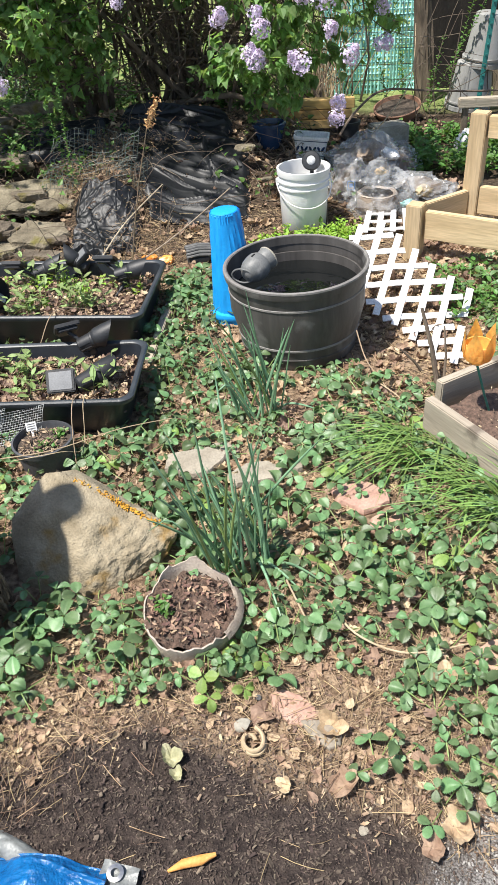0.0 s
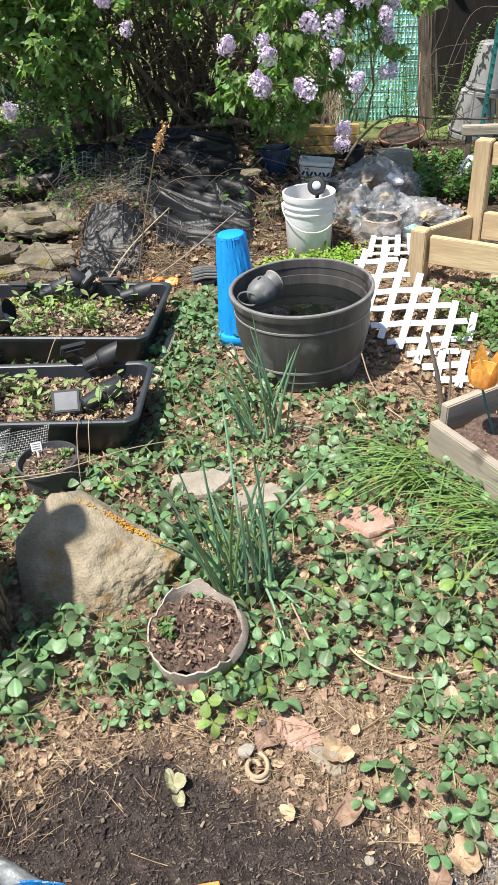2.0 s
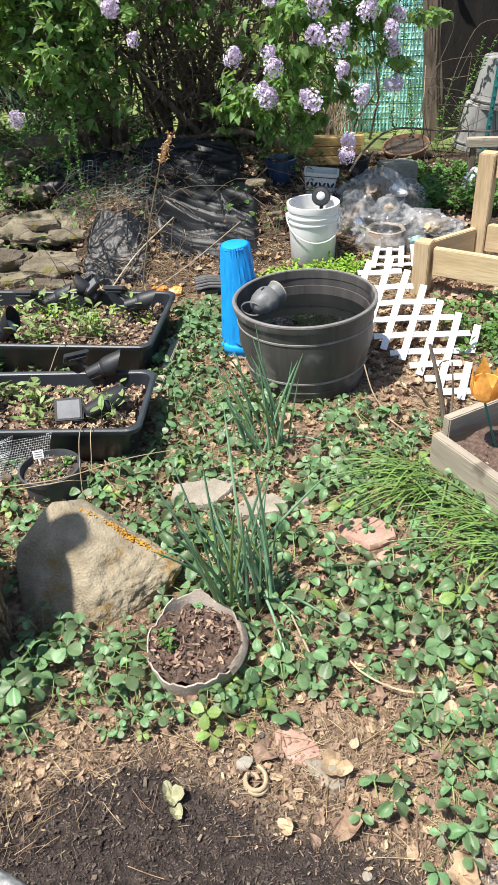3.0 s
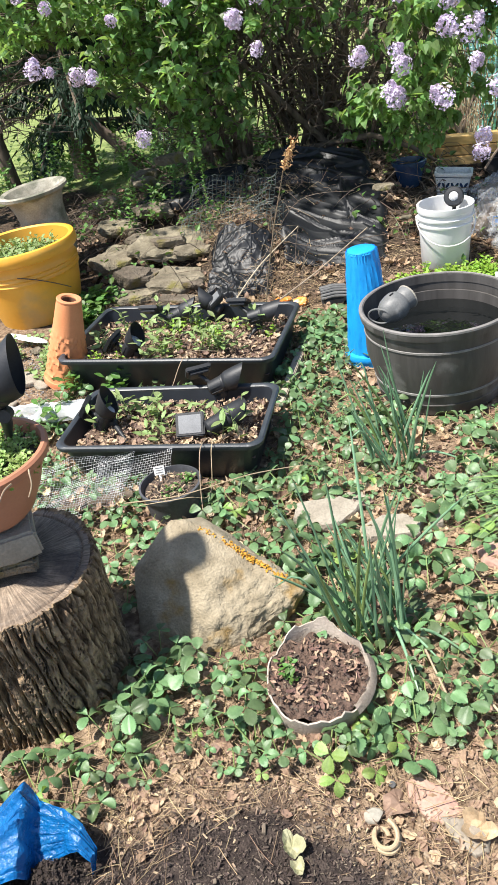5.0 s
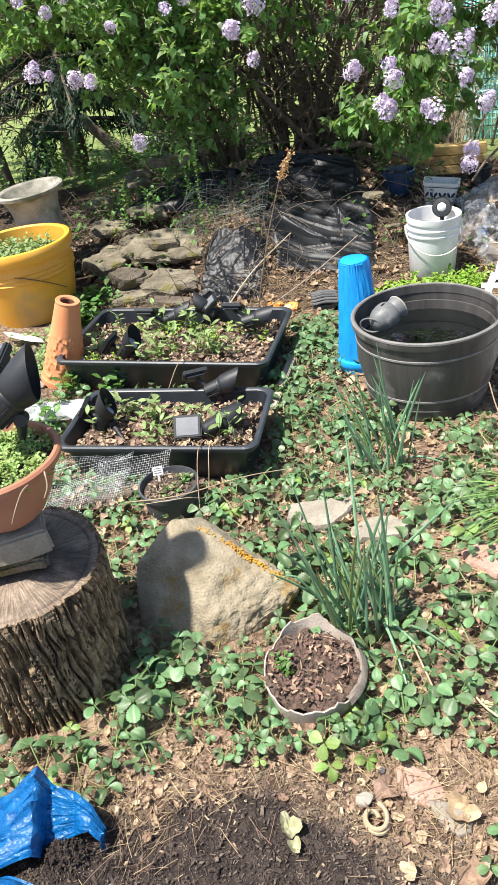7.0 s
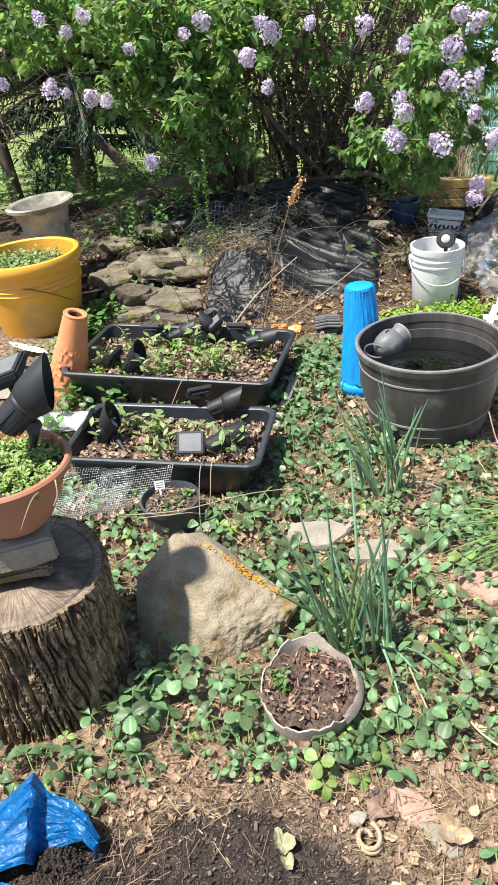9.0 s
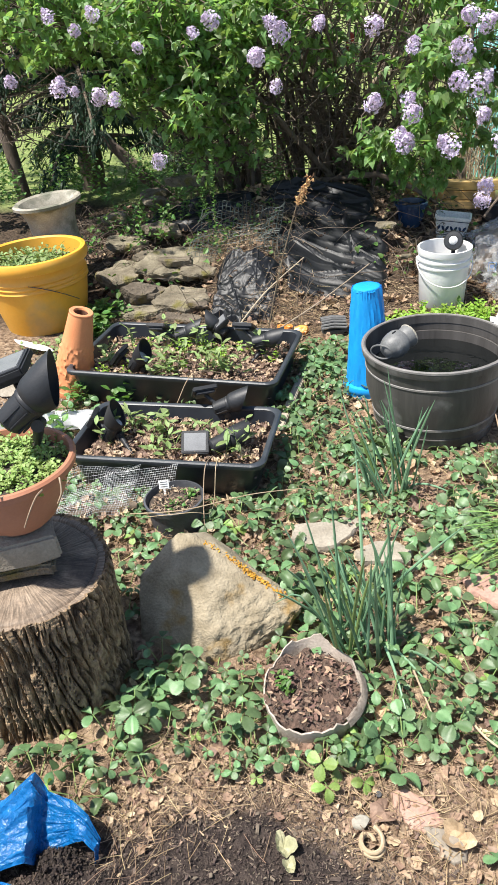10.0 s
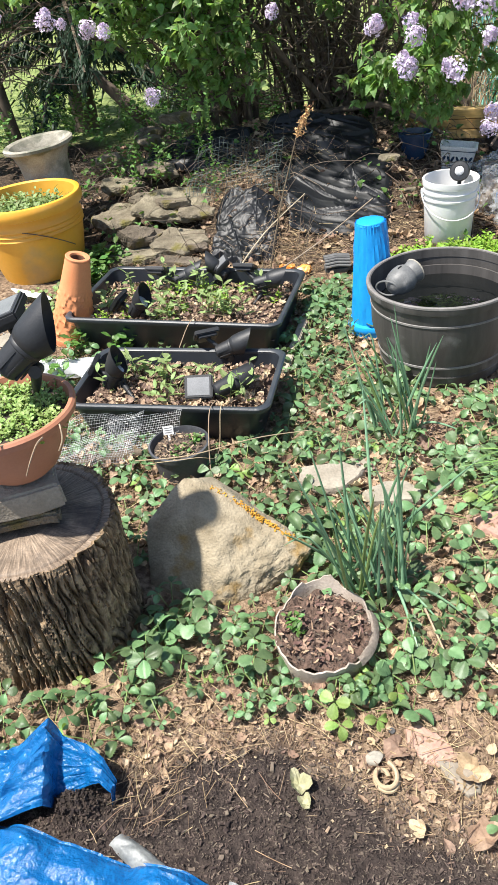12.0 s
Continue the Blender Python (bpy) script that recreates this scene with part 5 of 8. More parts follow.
def cover(x, y):
    """How thickly strawberries grow at a place, 0 to 1."""
    d = 0.74 + 0.75 * noise.noise(Vector((x * 3.6 + 4, y * 3.6, 0.7))) + 0.45 * noise.noise(Vector((x * 9, y * 9, 2.7)))
    d += 0.40 * smoothstep(0.25, 0.5, x) * smoothstep(2.6, 2.2, y)
    d += 0.35 * smoothstep(-0.1, -0.25, x) * smoothstep(2.0, 2.5, y)
    for cx, cy, rx, ry, k in ((0.20, 2.46, 0.16, 0.2, 0.8), (0.08, 1.97, 0.25, 0.10, 0.4), (0.50, 2.75, 0.2, 0.2, 0.9), (0.22, 1.06, 0.22, 0.13, 0.9), (-0.35, 1.12, 0.2, 0.07, 0.5), (-0.22, 2.0, 0.16, 0.09, 0.5), (0.42, 1.80, 0.10, 0.10, 1.0),
                              (-0.12, 1.22, 0.1, 0.06, -0.6), (-0.3, 1.3, 0.12, 0.08, -0.5), (0.63, 1.25, 0.07, 0.05, 0.9), (0.15, 2.62, 0.15, 0.07, -0.5), (-0.72, 1.10, 0.2, 0.06, -0.7), (-0.38, 1.14, 0.24, 0.07, 0.30), (0.12, 1.20, 0.14, 0.06, 0.35), (-0.02, 1.26, 0.10, 0.06, -0.6), (0.75, 1.5, 0.25, 0.4, -0.35), (-0.10, 1.04, 0.12, 0.06, 1.5), (-0.55, 1.06, 0.2, 0.05, 0.4), (-0.02, 1.12, 0.10, 0.05, 0.6)):
        d -= k * math.exp(-((x - cx) / rx) ** 2 - ((y - cy) / ry) ** 2)
    d *= 1 - smoothstep(0.40, 0.48, x) * smoothstep(2.45, 2.6, y) * smoothstep(1.1, 1.0, x)
    edge = 1.08 - 0.24 * smoothstep(0.1, 0.45, x) - 0.06 * smoothstep(-0.45, -0.6, x)
    d *= smoothstep(edge - 0.02, edge + 0.16, y)
    d *= smoothstep(3.75, 3.4, y)
    if x < -0.42 and y > 1.62:
        d *= 0.75 if y < 2.3 else 0.25
    return d


def leaf_poses(x, y, r, vigour):
    """Poses for the leaves of one plant and the feet of their stalks."""
    out = []
    n = r.randint(3, 6)
    a0 = r.uniform(0, 6.28)
    for k in range(n):
        a = a0 + 6.2832 * k / n + r.uniform(-0.4, 0.4)
        reach = r.uniform(0.025, 0.095) * vigour
        h = (0.03 + 0.06 * r.random() * (1.2 - reach / 0.1)) * vigour
        p = Vector((x + reach * math.cos(a), y + reach * math.sin(a), 0))
        p.z = lie(p.x, p.y) + h
        m = Matrix.Translation(p) @ Matrix.Rotation(a - math.pi / 2, 4, "Z") @ Matrix.Rotation(radians(r.gauss(-10, 20)), 4, "X") @ Matrix.Rotation(radians(r.gauss(0, 16)), 4, "Y") @ Matrix.Scale(r.uniform(0.50, 1.02) * vigour, 4)
        out.append((r.randrange(8), m, p))
    return out


def stalk_pose(foot, p):
    d = p - foot
    q = d.to_track_quat("Z", "Y").to_matrix().to_4x4()
    return Matrix.Translation(foot) @ q @ Matrix.Diagonal((1, 1, d.length, 1))


sr = random.Random(11)
spots = []
for _ in range(26000):
    x, y = sr.uniform(-1.5, 1.25), sr.uniform(0.82, 3.75)
    if not free(x, y, 0.02) or sr.random() > cover(x, y):
        continue
    gap = 0.066 if cover(x, y) > 0.55 else 0.084
    if any((x - a) ** 2 + (y - b) ** 2 < gap ** 2 for a, b in spots):
        continue
    spots.append((x, y))
spots += [(-0.01, 1.235), (-0.075, 1.215), (0.055, 1.27), (-0.30, 1.30), (-0.26, 1.22)]
near = sorted((s for s in spots if s[1] < 2.3 and -0.75 < s[0] < 0.85), key=lambda s: s[1])[:280]
nearset = set(near)
pieces, stalks = [], []
stalk_v, stalk_f = [tuple(v.co) for v in STALK.vertices], [tuple(p.vertices) for p in STALK.polygons]
for x, y in spots:
    vigour = sr.uniform(0.5, 1.12) * (0.82 if y < 1.2 else 1.0)
    foot = Vector((x, y, lie(x, y) - 0.004))
    poses = leaf_poses(x, y, sr, vigour)
    if (x, y) in nearset:
        top = thing("strawberry_plant", foot, "low strawberry plant with green three-part toothed leaves", "strawberry plant", "strawberry plants")
        inv = Matrix.Translation(-foot)
        for k, m, p in poses:
            lf = share("leaf", LEAF_MESHES[k + (8 if sr.random() < (0.4 if math.hypot(x + 0.02, y - 1.20) < 0.09 else 0.04) else 0)], top, inv @ m)
            share("stalk", STALK, lf, m.inverted() @ stalk_pose(foot, p))
    else:
        for k, m, p in poses:
            pieces.append((*LEAVES[k], m))
            stalks.append((stalk_v, stalk_f, stalk_pose(foot, p)))
patch = thing("strawberry_patch", (0, 0, 0), "spreading patch of green strawberry leaves over straw", "strawberry patch", kind="stuff")
share("leaves", joined("leaves", pieces, M_STRAW, True), patch)
share("stalks", joined("stalks", stalks, M_STEM), patch)

# ---- onion and grass clumps ----


def onion_clump(at, n, tall, spread, seed, label, fallen=0):
    """Stout hollow leaves that fan out, most of them to one side; the last ones have fallen over."""
    r = random.Random(seed)
    top = thing("onion_clump", (at[0], at[1], lie(*at) - 0.01), label, "onion plant", "clumps of green onions")
    for k in range(n):
        a = r.uniform(0, 6.28)
        d = spread * math.sqrt(r.random())
        o = Vector((d * math.cos(a) * 1.3, d * math.sin(a) * 0.8, 0))
        ln = tall * r.uniform(0.45, 1.0)
        lean_way = math.pi + r.gauss(0, 0.55) if r.random() < 0.62 else r.uniform(0, 6.28)
        lean = r.uniform(0.0, 0.40) * (1.2 if o.x < 0.01 else 0.6)
        bend = r.uniform(0.0, 0.16)
        w = r.uniform(0.0034, 0.0066)
        kink = r.random() < 0.10
        if k >= n - fallen:
            lean_way, lean, bend, ln, w = r.gauss(-0.45, 0.4), r.uniform(0.15, 0.4), 0.75, tall * r.uniform(0.30, 0.45), 0.0050
            o.x = abs(o.x) + 0.03
        pts, rad = [], []
        for i in range(11):
            t = i / 10
            out = ln * (lean * t + bend * t * t)
            z = ln * (t * math.sqrt(max(0.1, 1 - lean * lean)) - (0.62 if bend < 0.5 else 1.1) * bend * t * t)
            if kink and t > 0.75:
                z -= (t - 0.75) * ln * 1.1
            pts.append(o + Vector((math.cos(lean_way) * out, math.sin(lean_way) * out, max(0.012, z))))
            rad.append(w * (0.72 + 0.6 * t) * (1 - t) ** 0.5 + 0.0005)
        part("leaf", tube(pts, rad, 7), M_CHIVE if k % 9 else M_STEM, top)
    return top


onion_clump((-0.01, 1.60), 42, 0.60, 0.075, 5, "clump of tall green onion leaves among strawberries", 3)
onion_clump((0.055, 2.34), 24, 0.56, 0.06, 9, "smaller clump of upright green onion leaves", 1)


def strand(length, arch, way, r):
    """A narrow grass blade, flat, arching over."""
    vs, fs, n = [], [], 7
    side = Vector((-math.sin(way), math.cos(way), 0))
    for i in range(n + 1):
        t = i / n
        p = Vector((math.cos(way) * length * arch * t ** 1.4, math.sin(way) * length * arch * t ** 1.4, length * (1 - 0.3 * arch) * (t - arch * 0.85 * t * t)))
        wd = 0.0034 * (1 - t ** 2) + 0.0003
        vs += [tuple(p - side * wd), tuple(p + Vector((0, 0, 0.0006))), tuple(p + side * wd)]
    for i in range(n):
        a = 3 * i
        fs += [(a, a + 1, a + 4, a + 3), (a + 1, a + 2, a + 5, a + 4)]
    return vs, fs


def grass_clump(cx, cy, rx, ry, n, seed, label, tall=(0.20, 0.42), lean=None):
    r = random.Random(seed)
    ps = []
    for _ in range(n):
        a, d = r.uniform(0, 6.28), math.sqrt(r.random())
        x, y = cx + rx * d * math.cos(a), cy + ry * d * math.sin(a)
        if not free(x, y, 0.0):
            continue
        way = (lean if lean is not None else a) + r.gauss(0, 0.6)
        ps.append((*strand(r.uniform(*tall), r.uniform(0.55, 1.0), way, r), Matrix.Translation((x, y, lie(x, y)))))
    top = thing("grass_clump", (cx, cy, lie(cx, cy)), label, "grass clump", kind="stuff")
    ob = share("blades", joined("blades", ps, M_GRASS), top, Matrix.Translation((-cx, -cy, -lie(cx, cy))))
    return ob


grass_clump(0.60, 2.13, 0.12, 0.12, 105, 3, "drooping clump of fine bright green grass", lean=3.6)
grass_clump(0.80, 1.84, 0.15, 0.14, 125, 4, "drooping clump of fine bright green grass by the old bed", lean=3.3)

# ---- dead leaves, straw and mulch ----


def dead_leaf(seed, lobes):
    """A curled dry leaf with lobes."""
    r = random.Random(seed)
    n = 5 * 4
    vs = [(0, 0, 0)]
    for ring in (0.5, 1.0):
        for i in range(n):
            a = 6.2832 * i / n
            tip = 0.7 + 0.3 * abs(math.cos(lobes * a / 2 + 0.3)) if lobes else 0.8 + 0.2 * math.cos(2 * a)
            tip *= 1 + 0.22 * noise.noise(Vector((a * 1.7, seed * 3.0, 0.5)))
            if i % 2:
                tip *= 0.93
            R = 0.045 * ring * (tip if ring == 1.0 else (tip + 1) / 2)
            x, y = R * math.cos(a) * (0.6 if not lobes else 0.78), R * math.sin(a)
            vs.append((x, y, 0.0))
    k1, k2 = r.uniform(10, 34), r.uniform(-18, 18)
    vs = [(x, y, k1 * x * x + k2 * y * y + 0.015 * noise.noise(Vector((x * 55, y * 55, seed)))) for x, y, z in vs]
    fs = [(0, 1 + i, 1 + (i + 1) % n) for i in range(n)] + [(1 + i, 1 + n + i, 1 + n + (i + 1) % n, 1 + (i + 1) % n) for i in range(n)]
    return vs, fs


DEAD = [dead_leaf(s, (0, 5, 3, 0, 5, 7)[s % 6]) for s in range(6)]


def scrap(seed):
    """A torn, curled strip of dead leaf."""
    r = random.Random(seed)
    ln, wd = r.uniform(0.035, 0.06), r.uniform(0.006, 0.020)
    k, tw = r.uniform(-26, 30), r.uniform(-12, 12)
    vs, fs = [], []
    for i in range(6):
        t = i / 5 - 0.5
        h = wd * (1 - (2 * t) ** 2) ** 0.5 * r.uniform(0.55, 1.15) + 0.0015
        for c in (-1, 0, 1):
            x, y = c * h, t * ln
            vs.append((x + 0.006 * noise.noise(Vector((t * 3, seed, 0))), y + r.uniform(-0.002, 0.002), k * y * y + tw * x * y + abs(c) * h * r.uniform(0.1, 0.7)))
    for i in range(5):
        a = 3 * i
        fs += [(a, a + 1, a + 4, a + 3), (a + 1, a + 2, a + 5, a + 4)]
    return vs, fs


SCRAPS = [scrap(s) for s in range(16)]
DEAD_ME = []
for v, f in DEAD:
    me = bpy.data.meshes.new("dead_leaf")
    me.from_pydata(v, [], f)
    me.materials.append(M_DEAD)
    DEAD_ME.append(me)
dr = random.Random(23)
count = 0
litter = []
for _ in range(7000):
    x, y = dr.uniform(-1.3, 1.1), dr.uniform(0.75, 3.6)
    if y < 1.12 - 0.46 * abs(x + 0.2) + dr.gauss(0, 0.05) or not free(x, y) or (x < -0.52 and y < 1.0):
        continue
    if dr.random() > 0.35 + 0.55 * smoothstep(0.7, 0.2, cover(x, y)):
        continue
    i = dr.randrange(6)
    s = dr.choice((0.15, 0.2, 0.25, 0.3, 0.35, 0.45, 0.45, 0.6)) * dr.uniform(0.8, 1.2)
    if y < 1.2:
        s = min(s, 0.34)
    m = turned((x, y, lie(x, y) + 0.006), dr.gauss(0, 0.35), dr.gauss(0, 0.35), dr.uniform(0, 6.28), s)
    if y < 1.9 and s > 0.36 and count < 130:
        ob = new("dead_leaf", DEAD_ME[i])
        ob.matrix_basis = m
        tagged(ob, "curled dry tan leaf lying on the soil", "dead leaf", "dead leaves")
        count += 1
    else:
        litter.append((*(DEAD[i] if s > 0.34 else SCRAPS[dr.randrange(16)]), m if s > 0.34 else m @ Matrix.Scale(1.9, 4)))
lit = thing("leaf_litter", (0, 0, 0), "scattered dry tan leaves and scraps", "leaf litter", kind="stuff")
share("dry_leaves", joined("dry_leaves", litter, M_DEAD), lit)


def chip(r, lo, hi):
    """A splinter of bark: a skewed flat wedge."""
    a, b, c = r.uniform(lo, hi), r.uniform(lo, hi) * 0.38, r.uniform(lo, hi) * 0.2
    j = lambda k: k * r.uniform(0.55, 1.0)
    vs = [(-j(a), -j(b), 0), (j(a), -j(b), 0), (j(a), j(b), 0), (-j(a), j(b), 0), (-j(a) * 0.7, -j(b), c), (j(a) * 0.8, -j(b) * 0.6, c), (j(a) * 0.7, j(b), c), (-j(a), j(b) * 0.6, c)]
    fs = [(4, 5, 6, 7), (0, 1, 5, 4), (1, 2, 6, 5), (2, 3, 7, 6), (3, 0, 4, 7), (3, 2, 1, 0)]
    return vs, fs


CHIPS = [chip(dr, 0.002, 0.007) for _ in range(24)]
BIGCHIPS = [chip(dr, 0.006, 0.013) for _ in range(12)]
mulch, bits, needles, clods, litter2 = [], [], [], [], []
for _ in range(30000):
    x, y = dr.uniform(-0.95, 0.75), dr.uniform(0.62, 1.35)
    if y > 1.20 - 0.46 * abs(x + 0.2) + dr.gauss(0, 0.07) or not free(x, y):
        continue
    c = dr.choice(CHIPS) if dr.random() < 0.97 else dr.choice(BIGCHIPS)
    mulch.append((*c, turned((x, y, lie(x, y) + dr.uniform(-0.002, 0.006)), dr.gauss(0, 0.5), dr.gauss(0, 0.5), dr.uniform(0, 6.28), dr.uniform(0.5, 1.25))))
for _ in range(13000):
    x, y = dr.uniform(-1.7, 1.3), dr.uniform(0.8, 4.6)
    if y < 1.08 - 0.46 * abs(x + 0.2) + dr.gauss(0, 0.06) or not free(x, y) or (x < -0.52 and y < 1.0):
        continue
    bits.append((*dr.choice(CHIPS), turned((x, y, lie(x, y) + dr.uniform(-0.001, 0.008)), dr.gauss(0, 0.4), dr.gauss(0, 0.4), dr.uniform(0, 6.28), dr.uniform(0.5, 1.5))))


def needle(r):
    ln, k = r.uniform(0.02, 0.08), r.uniform(-3, 3)
    vs, fs = [], []
    for i in range(4):
        t = ln * (i / 3 - 0.5)
        vs += [(t, k * t * t - 0.0006, 0), (t, k * t * t, 0.0010), (t, k * t * t + 0.0006, 0)]
    for i in range(3):
        a = 3 * i
        fs += [(a, a + 3, a + 4, a + 1), (a + 1, a + 4, a + 5, a + 2)]
    return vs, fs


NEEDLES = [needle(dr) for _ in range(20)]
for _ in range(21000):
    x, y = dr.uniform(-1.6, 1.3), dr.uniform(0.75, 4.4)
    near_front = y < 1.10 - 0.46 * abs(x + 0.2) or (x < -0.52 and y < 0.98)
    if (near_front and dr.random() > 0.05) or not free(x, y):
        continue
    needles.append((*dr.choice(NEEDLES), turned((x, y, lie(x, y) + dr.uniform(0.002, 0.018)), dr.gauss(0, 0.15), dr.gauss(0, 0.2), dr.uniform(0, 6.28), dr.uniform(0.7, 1.5))))
for _ in range(1500):
    x, y = dr.gauss(-0.13, 0.09), dr.gauss(0.90, 0.06)
    if dr.random() < 0.7:
        x, y = dr.gauss(-0.60, 0.055), dr.gauss(0.86, 0.035)
    mm = turned((x, y, lie(x, y)), dr.uniform(0, 6), dr.uniform(0, 6), dr.uniform(0, 6), dr.uniform(0.5, 1.4))
    clods.append((*dr.choice(CHIPS), mm @ Matrix.Diagonal((1, 1.8, 2.6, 1))))
for cx, cy, a, hw, hd, z, k in ((*T1, -4, 0.45, 0.24, 0.122, 1900), (*T2, -1, 0.33, 0.17, 0.126, 1500), (-0.682, 2.115, 0, 0.074, 0.074, 0.10, 300), (-0.127, 1.385, 0, 0.088, 0.088, 0.072, 40)):
    for _ in range(k):
        u, v = dr.uniform(-hw, hw), dr.uniform(-hd, hd)
        c_, s_ = math.cos(radians(a)), math.sin(radians(a))
        if hw < 0.1 and u * u + v * v > 0.98 * hw * hw * (1.7 if hw > 0.08 else 1.6):
            continue
        p = (cx + u * c_ - v * s_, cy + u * s_ + v * c_, z + dr.uniform(-0.012, 0.006))
        bits.append((*dr.choice(CHIPS), turned(p, dr.gauss(0, 0.4), dr.gauss(0, 0.4), dr.uniform(0, 6.28), dr.uniform(0.8, 2.2))))
        if dr.random() < (0.3 if hw > 0.1 else 0.45 if hw < 0.07 else 0.0):
            litter2.append((*dr.choice(DEAD), turned(p, dr.gauss(0, 0.4), dr.gauss(0, 0.4), dr.uniform(0, 6.28), dr.uniform(0.2, 0.5))))
for _ in range(80):
    # straw drifted beside the tarp
    x, y = dr.gauss(-0.46, 0.05), dr.gauss(0.93, 0.06)
    needles.append((*dr.choice(NEEDLES), turned((x, y, lie(x, y) + dr.uniform(0.002, 0.02)), dr.gauss(0, 0.2), dr.gauss(0, 0.25), dr.gauss(1.3, 0.6), dr.uniform(0.7, 1.4))))
for _ in range(110):
    # pale leaves caught under the netting
    p = (dr.gauss(-1.0, 0.09), dr.gauss(2.09, 0.05), dr.uniform(0.01, 0.07))
    litter2.append((*dr.choice(DEAD), turned(p, dr.gauss(0, 0.5), dr.gauss(0, 0.5), dr.uniform(0, 6.28), dr.uniform(0.3, 0.6))))
for _ in range(420):
    a, d = dr.uniform(0, 6.28), 0.125 * math.sqrt(dr.random())
    p = (-0.127 + d * math.cos(a), 1.385 + d * math.sin(a), 0.068 + dr.uniform(-0.004, 0.006))
    mulch.append((*dr.choice(CHIPS), turned(p, dr.gauss(0, 0.5), dr.gauss(0, 0.5), dr.uniform(0, 6.28), dr.uniform(0.6, 1.6))))
for _ in range(420):
    a, d = dr.uniform(0, 6.28), math.sqrt(dr.random())
    x, y = -0.615 + 0.062 * d * math.cos(a), 0.875 + 0.048 * d * math.sin(a)
    mm = turned((x, y, lie(x, y) + 0.034 * (1 - d * d) + dr.uniform(-0.002, 0.004)), dr.uniform(0, 6), dr.uniform(0, 6), dr.uniform(0, 6), dr.uniform(0.5, 1.5))
    clods.append((*dr.choice(CHIPS), mm @ Matrix.Diagonal((1, 1.8, 2.6, 1))))
for x, y in ((0.241, 0.924), (0.464, 0.827), (0.408, 0.789), (0.225, 1.062), (0.067, 1.102), (0.409, 0.963), (0.035, 1.324), (0.507, 1.181)):
    ob = new("dead_leaf", DEAD_ME[dr.choice((1, 2, 4, 5))])
    ob.matrix_basis = turned((x, y, lie(x, y) + 0.010), dr.gauss(0, 0.2), dr.gauss(0, 0.2), dr.uniform(0, 6.28), dr.uniform(0.75, 1.0))
    tagged(ob, "large curled tan maple leaf on the litter", "dead leaf", "dead leaves")
for _ in range(500):
    u, v = dr.uniform(0.05, 0.9), dr.uniform(0.03, 0.6)
    x, y = 0.64 + 0.857 * u + 0.5 * v, 2.225 + 0.515 * u - 0.866 * v
    bits.append((*dr.choice(CHIPS), turned((x, y, 0.098 + dr.uniform(-0.004, 0.012)), dr.gauss(0, 0.4), dr.gauss(0, 0.4), dr.uniform(0, 6.28), dr.uniform(0.6, 1.8))))
for _ in range(6000):
    # shredded leaves and straw worked into the front edge
    x, y = dr.uniform(-0.6, 0.75), dr.uniform(0.78, 1.35)
    if y < 1.07 - 0.46 * abs(x + 0.2) + dr.gauss(0, 0.05) or not free(x, y) or (x < -0.52 and y < 1.0):
        continue
    bits.append((*dr.choice(CHIPS), turned((x, y, lie(x, y) + dr.uniform(0.0, 0.010)), dr.gauss(0, 0.5), dr.gauss(0, 0.5), dr.uniform(0, 6.28), dr.uniform(0.6, 1.8))))
    if dr.random() < 0.16:
        needles.append((*dr.choice(NEEDLES), turned((x, y, lie(x, y) + dr.uniform(0.003, 0.014)), dr.gauss(0, 0.2), dr.gauss(0, 0.25), dr.uniform(0, 6.28), dr.uniform(0.5, 1.1))))
    if dr.random() < 0.012:
        litter2.append((*dr.choice(DEAD), turned((x, y, lie(x, y) + 0.006), dr.gauss(0, 0.4), dr.gauss(0, 0.4), dr.uniform(0, 6.28), dr.uniform(0.15, 0.42))))
for _ in range(3400):
    # pale scraps of last year's leaves between the plants
    x, y = dr.uniform(-1.35, 1.1), dr.uniform(0.9, 3.7)
    if y < 1.12 - 0.46 * abs(x + 0.2) + dr.gauss(0, 0.05) or not free(x, y) or noise.noise(Vector((x * 4 + 9, y * 4, 3))) < -0.12 or (y < 1.25 and dr.random() < 0.6):
        continue
    litter2.append((*(dr.choice(SCRAPS) if dr.random() < 0.75 else dr.choice(DEAD)), turned((x, y, lie(x, y) + dr.uniform(0.004, 0.018)), dr.gauss(0, 0.5), dr.gauss(0, 0.5), dr.uniform(0, 6.28), dr.uniform(0.3, 0.9) * (0.75 if y < 1.4 else 1.0))))
gravel = []
for _ in range(1500):
    x, y = dr.gauss(-1.72, 0.14), dr.gauss(3.15, 0.2)
    if free(x, y):
        gravel.append((*dr.choice(CHIPS), turned((x, y, lie(x, y) + 0.002), dr.uniform(0, 3), dr.uniform(0, 3), dr.uniform(0, 6.28), dr.uniform(0.6, 2.2)) @ Matrix.Diagonal((0.8, 1.6, 2.4, 1))))
for _ in range(4200):
    x, y = dr.uniform(0.1, 0.75), dr.uniform(0.6, 0.92)
    if y > 1.12 - 0.9 * (1 - x) + dr.gauss(0, 0.05) + (0.2 if x > 0.4 else 0):
        continue
    gravel.append((*dr.choice(CHIPS), turned((x, y, lie(x, y) + 0.001), dr.uniform(0, 3), dr.uniform(0, 3), dr.uniform(0, 6.28), dr.uniform(0.5, 1.1)) @ Matrix.Diagonal((0.8, 1.6, 2.4, 1))))
ob = tagged(new("tray_litter", joined("tray_litter", litter2, M_PALELITTER)), "dry pale tan leaf scraps in the trays and bed", "leaf litter", kind="stuff")
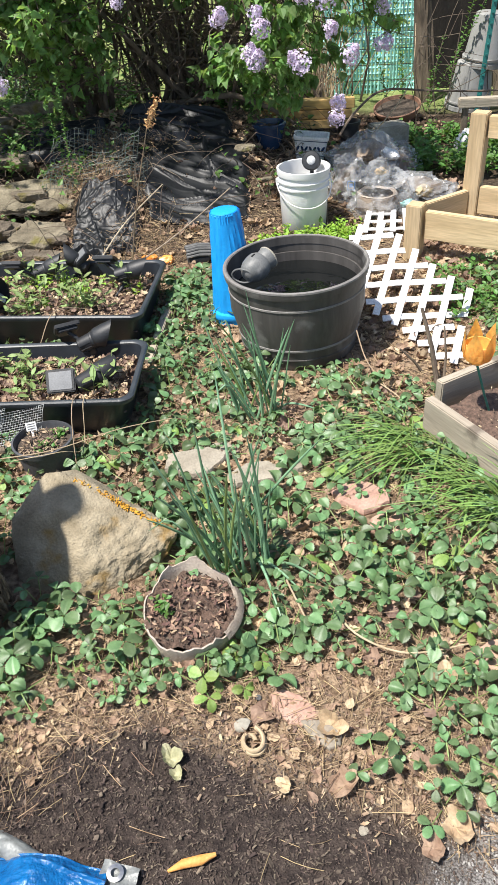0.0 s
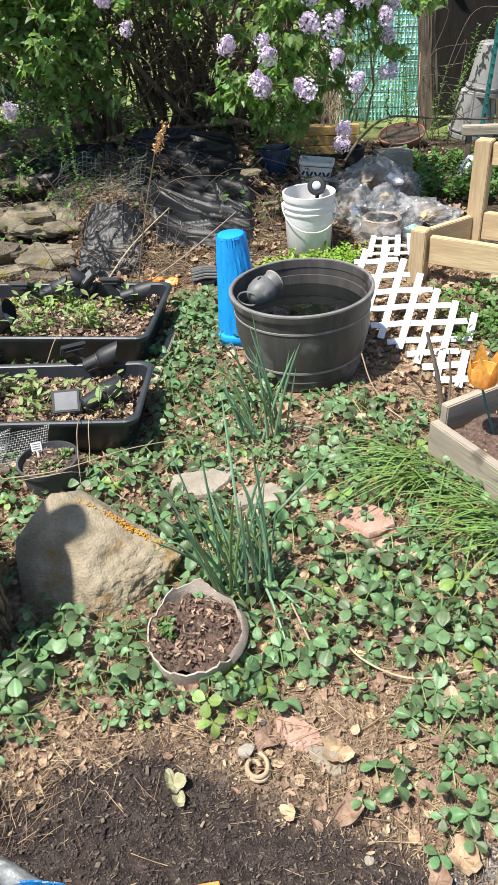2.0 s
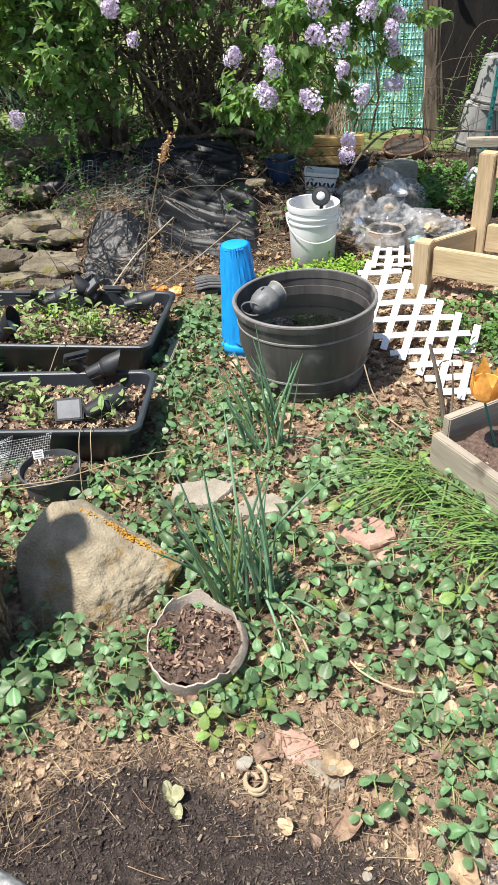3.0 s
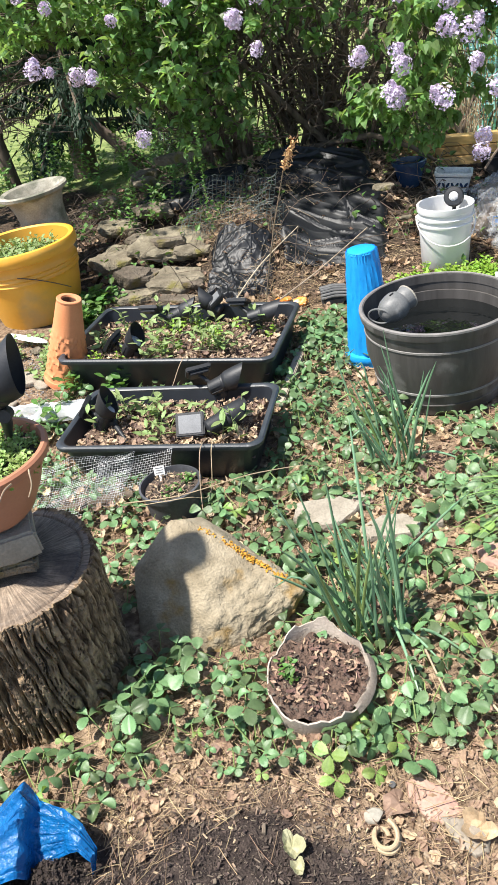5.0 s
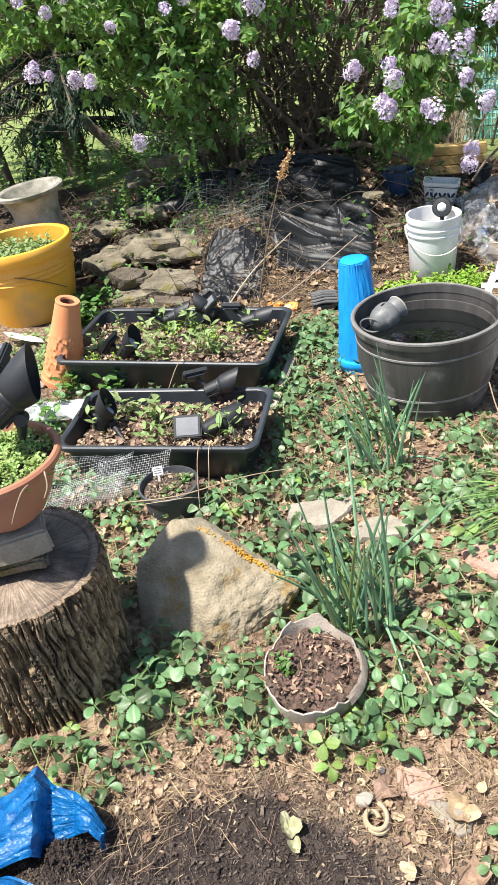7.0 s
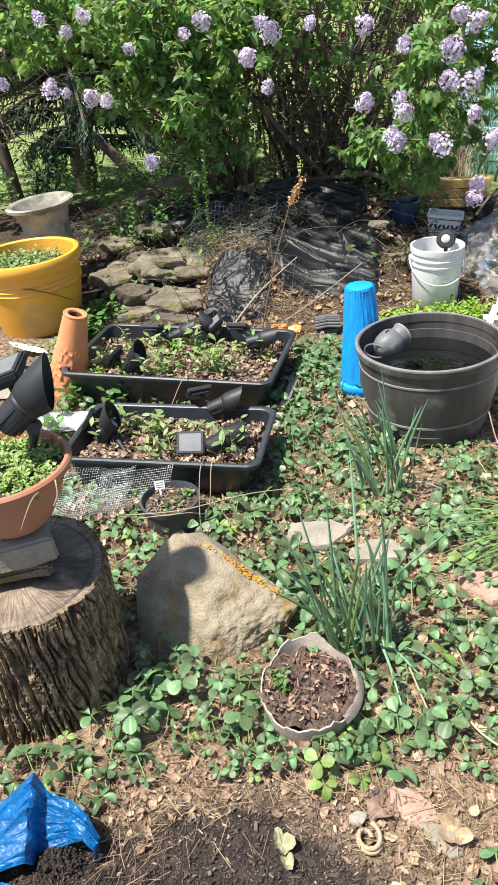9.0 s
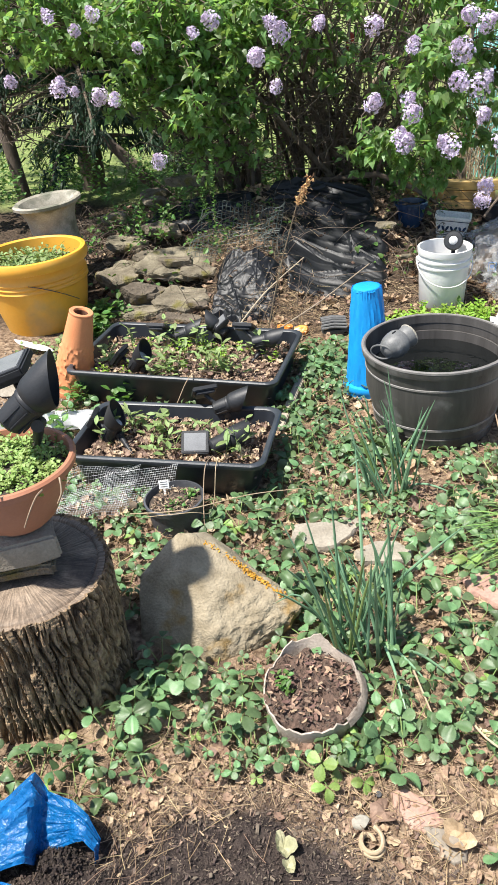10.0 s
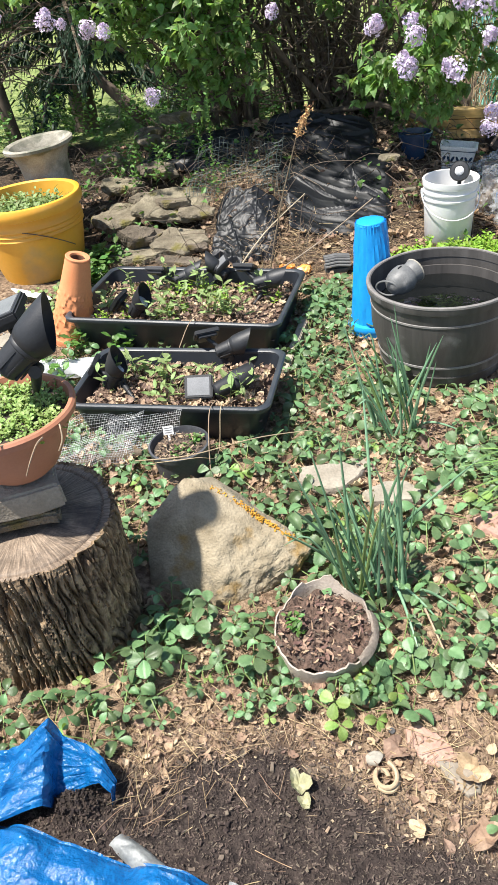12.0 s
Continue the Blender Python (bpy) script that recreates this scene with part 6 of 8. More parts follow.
tagged(new("grit", joined("grit", gravel, M_GRIT)), "grey grit and small gravel at the path's edge", "gravel", kind="stuff")
for nm, ps, mt in (("bark_mulch", mulch, M_CHIP), ("litter_bits", bits, M_BIT), ("dry_straw", needles, M_NEEDLE), ("soil_clods", clods, M_CLOD)):
    ob = new(nm, joined(nm, ps, mt))
    tagged(ob, {"bark_mulch": "dark brown shredded bark mulch", "litter_bits": "tan crumbs of dead leaf and wood", "dry_straw": "dry straw and pine needles strewn about", "soil_clods": "loose dark crumbs of soil"}[nm],
           {"bark_mulch": "mulch", "litter_bits": "litter", "dry_straw": "straw", "soil_clods": "soil"}[nm], kind="stuff")

# ---- flat stones in the bed ----
for (x, y), (a, b, c), ang, mt, seed, lab in (((-0.17, 2.07), (0.125, 0.09, 0.034), 20, M_FLAG, 31, "pale flat stepping stone in the bed"), ((0.045, 2.0), (0.115, 0.065, 0.03), 10, M_FLAG, 32, "pale flat stone beside the onions"),
                                              ((0.18, 2.03), (0.035, 0.03, 0.028), 40, M_FLAG, 33, "small pale angular stone"), ((-0.08, 2.14), (0.06, 0.04, 0.025), 60, M_FLAG, 34, "small pale flat stone"),
                                              ((0.385, 1.865), (0.10, 0.07, 0.026), -20, M_PINK, 35, "pinkish flat paving piece among leaves"), ((0.475, 1.745), (0.10, 0.07, 0.026), 10, M_PINK, 36, "pinkish flat paving piece among leaves"),
                                              ((0.655, 1.255), (0.07, 0.05, 0.018), 15, M_PINK, 37, "pinkish flat paving piece"), ((0.135, 1.12), (0.065, 0.042, 0.012), -30, M_PINK, 38, "thin pinkish broken slate"),
                                              ((0.20, 1.05), (0.06, 0.03, 0.012), -35, M_FLAG, 39, "thin pale broken slate"), ((0.27, 0.83), (0.012, 0.010, 0.008), 10, M_FLAG, 40, "small round pale pebble on mulch")):
    solid("stone", slab((a, b, c * 0.55), seed) if c > 0.011 and a > 0.04 else stone((a, b, c), seed, 0.12, 4, 0.6), mt, lab, "stone", m=pose(x, y, lie(x, y) + c * 0.35, 3, 2, ang))

# ---- lilac ----


def lilac_leaf(seed):
    """A heart-shaped leaf along +y, folded and drooping at the tip."""
    r = random.Random(seed)
    out = [(0.0, 0.0), (0.30, 0.10), (0.40, 0.32), (0.30, 0.62), (0.14, 0.85), (0.0, 1.06)]
    L, fold, droop = 0.068, r.uniform(0.25, 0.6), r.uniform(0.2, 0.7)
    vs = []
    for wd, t in out:
        for s in (-1, 0, 1):
            vs.append((s * wd * L, t * L, fold * abs(s) * wd * L - droop * t * t * L * 0.5))
    fs = []
    for i in range(5):
        a = 3 * i
        if i == 0:
            fs += [(1, 4, 3), (1, 5, 4)]
        elif i == 4:
            fs += [(a, a + 1, 16), (a + 1, a + 2, 16)]
        else:
            fs += [(a, a + 1, a + 4, a + 3), (a + 1, a + 2, a + 5, a + 4)]
    return vs, fs


LILAC_LEAVES = [lilac_leaf(s) for s in range(6)]


def panicle(seed, length, fat):
    """A lilac flower head: a cone of small four-petalled florets round an axis along +z."""
    r = random.Random(seed)
    ps = []
    petal = [(-0.35, 0.25, 0), (0, 0.0, 0), (0.35, 0.25, 0), (0.28, 0.8, 0.12), (0, 1.0, 0.05), (-0.28, 0.8, 0.12)]
    fl_v, fl_f = [], []
    for k in range(4):
        m = Matrix.Rotation(k * math.pi / 2, 4, "Z")
        b = len(fl_v)
        fl_v += [tuple(m @ Vector(p)) for p in petal]
        fl_f += [(b, b + 1, b + 2, b + 3, b + 4, b + 5)]
    n = int(190 * fat)
    for i in range(n):
        t = r.random() ** 0.8
        rad = fat * 0.034 * (math.sin(math.pi * min(1, t * 0.85 + 0.16)) ** 0.7) * r.uniform(0.4, 1.3)
        a = r.uniform(0, 6.2832)
        p = Vector((rad * math.cos(a), rad * math.sin(a), length * t))
        nrm = Vector((math.cos(a), math.sin(a), r.uniform(-0.2, 0.9)))
        q = nrm.to_track_quat("Z", "Y").to_matrix().to_4x4()
        ps.append((fl_v, fl_f, Matrix.Translation(p) @ q @ Matrix.Rotation(r.uniform(0, 1.5), 4, "Z") @ Matrix.Scale(r.uniform(0.006, 0.0095), 4)))
    return joined("flower_head", ps, M_BLOOM)


HEADS = [panicle(s, (0.12, 0.10, 0.14, 0.09)[s % 4], (1.0, 0.85, 1.1, 0.75)[s % 4]) for s in range(6)]
FLOWERS_A = [(-1.76, 4.24, 1.55), (-1.68, 4.37, 1.48), (-1.54, 4.30, 1.54), (-1.36, 4.40, 1.38), (-0.95, 4.41, 1.48), (-0.99, 4.17, 1.44), (-0.67, 4.15, 1.32), (-2.17, 4.50, 1.24), (-1.77, 4.25, 1.21), (-1.68, 4.24, 1.20),
             (-1.67, 4.56, 1.13), (-1.50, 4.34, 1.14), (-1.34, 4.50, 0.78), (-0.63, 4.34, 1.46), (-0.59, 4.42, 1.40), (-0.36, 4.21, 1.45), (-0.11, 4.41, 1.41), (0.09, 4.51, 1.31), (-0.61, 4.36, 1.16), (0.08, 4.46, 1.06), (0.10, 4.43, 0.99)]
FLOWERS_B = [(-0.09, 4.17, 1.09), (0.07, 4.46, 0.84), (0.04, 4.46, 0.88), (0.29, 4.40, 0.83), (0.30, 4.15, 1.17), (0.43, 4.51, 1.10), (0.47, 4.45, 0.97), (0.33, 4.51, 1.27), (0.35, 4.45, 1.43),
             (0.45, 4.53, 1.39), (0.49, 4.31, 0.64), (0.50, 4.48, 0.52), (0.71, 4.49, 1.15), (0.76, 4.69, 1.03), (0.78, 4.67, 0.85), (0.56, 4.35, 0.86), (0.77, 4.71, 1.19), (0.59, 4.48, 1.23),
             (-0.73, 4.43, 1.30)]


def bough(a, b, r0, r1, r, wig=0.06, n=9):
    a, b = Vector(a), Vector(b)
    off = Vector((r.uniform(-9, 9), r.uniform(-9, 9), r.uniform(-9, 9)))
    pts, rad = [], []
    for i in range(n + 1):
        t = i / n
        p = a.lerp(b, t)
        p += Vector((noise.noise(off + Vector((t * 2.5, 0, 0))), noise.noise(off + Vector((0, t * 2.5, 5))), noise.noise(off + Vector((0, 3, t * 2.5))))) * wig * (t * (1.3 - t)) * 4
        p.z += 0.10 * (a - b).length * t * (1 - t)
        pts.append(p)
        rad.append(r0 + (r1 - r0) * t)
    return pts, rad


def lilac():
    r = random.Random(77)
    base = Vector((-0.35, 5.80, lie(-0.35, 5.80) - 0.03))
    top = thing("lilac_bush", base, "large lilac bush in bloom with pale purple flower heads", "lilac bush")
    inv = Matrix.Translation(-base)
    ends = []
    stems = []
    for k in range(64):
        left = k % 4 == 0
        foot = Vector((-1.12 + r.gauss(0, 0.10), 5.72 + r.gauss(0, 0.08), 0)) if left else Vector((-0.32 + r.gauss(0, 0.20), 5.85 + r.gauss(0, 0.13), 0))
        foot.z = lie(foot.x, foot.y) - 0.05
        tip = Vector((r.uniform(-2.2, -0.5) if left else r.uniform(-1.3, 0.9), r.uniform(4.9, 5.9), r.uniform(1.3, 2.3)))
        pts, rad = bough(foot, tip, r.uniform(0.009, 0.026), 0.005, r, 0.13, 14)
        part("stem", tube([inv @ p for p in pts], rad, 9), M_TAN if not left and k % 4 == 1 and tip.x > foot.x - 0.15 else M_TWIG, top)
        stems.append(pts)
    # leafy masses: centre, half sizes, number of shoots
    masses = [((-1.25, 4.95, 1.18), (0.46, 0.34, 0.27), 125), ((-1.80, 4.95, 1.50), (0.6, 0.40, 0.26), 120), ((-1.06, 4.95, 0.84), (0.24, 0.2, 0.22), 40), ((-0.95, 5.0, 1.52), (0.55, 0.4, 0.26), 120), ((-0.25, 5.10, 1.60), (0.6, 0.4, 0.20), 30), ((0.30, 4.74, 1.05), (0.40, 0.15, 0.34), 46), ((0.62, 4.78, 1.38), (0.42, 0.2, 0.22), 40),
              ((0.27, 4.90, 1.06), (0.38, 0.26, 0.34), 42), ((0.26, 4.85, 0.66), (0.22, 0.15, 0.15), 18), ((0.62, 5.0, 1.28), (0.38, 0.3, 0.32), 34), ((-0.10, 4.86, 0.74), (0.12, 0.12, 0.10), 12), ((-0.42, 5.3, 1.20), (0.25, 0.2, 0.2), 12),
              # the two masses above 2 m are unseen, added to shade stems and bank
              ((-2.35, 5.2, 1.6), (0.5, 0.4, 0.27), 60), ((-1.1, 5.55, 2.15), (1.0, 0.5, 0.32), 170), ((-0.9, 6.2, 1.45), (1.4, 0.35, 0.5), 60), ((-2.4, 5.2, 2.1), (0.5, 0.35, 0.25), 30)]
    leaves, twigs = [], bmesh.new()
    for c, h, n in masses:
        for _ in range(n):
            d = Vector((r.gauss(0, 0.5), r.gauss(0, 0.5), r.gauss(0, 0.5)))
            if d.length > 1.15:
                d *= 1.15 / d.length
            p = Vector((c[0] + d.x * h[0] * 1.1, c[1] + d.y * h[1] * 1.1, c[2] + d.z * h[2] * 1.1))
            # a short shoot that leans out and down towards the light
            src = min((q for s in stems[::2] for q in s[5::3]), key=lambda q: (q - p).length)
            way = Vector((r.gauss(0, 0.6), -0.6 + r.gauss(0, 0.5), r.gauss(0.1, 0.45))).normalized()
            tip = p + way * r.uniform(0.06, 0.14)
            if r.random() < 0.5:
                pts, rad = bough(src, p, 0.005, 0.0028, r, 0.05, 5)
                tube([inv @ q for q in pts], rad, 4, twigs, False)
            tube([inv @ p, inv @ tip], [0.0025, 0.0015], 4, twigs, False)
            for k in range(r.randint(12, 19)):
                o = p.lerp(tip, r.random()) + Vector((r.gauss(0, 0.02), r.gauss(0, 0.02), r.gauss(0, 0.02)))
                w2 = Vector((r.gauss(0, 0.8), r.gauss(-0.35, 0.7), r.gauss(-0.55 if c[0] > 0 else -0.25, 0.5))).normalized()
                leaves.append((*LILAC_LEAVES[r.randrange(6)], inv @ aimed(o, w2, r.uniform(0.45, 1.0), r.gauss(0, 0.5))))
    # bare inner twigs
    for _ in range(720):
        s = r.choice(stems)
        a = s[r.randrange(2, 10)]
        b = a + Vector((r.gauss(0, 0.35), r.gauss(-0.2, 0.3), r.gauss(0.12, 0.22)))
        if b.z < lie(b.x, b.y) + 0.1:
            continue
        pts, rad = bough(a, b, r.uniform(0.002, 0.007), 0.0015, r, 0.12, 8)
        tube([inv @ q for q in pts], rad, 5, twigs, False)
    tagged(part("brushwood", twigs, M_TWIG, top, "tangle of thin bare grey twigs"), kind="stuff")
    share("leaves", joined("leaves", leaves, M_LILAC, False), top)
    for i, p in enumerate(FLOWERS_A + FLOWERS_B):
        q = pose(0, 0, 0, r.uniform(20, 75), r.uniform(-40, 40), r.uniform(-60, 60))
        share("flower_head", HEADS[i % 6], top, Matrix.Translation(Vector(p) - base) @ q @ Matrix.Diagonal((1.28, 1.28, 0.88, 1)) @ Matrix.Scale(r.uniform(0.7, 1.0) if i < len(FLOWERS_A) else r.uniform(0.85, 1.3), 4) @ Matrix.Translation((0, 0, -0.055)))
    at = Vector((-0.29, 5.8, 1.15))
    hold = min((q for st in stems for q in st if q.z > 1.22), key=lambda q: (q - at - Vector((0, 0, 0.25))).length)
    at = Vector((hold.x, hold.y, min(1.15, hold.z - 0.2)))
    feeder = thing("hanging_feeder", at, "small red bird feeder hung in the lilac", "bird feeder")
    part("tube", lathe([(0, 0), (0.028, 0.0), (0.03, 0.01), (0.03, 0.14), (0.02, 0.16), (0, 0.165)], 20), M_RED, feeder)
    part("hanger", tube([(0, 0, 0.16), (0, 0, hold.z - at.z + 0.01)], 0.003, 5), M_TWIG, feeder)


lilac()

# ---- black sheeting over the mound ----


def draped(name, corners, seed, label, lift=0.02, fold=0.012, ragged=0.06, way=20.0, pull=3.0, crumple=0.0, nx=130, ny=130):
    """Plastic sheeting over the ground between four corners: broad folds that run one way, a few hard creases, a torn edge."""
    r = random.Random(seed)
    (ax, ay), (bx, by), (cx, cy), (dx, dy) = corners
    c, s = math.cos(radians(way)), math.sin(radians(way))
    creases = []
    for _ in range(9):
        t = radians(way + r.gauss(0, 30))
        creases.append((r.uniform(0.1, 0.9), r.uniform(0.1, 0.9), math.cos(t), math.sin(t), r.uniform(0.15, 0.5), r.uniform(0.010, 0.022), r.uniform(0.4, 1.0) * fold))
    bm = bmesh.new()
    grid = []
    for j in range(ny + 1):
        row = []
        for i in range(nx + 1):
            u, v = i / nx, j / ny
            tear = ragged * (noise.noise(Vector((u * 3 + seed, v * 3, 1))) + 0.5 * noise.noise(Vector((u * 11, v * 11 + seed, 1))))
            u2 = u + tear * (abs(u - 0.5) * 2) ** 2
            v2 = v + tear * (abs(v - 0.5) * 2) ** 2 - 0.10 * (abs(u - 0.5) * 2) ** 3 * (v - 0.5)
            x = (ax * (1 - u2) + bx * u2) * (1 - v2) + (dx * (1 - u2) + cx * u2) * v2
            y = (ay * (1 - u2) + by * u2) * (1 - v2) + (dy * (1 - u2) + cy * u2) * v2
            p, q = x * c + y * s, -x * s + y * c
            warp = 0.05 * noise.noise(Vector((p * 3, q * 3, seed)))
            ridge = 1 - abs(noise.noise(Vector((p * pull, (q + warp) * 6, seed)))) * 2.2
            fine = 1 - abs(noise.noise(Vector((p * pull * 2.2, (q + warp) * 17, seed + 3)))) * 2.2
            h = fold * (0.9 * max(0, ridge) ** 3 + 0.16 * max(0, fine) ** 3)
            if crumple:
                k1 = 1 - abs(noise.noise(Vector((x * 7, y * 12, seed)))) * 2.6
                k2 = 1 - abs(noise.noise(Vector((x * 26, y * 30, seed + 5)))) * 2.6
                h += crumple * (max(0, k1) + 0.35 * max(0, k2))
            for px, py, ca, sa, ln, wd, ht in creases:
                du, dv = u - px, v - py
                along = du * ca + dv * sa
                off = abs(-du * sa + dv * ca)
                if abs(along) < ln and off < wd:
                    h += ht * (1 - off / wd) * (1 - (along / ln) ** 2)
            edge = smoothstep(0.5, 0.44, max(abs(u - 0.5), abs(v - 0.5)))
            row.append(bm.verts.new((x, y, lie(x, y) + lift * (0.2 + 0.8 * edge) + h * (0.4 + 0.6 * edge))))
        grid.append(row)
    for j in range(ny):
        for i in range(nx):
            bm.faces.new((grid[j][i], grid[j][i + 1], grid[j + 1][i + 1], grid[j + 1][i]))
    return solid(name, bm, M_SHEET, label, "plastic sheet", "black plastic sheets")


draped("plastic_sheet", ((-0.55, 4.17), (0.00, 4.22), (-0.01, 4.97), (-0.78, 4.92)), 3, "wrinkled black plastic sheet over the soil mound", 0.026, 0.026, 0.035, 152, 0.9)
draped("plastic_sheet", ((-0.84, 4.90), (-0.10, 4.93), (-0.14, 5.22), (-0.80, 5.30)), 8, "folded black plastic sheet along the mound's crest", 0.035, 0.030, 0.08, 165, 0.8)
draped("plastic_sheet", ((-0.98, 3.88), (-0.60, 3.88), (-0.62, 4.34), (-0.98, 4.36)), 5, "crumpled torn black plastic heaped in front of the mound", 0.03, 0.012, 0.12, 70, 2.0, 0.014)
draped("plastic_sheet", ((-1.75, 4.80), (-0.95, 4.78), (-0.90, 5.16), (-1.60, 5.20)), 6, "black plastic sheet half hidden under twigs", 0.03, 0.022, 0.10, 10, 2.0, 0.008)

# ---- wire netting ----


def netting(name, corner, u, v, nu, nv, material, label, bulge=0.05, r_=0.0009, seed=1.0, cat="wire netting"):
    corner, u, v = Vector(corner), Vector(u), Vector(v)
    nrm = u.cross(v).normalized()

    def at(a, b):
        p = corner + u * a + v * b
        return p + nrm * bulge * (noise.noise(Vector((a * 2.4, b * 2.4, seed))) + 0.4 * noise.noise(Vector((a * 6, b * 6, seed))))

    bm = bmesh.new()
    for i in range(nu + 1):
        tube([at(i / nu, k / 14) for k in range(15)], r_, 3, bm, False)
    for j in range(nv + 1):
        tube([at(k / 14, j / nv) for k in range(15)], r_, 3, bm, False)
    return solid(name, bm, material, label, cat, kind="")


netting("wire_netting", (-1.22, 1.94, 0.03), (0.36, 0.13, 0.01), (0.02, 0.19, 0.12), 44, 26, M_WIRE, "bent sheet of fine galvanised wire netting", 0.07, 0.0004, 2.0)
netting("wire_netting", (-0.98, 2.12, 0.04), (0.26, 0.06, 0.02), (0.02, 0.07, 0.10), 30, 14, M_WIRE, "torn strip of fine wire netting by the pot", 0.04, 0.0005, 5.0)
netting("green_netting", (-1.18, 4.35, 0.22), (0.52, 0.04, 0.02), (0.02, 0.35, 0.22), 22, 16, M_NETTING, "crumpled dull green garden netting on the mound", 0.12, 0.0014, 3.0, "garden netting")
netting("green_netting", (-0.74, 4.22, 0.12), (0.17, 0.10, 0.0), (-0.03, 0.24, 0.22), 8, 12, M_NETTING, "crumpled dull green garden netting over dead stems", 0.10, 0.0014, 9.0, "garden netting")

# ---- stone pile by the mound ----
for i, (x, y, z, a, b, c, ang, tilt) in enumerate(((-1.27, 4.40, 0.13, 0.26, 0.20, 0.06, 8, 12), (-1.19, 4.10, 0.055, 0.19, 0.15, 0.06, -12, 10), (-1.62, 4.30, 0.10, 0.15, 0.12, 0.07, 30, 6), (-1.42, 4.09, 0.10, 0.12, 0.07, 0.085, 8, 16),
                                                   (-1.42, 3.99, 0.02, 0.20, 0.10, 0.06, 4, 0), (-1.62, 4.48, 0.07, 0.12, 0.12, 0.06, 60, 8), (-1.16, 3.93, 0.01, 0.17, 0.06, 0.05, -10, 0), (-1.56, 4.1, 0.02, 0.10, 0.08, 0.04, -20, 0),
                                                   (-1.70, 4.72, 0.12, 0.15, 0.10, 0.06, 10, 10), (-1.45, 4.75, 0.17, 0.16, 0.10, 0.05, -20, 6), (-1.42, 5.35, 0.30, 0.16, 0.10, 0.06, 5, 0), (-1.72, 5.45, 0.22, 0.14, 0.10, 0.09, 25, 0),
                                                   (-1.2, 5.5, 0.33, 0.12, 0.09, 0.07, 50, 0), (-1.95, 5.3, 0.14, 0.14, 0.1, 0.08, -15, 0), (-1.58, 5.05, 0.24, 0.1, 0.08, 0.06, 70, 0), (-0.16, 4.03, 0.02, 0.06, 0.035, 0.025, 30, 0),
                                                   (-0.02, 4.75, 0.2, 0.07, 0.05, 0.03, 5, 0), (0.10, 4.55, 0.12, 0.04, 0.03, 0.02, 40, 0),
                                                   (-1.28, 4.38, 0.16, 0.13, 0.10, 0.045, -24, -9), (-1.12, 4.30, 0.12, 0.12, 0.08, 0.03, 35, 10), (-1.35, 4.12, 0.09, 0.10, 0.07, 0.035, 60, 6), (-1.08, 4.05, 0.05, 0.10, 0.07, 0.03, -35, -6), (-1.48, 4.52, 0.12, 0.10, 0.07, 0.04, 15, 12))):
    solid("stone", slab((a, b, c * 0.5), 50 + i, 0.25) if i < 10 or i > 17 else stone((a, b, c), 50 + i, 0.16, 4, 0.55), M_FIELD if i != 15 else M_FLAG, "rough mossy field stone in the rubble by the mound", "stone", "stones by the mound", smooth=False, m=pose(x, y, z + lie(x, y) * 0.6, tilt, tilt * 0.5, ang))

# ---- clear bags ----


def bag(at, size, seed, label, filled=True, ang=0, tint=None):
    """A slack clear bag: a lumpy filling with a crinkled film over it."""
    top = thing("plastic_bag", (at[0], at[1], lie(at[0], at[1]) + at[2]), label, "plastic bag", "plastic bags", rz=ang)

    def lump(k, lev, sharp):
        bm = bmesh.new()
        bmesh.ops.create_icosphere(bm, subdivisions=lev, radius=1)
        for v in bm.verts:
            p = v.co.copy()
            n1 = noise.noise(p * 1.6 + Vector((seed, 0, 0)))
            n2 = 1 - abs(noise.noise(p * 2.1 + Vector((0, seed, 0)))) * 3.2
            n3 = 1 - abs(noise.noise(p * 4.6 + Vector((0, 0, seed)))) * 3.2
            n4 = 1 - abs(noise.noise(p * 10 + Vector((seed, seed, 0)))) * 3.0
            q = p * (k * (1 + 0.30 * n1 + sharp * (0.24 * max(0, n2) + 0.06 * max(0, n3) + 0.012 * max(0, n4))))
            q.z = max(q.z, -0.55)
            v.co = Vector((q.x * size[0], q.y * size[1], (q.z + 0.55) * size[2]))
        return bm

    if filled:
        part("filling", lump(0.86, 4, 0.0), M_PACKSOIL, top, "brown peat and pots inside")
    part("film", lump(1.0, 5, 1.0), tint or M_FILM, top, "crinkled clear film", smooth=False)
    return top


bag((0.74, 4.40, -0.01), (0.18, 0.155, 0.165), 1.0, "slack clear plastic bag round a coil of brown liner", False)
bag((0.57, 4.55, 0.0), (0.10, 0.10, 0.15), 2.0, "grey crinkled plastic bag with a small blue print")
bag((0.70, 4.84, 0.0), (0.21, 0.15, 0.15), 3.0, "heap of clear plastic bags", True, 20)
bag((1.00, 4.60, 0.0), (0.18, 0.12, 0.075), 4.0, "flat clear plastic bag over dead leaves", True, -10)
bag((0.92, 4.92, 0.0), (0.13, 0.12, 0.11), 5.0, "crumpled clear plastic bag", True, 50)
bag((1.46, 5.34, 0.0), (0.08, 0.06, 0.08), 6.0, "small crumpled white plastic bag", False, 0, M_WHITE)

liner = thing("coir_liner", (0.73, 4.37, lie(0.73, 4.37)), "round brown fibrous liner inside a clear bag", "pot liner")
part("wall", lathe([(0.10, 0.0), (0.118, 0.02), (0.122, 0.11), (0.115, 0.12), (0.105, 0.11), (0.10, 0.02), (0, 0.02)], 40, wobble=0.008), M_PACKSOIL, liner)
part("fold", lathe([(0.09, 0.115), (0.10, 0.125), (0.112, 0.122), (0.104, 0.115), (0.09, 0.115)], 40, wobble=0.016), M_PAPER, liner, "pale papery rim fold")

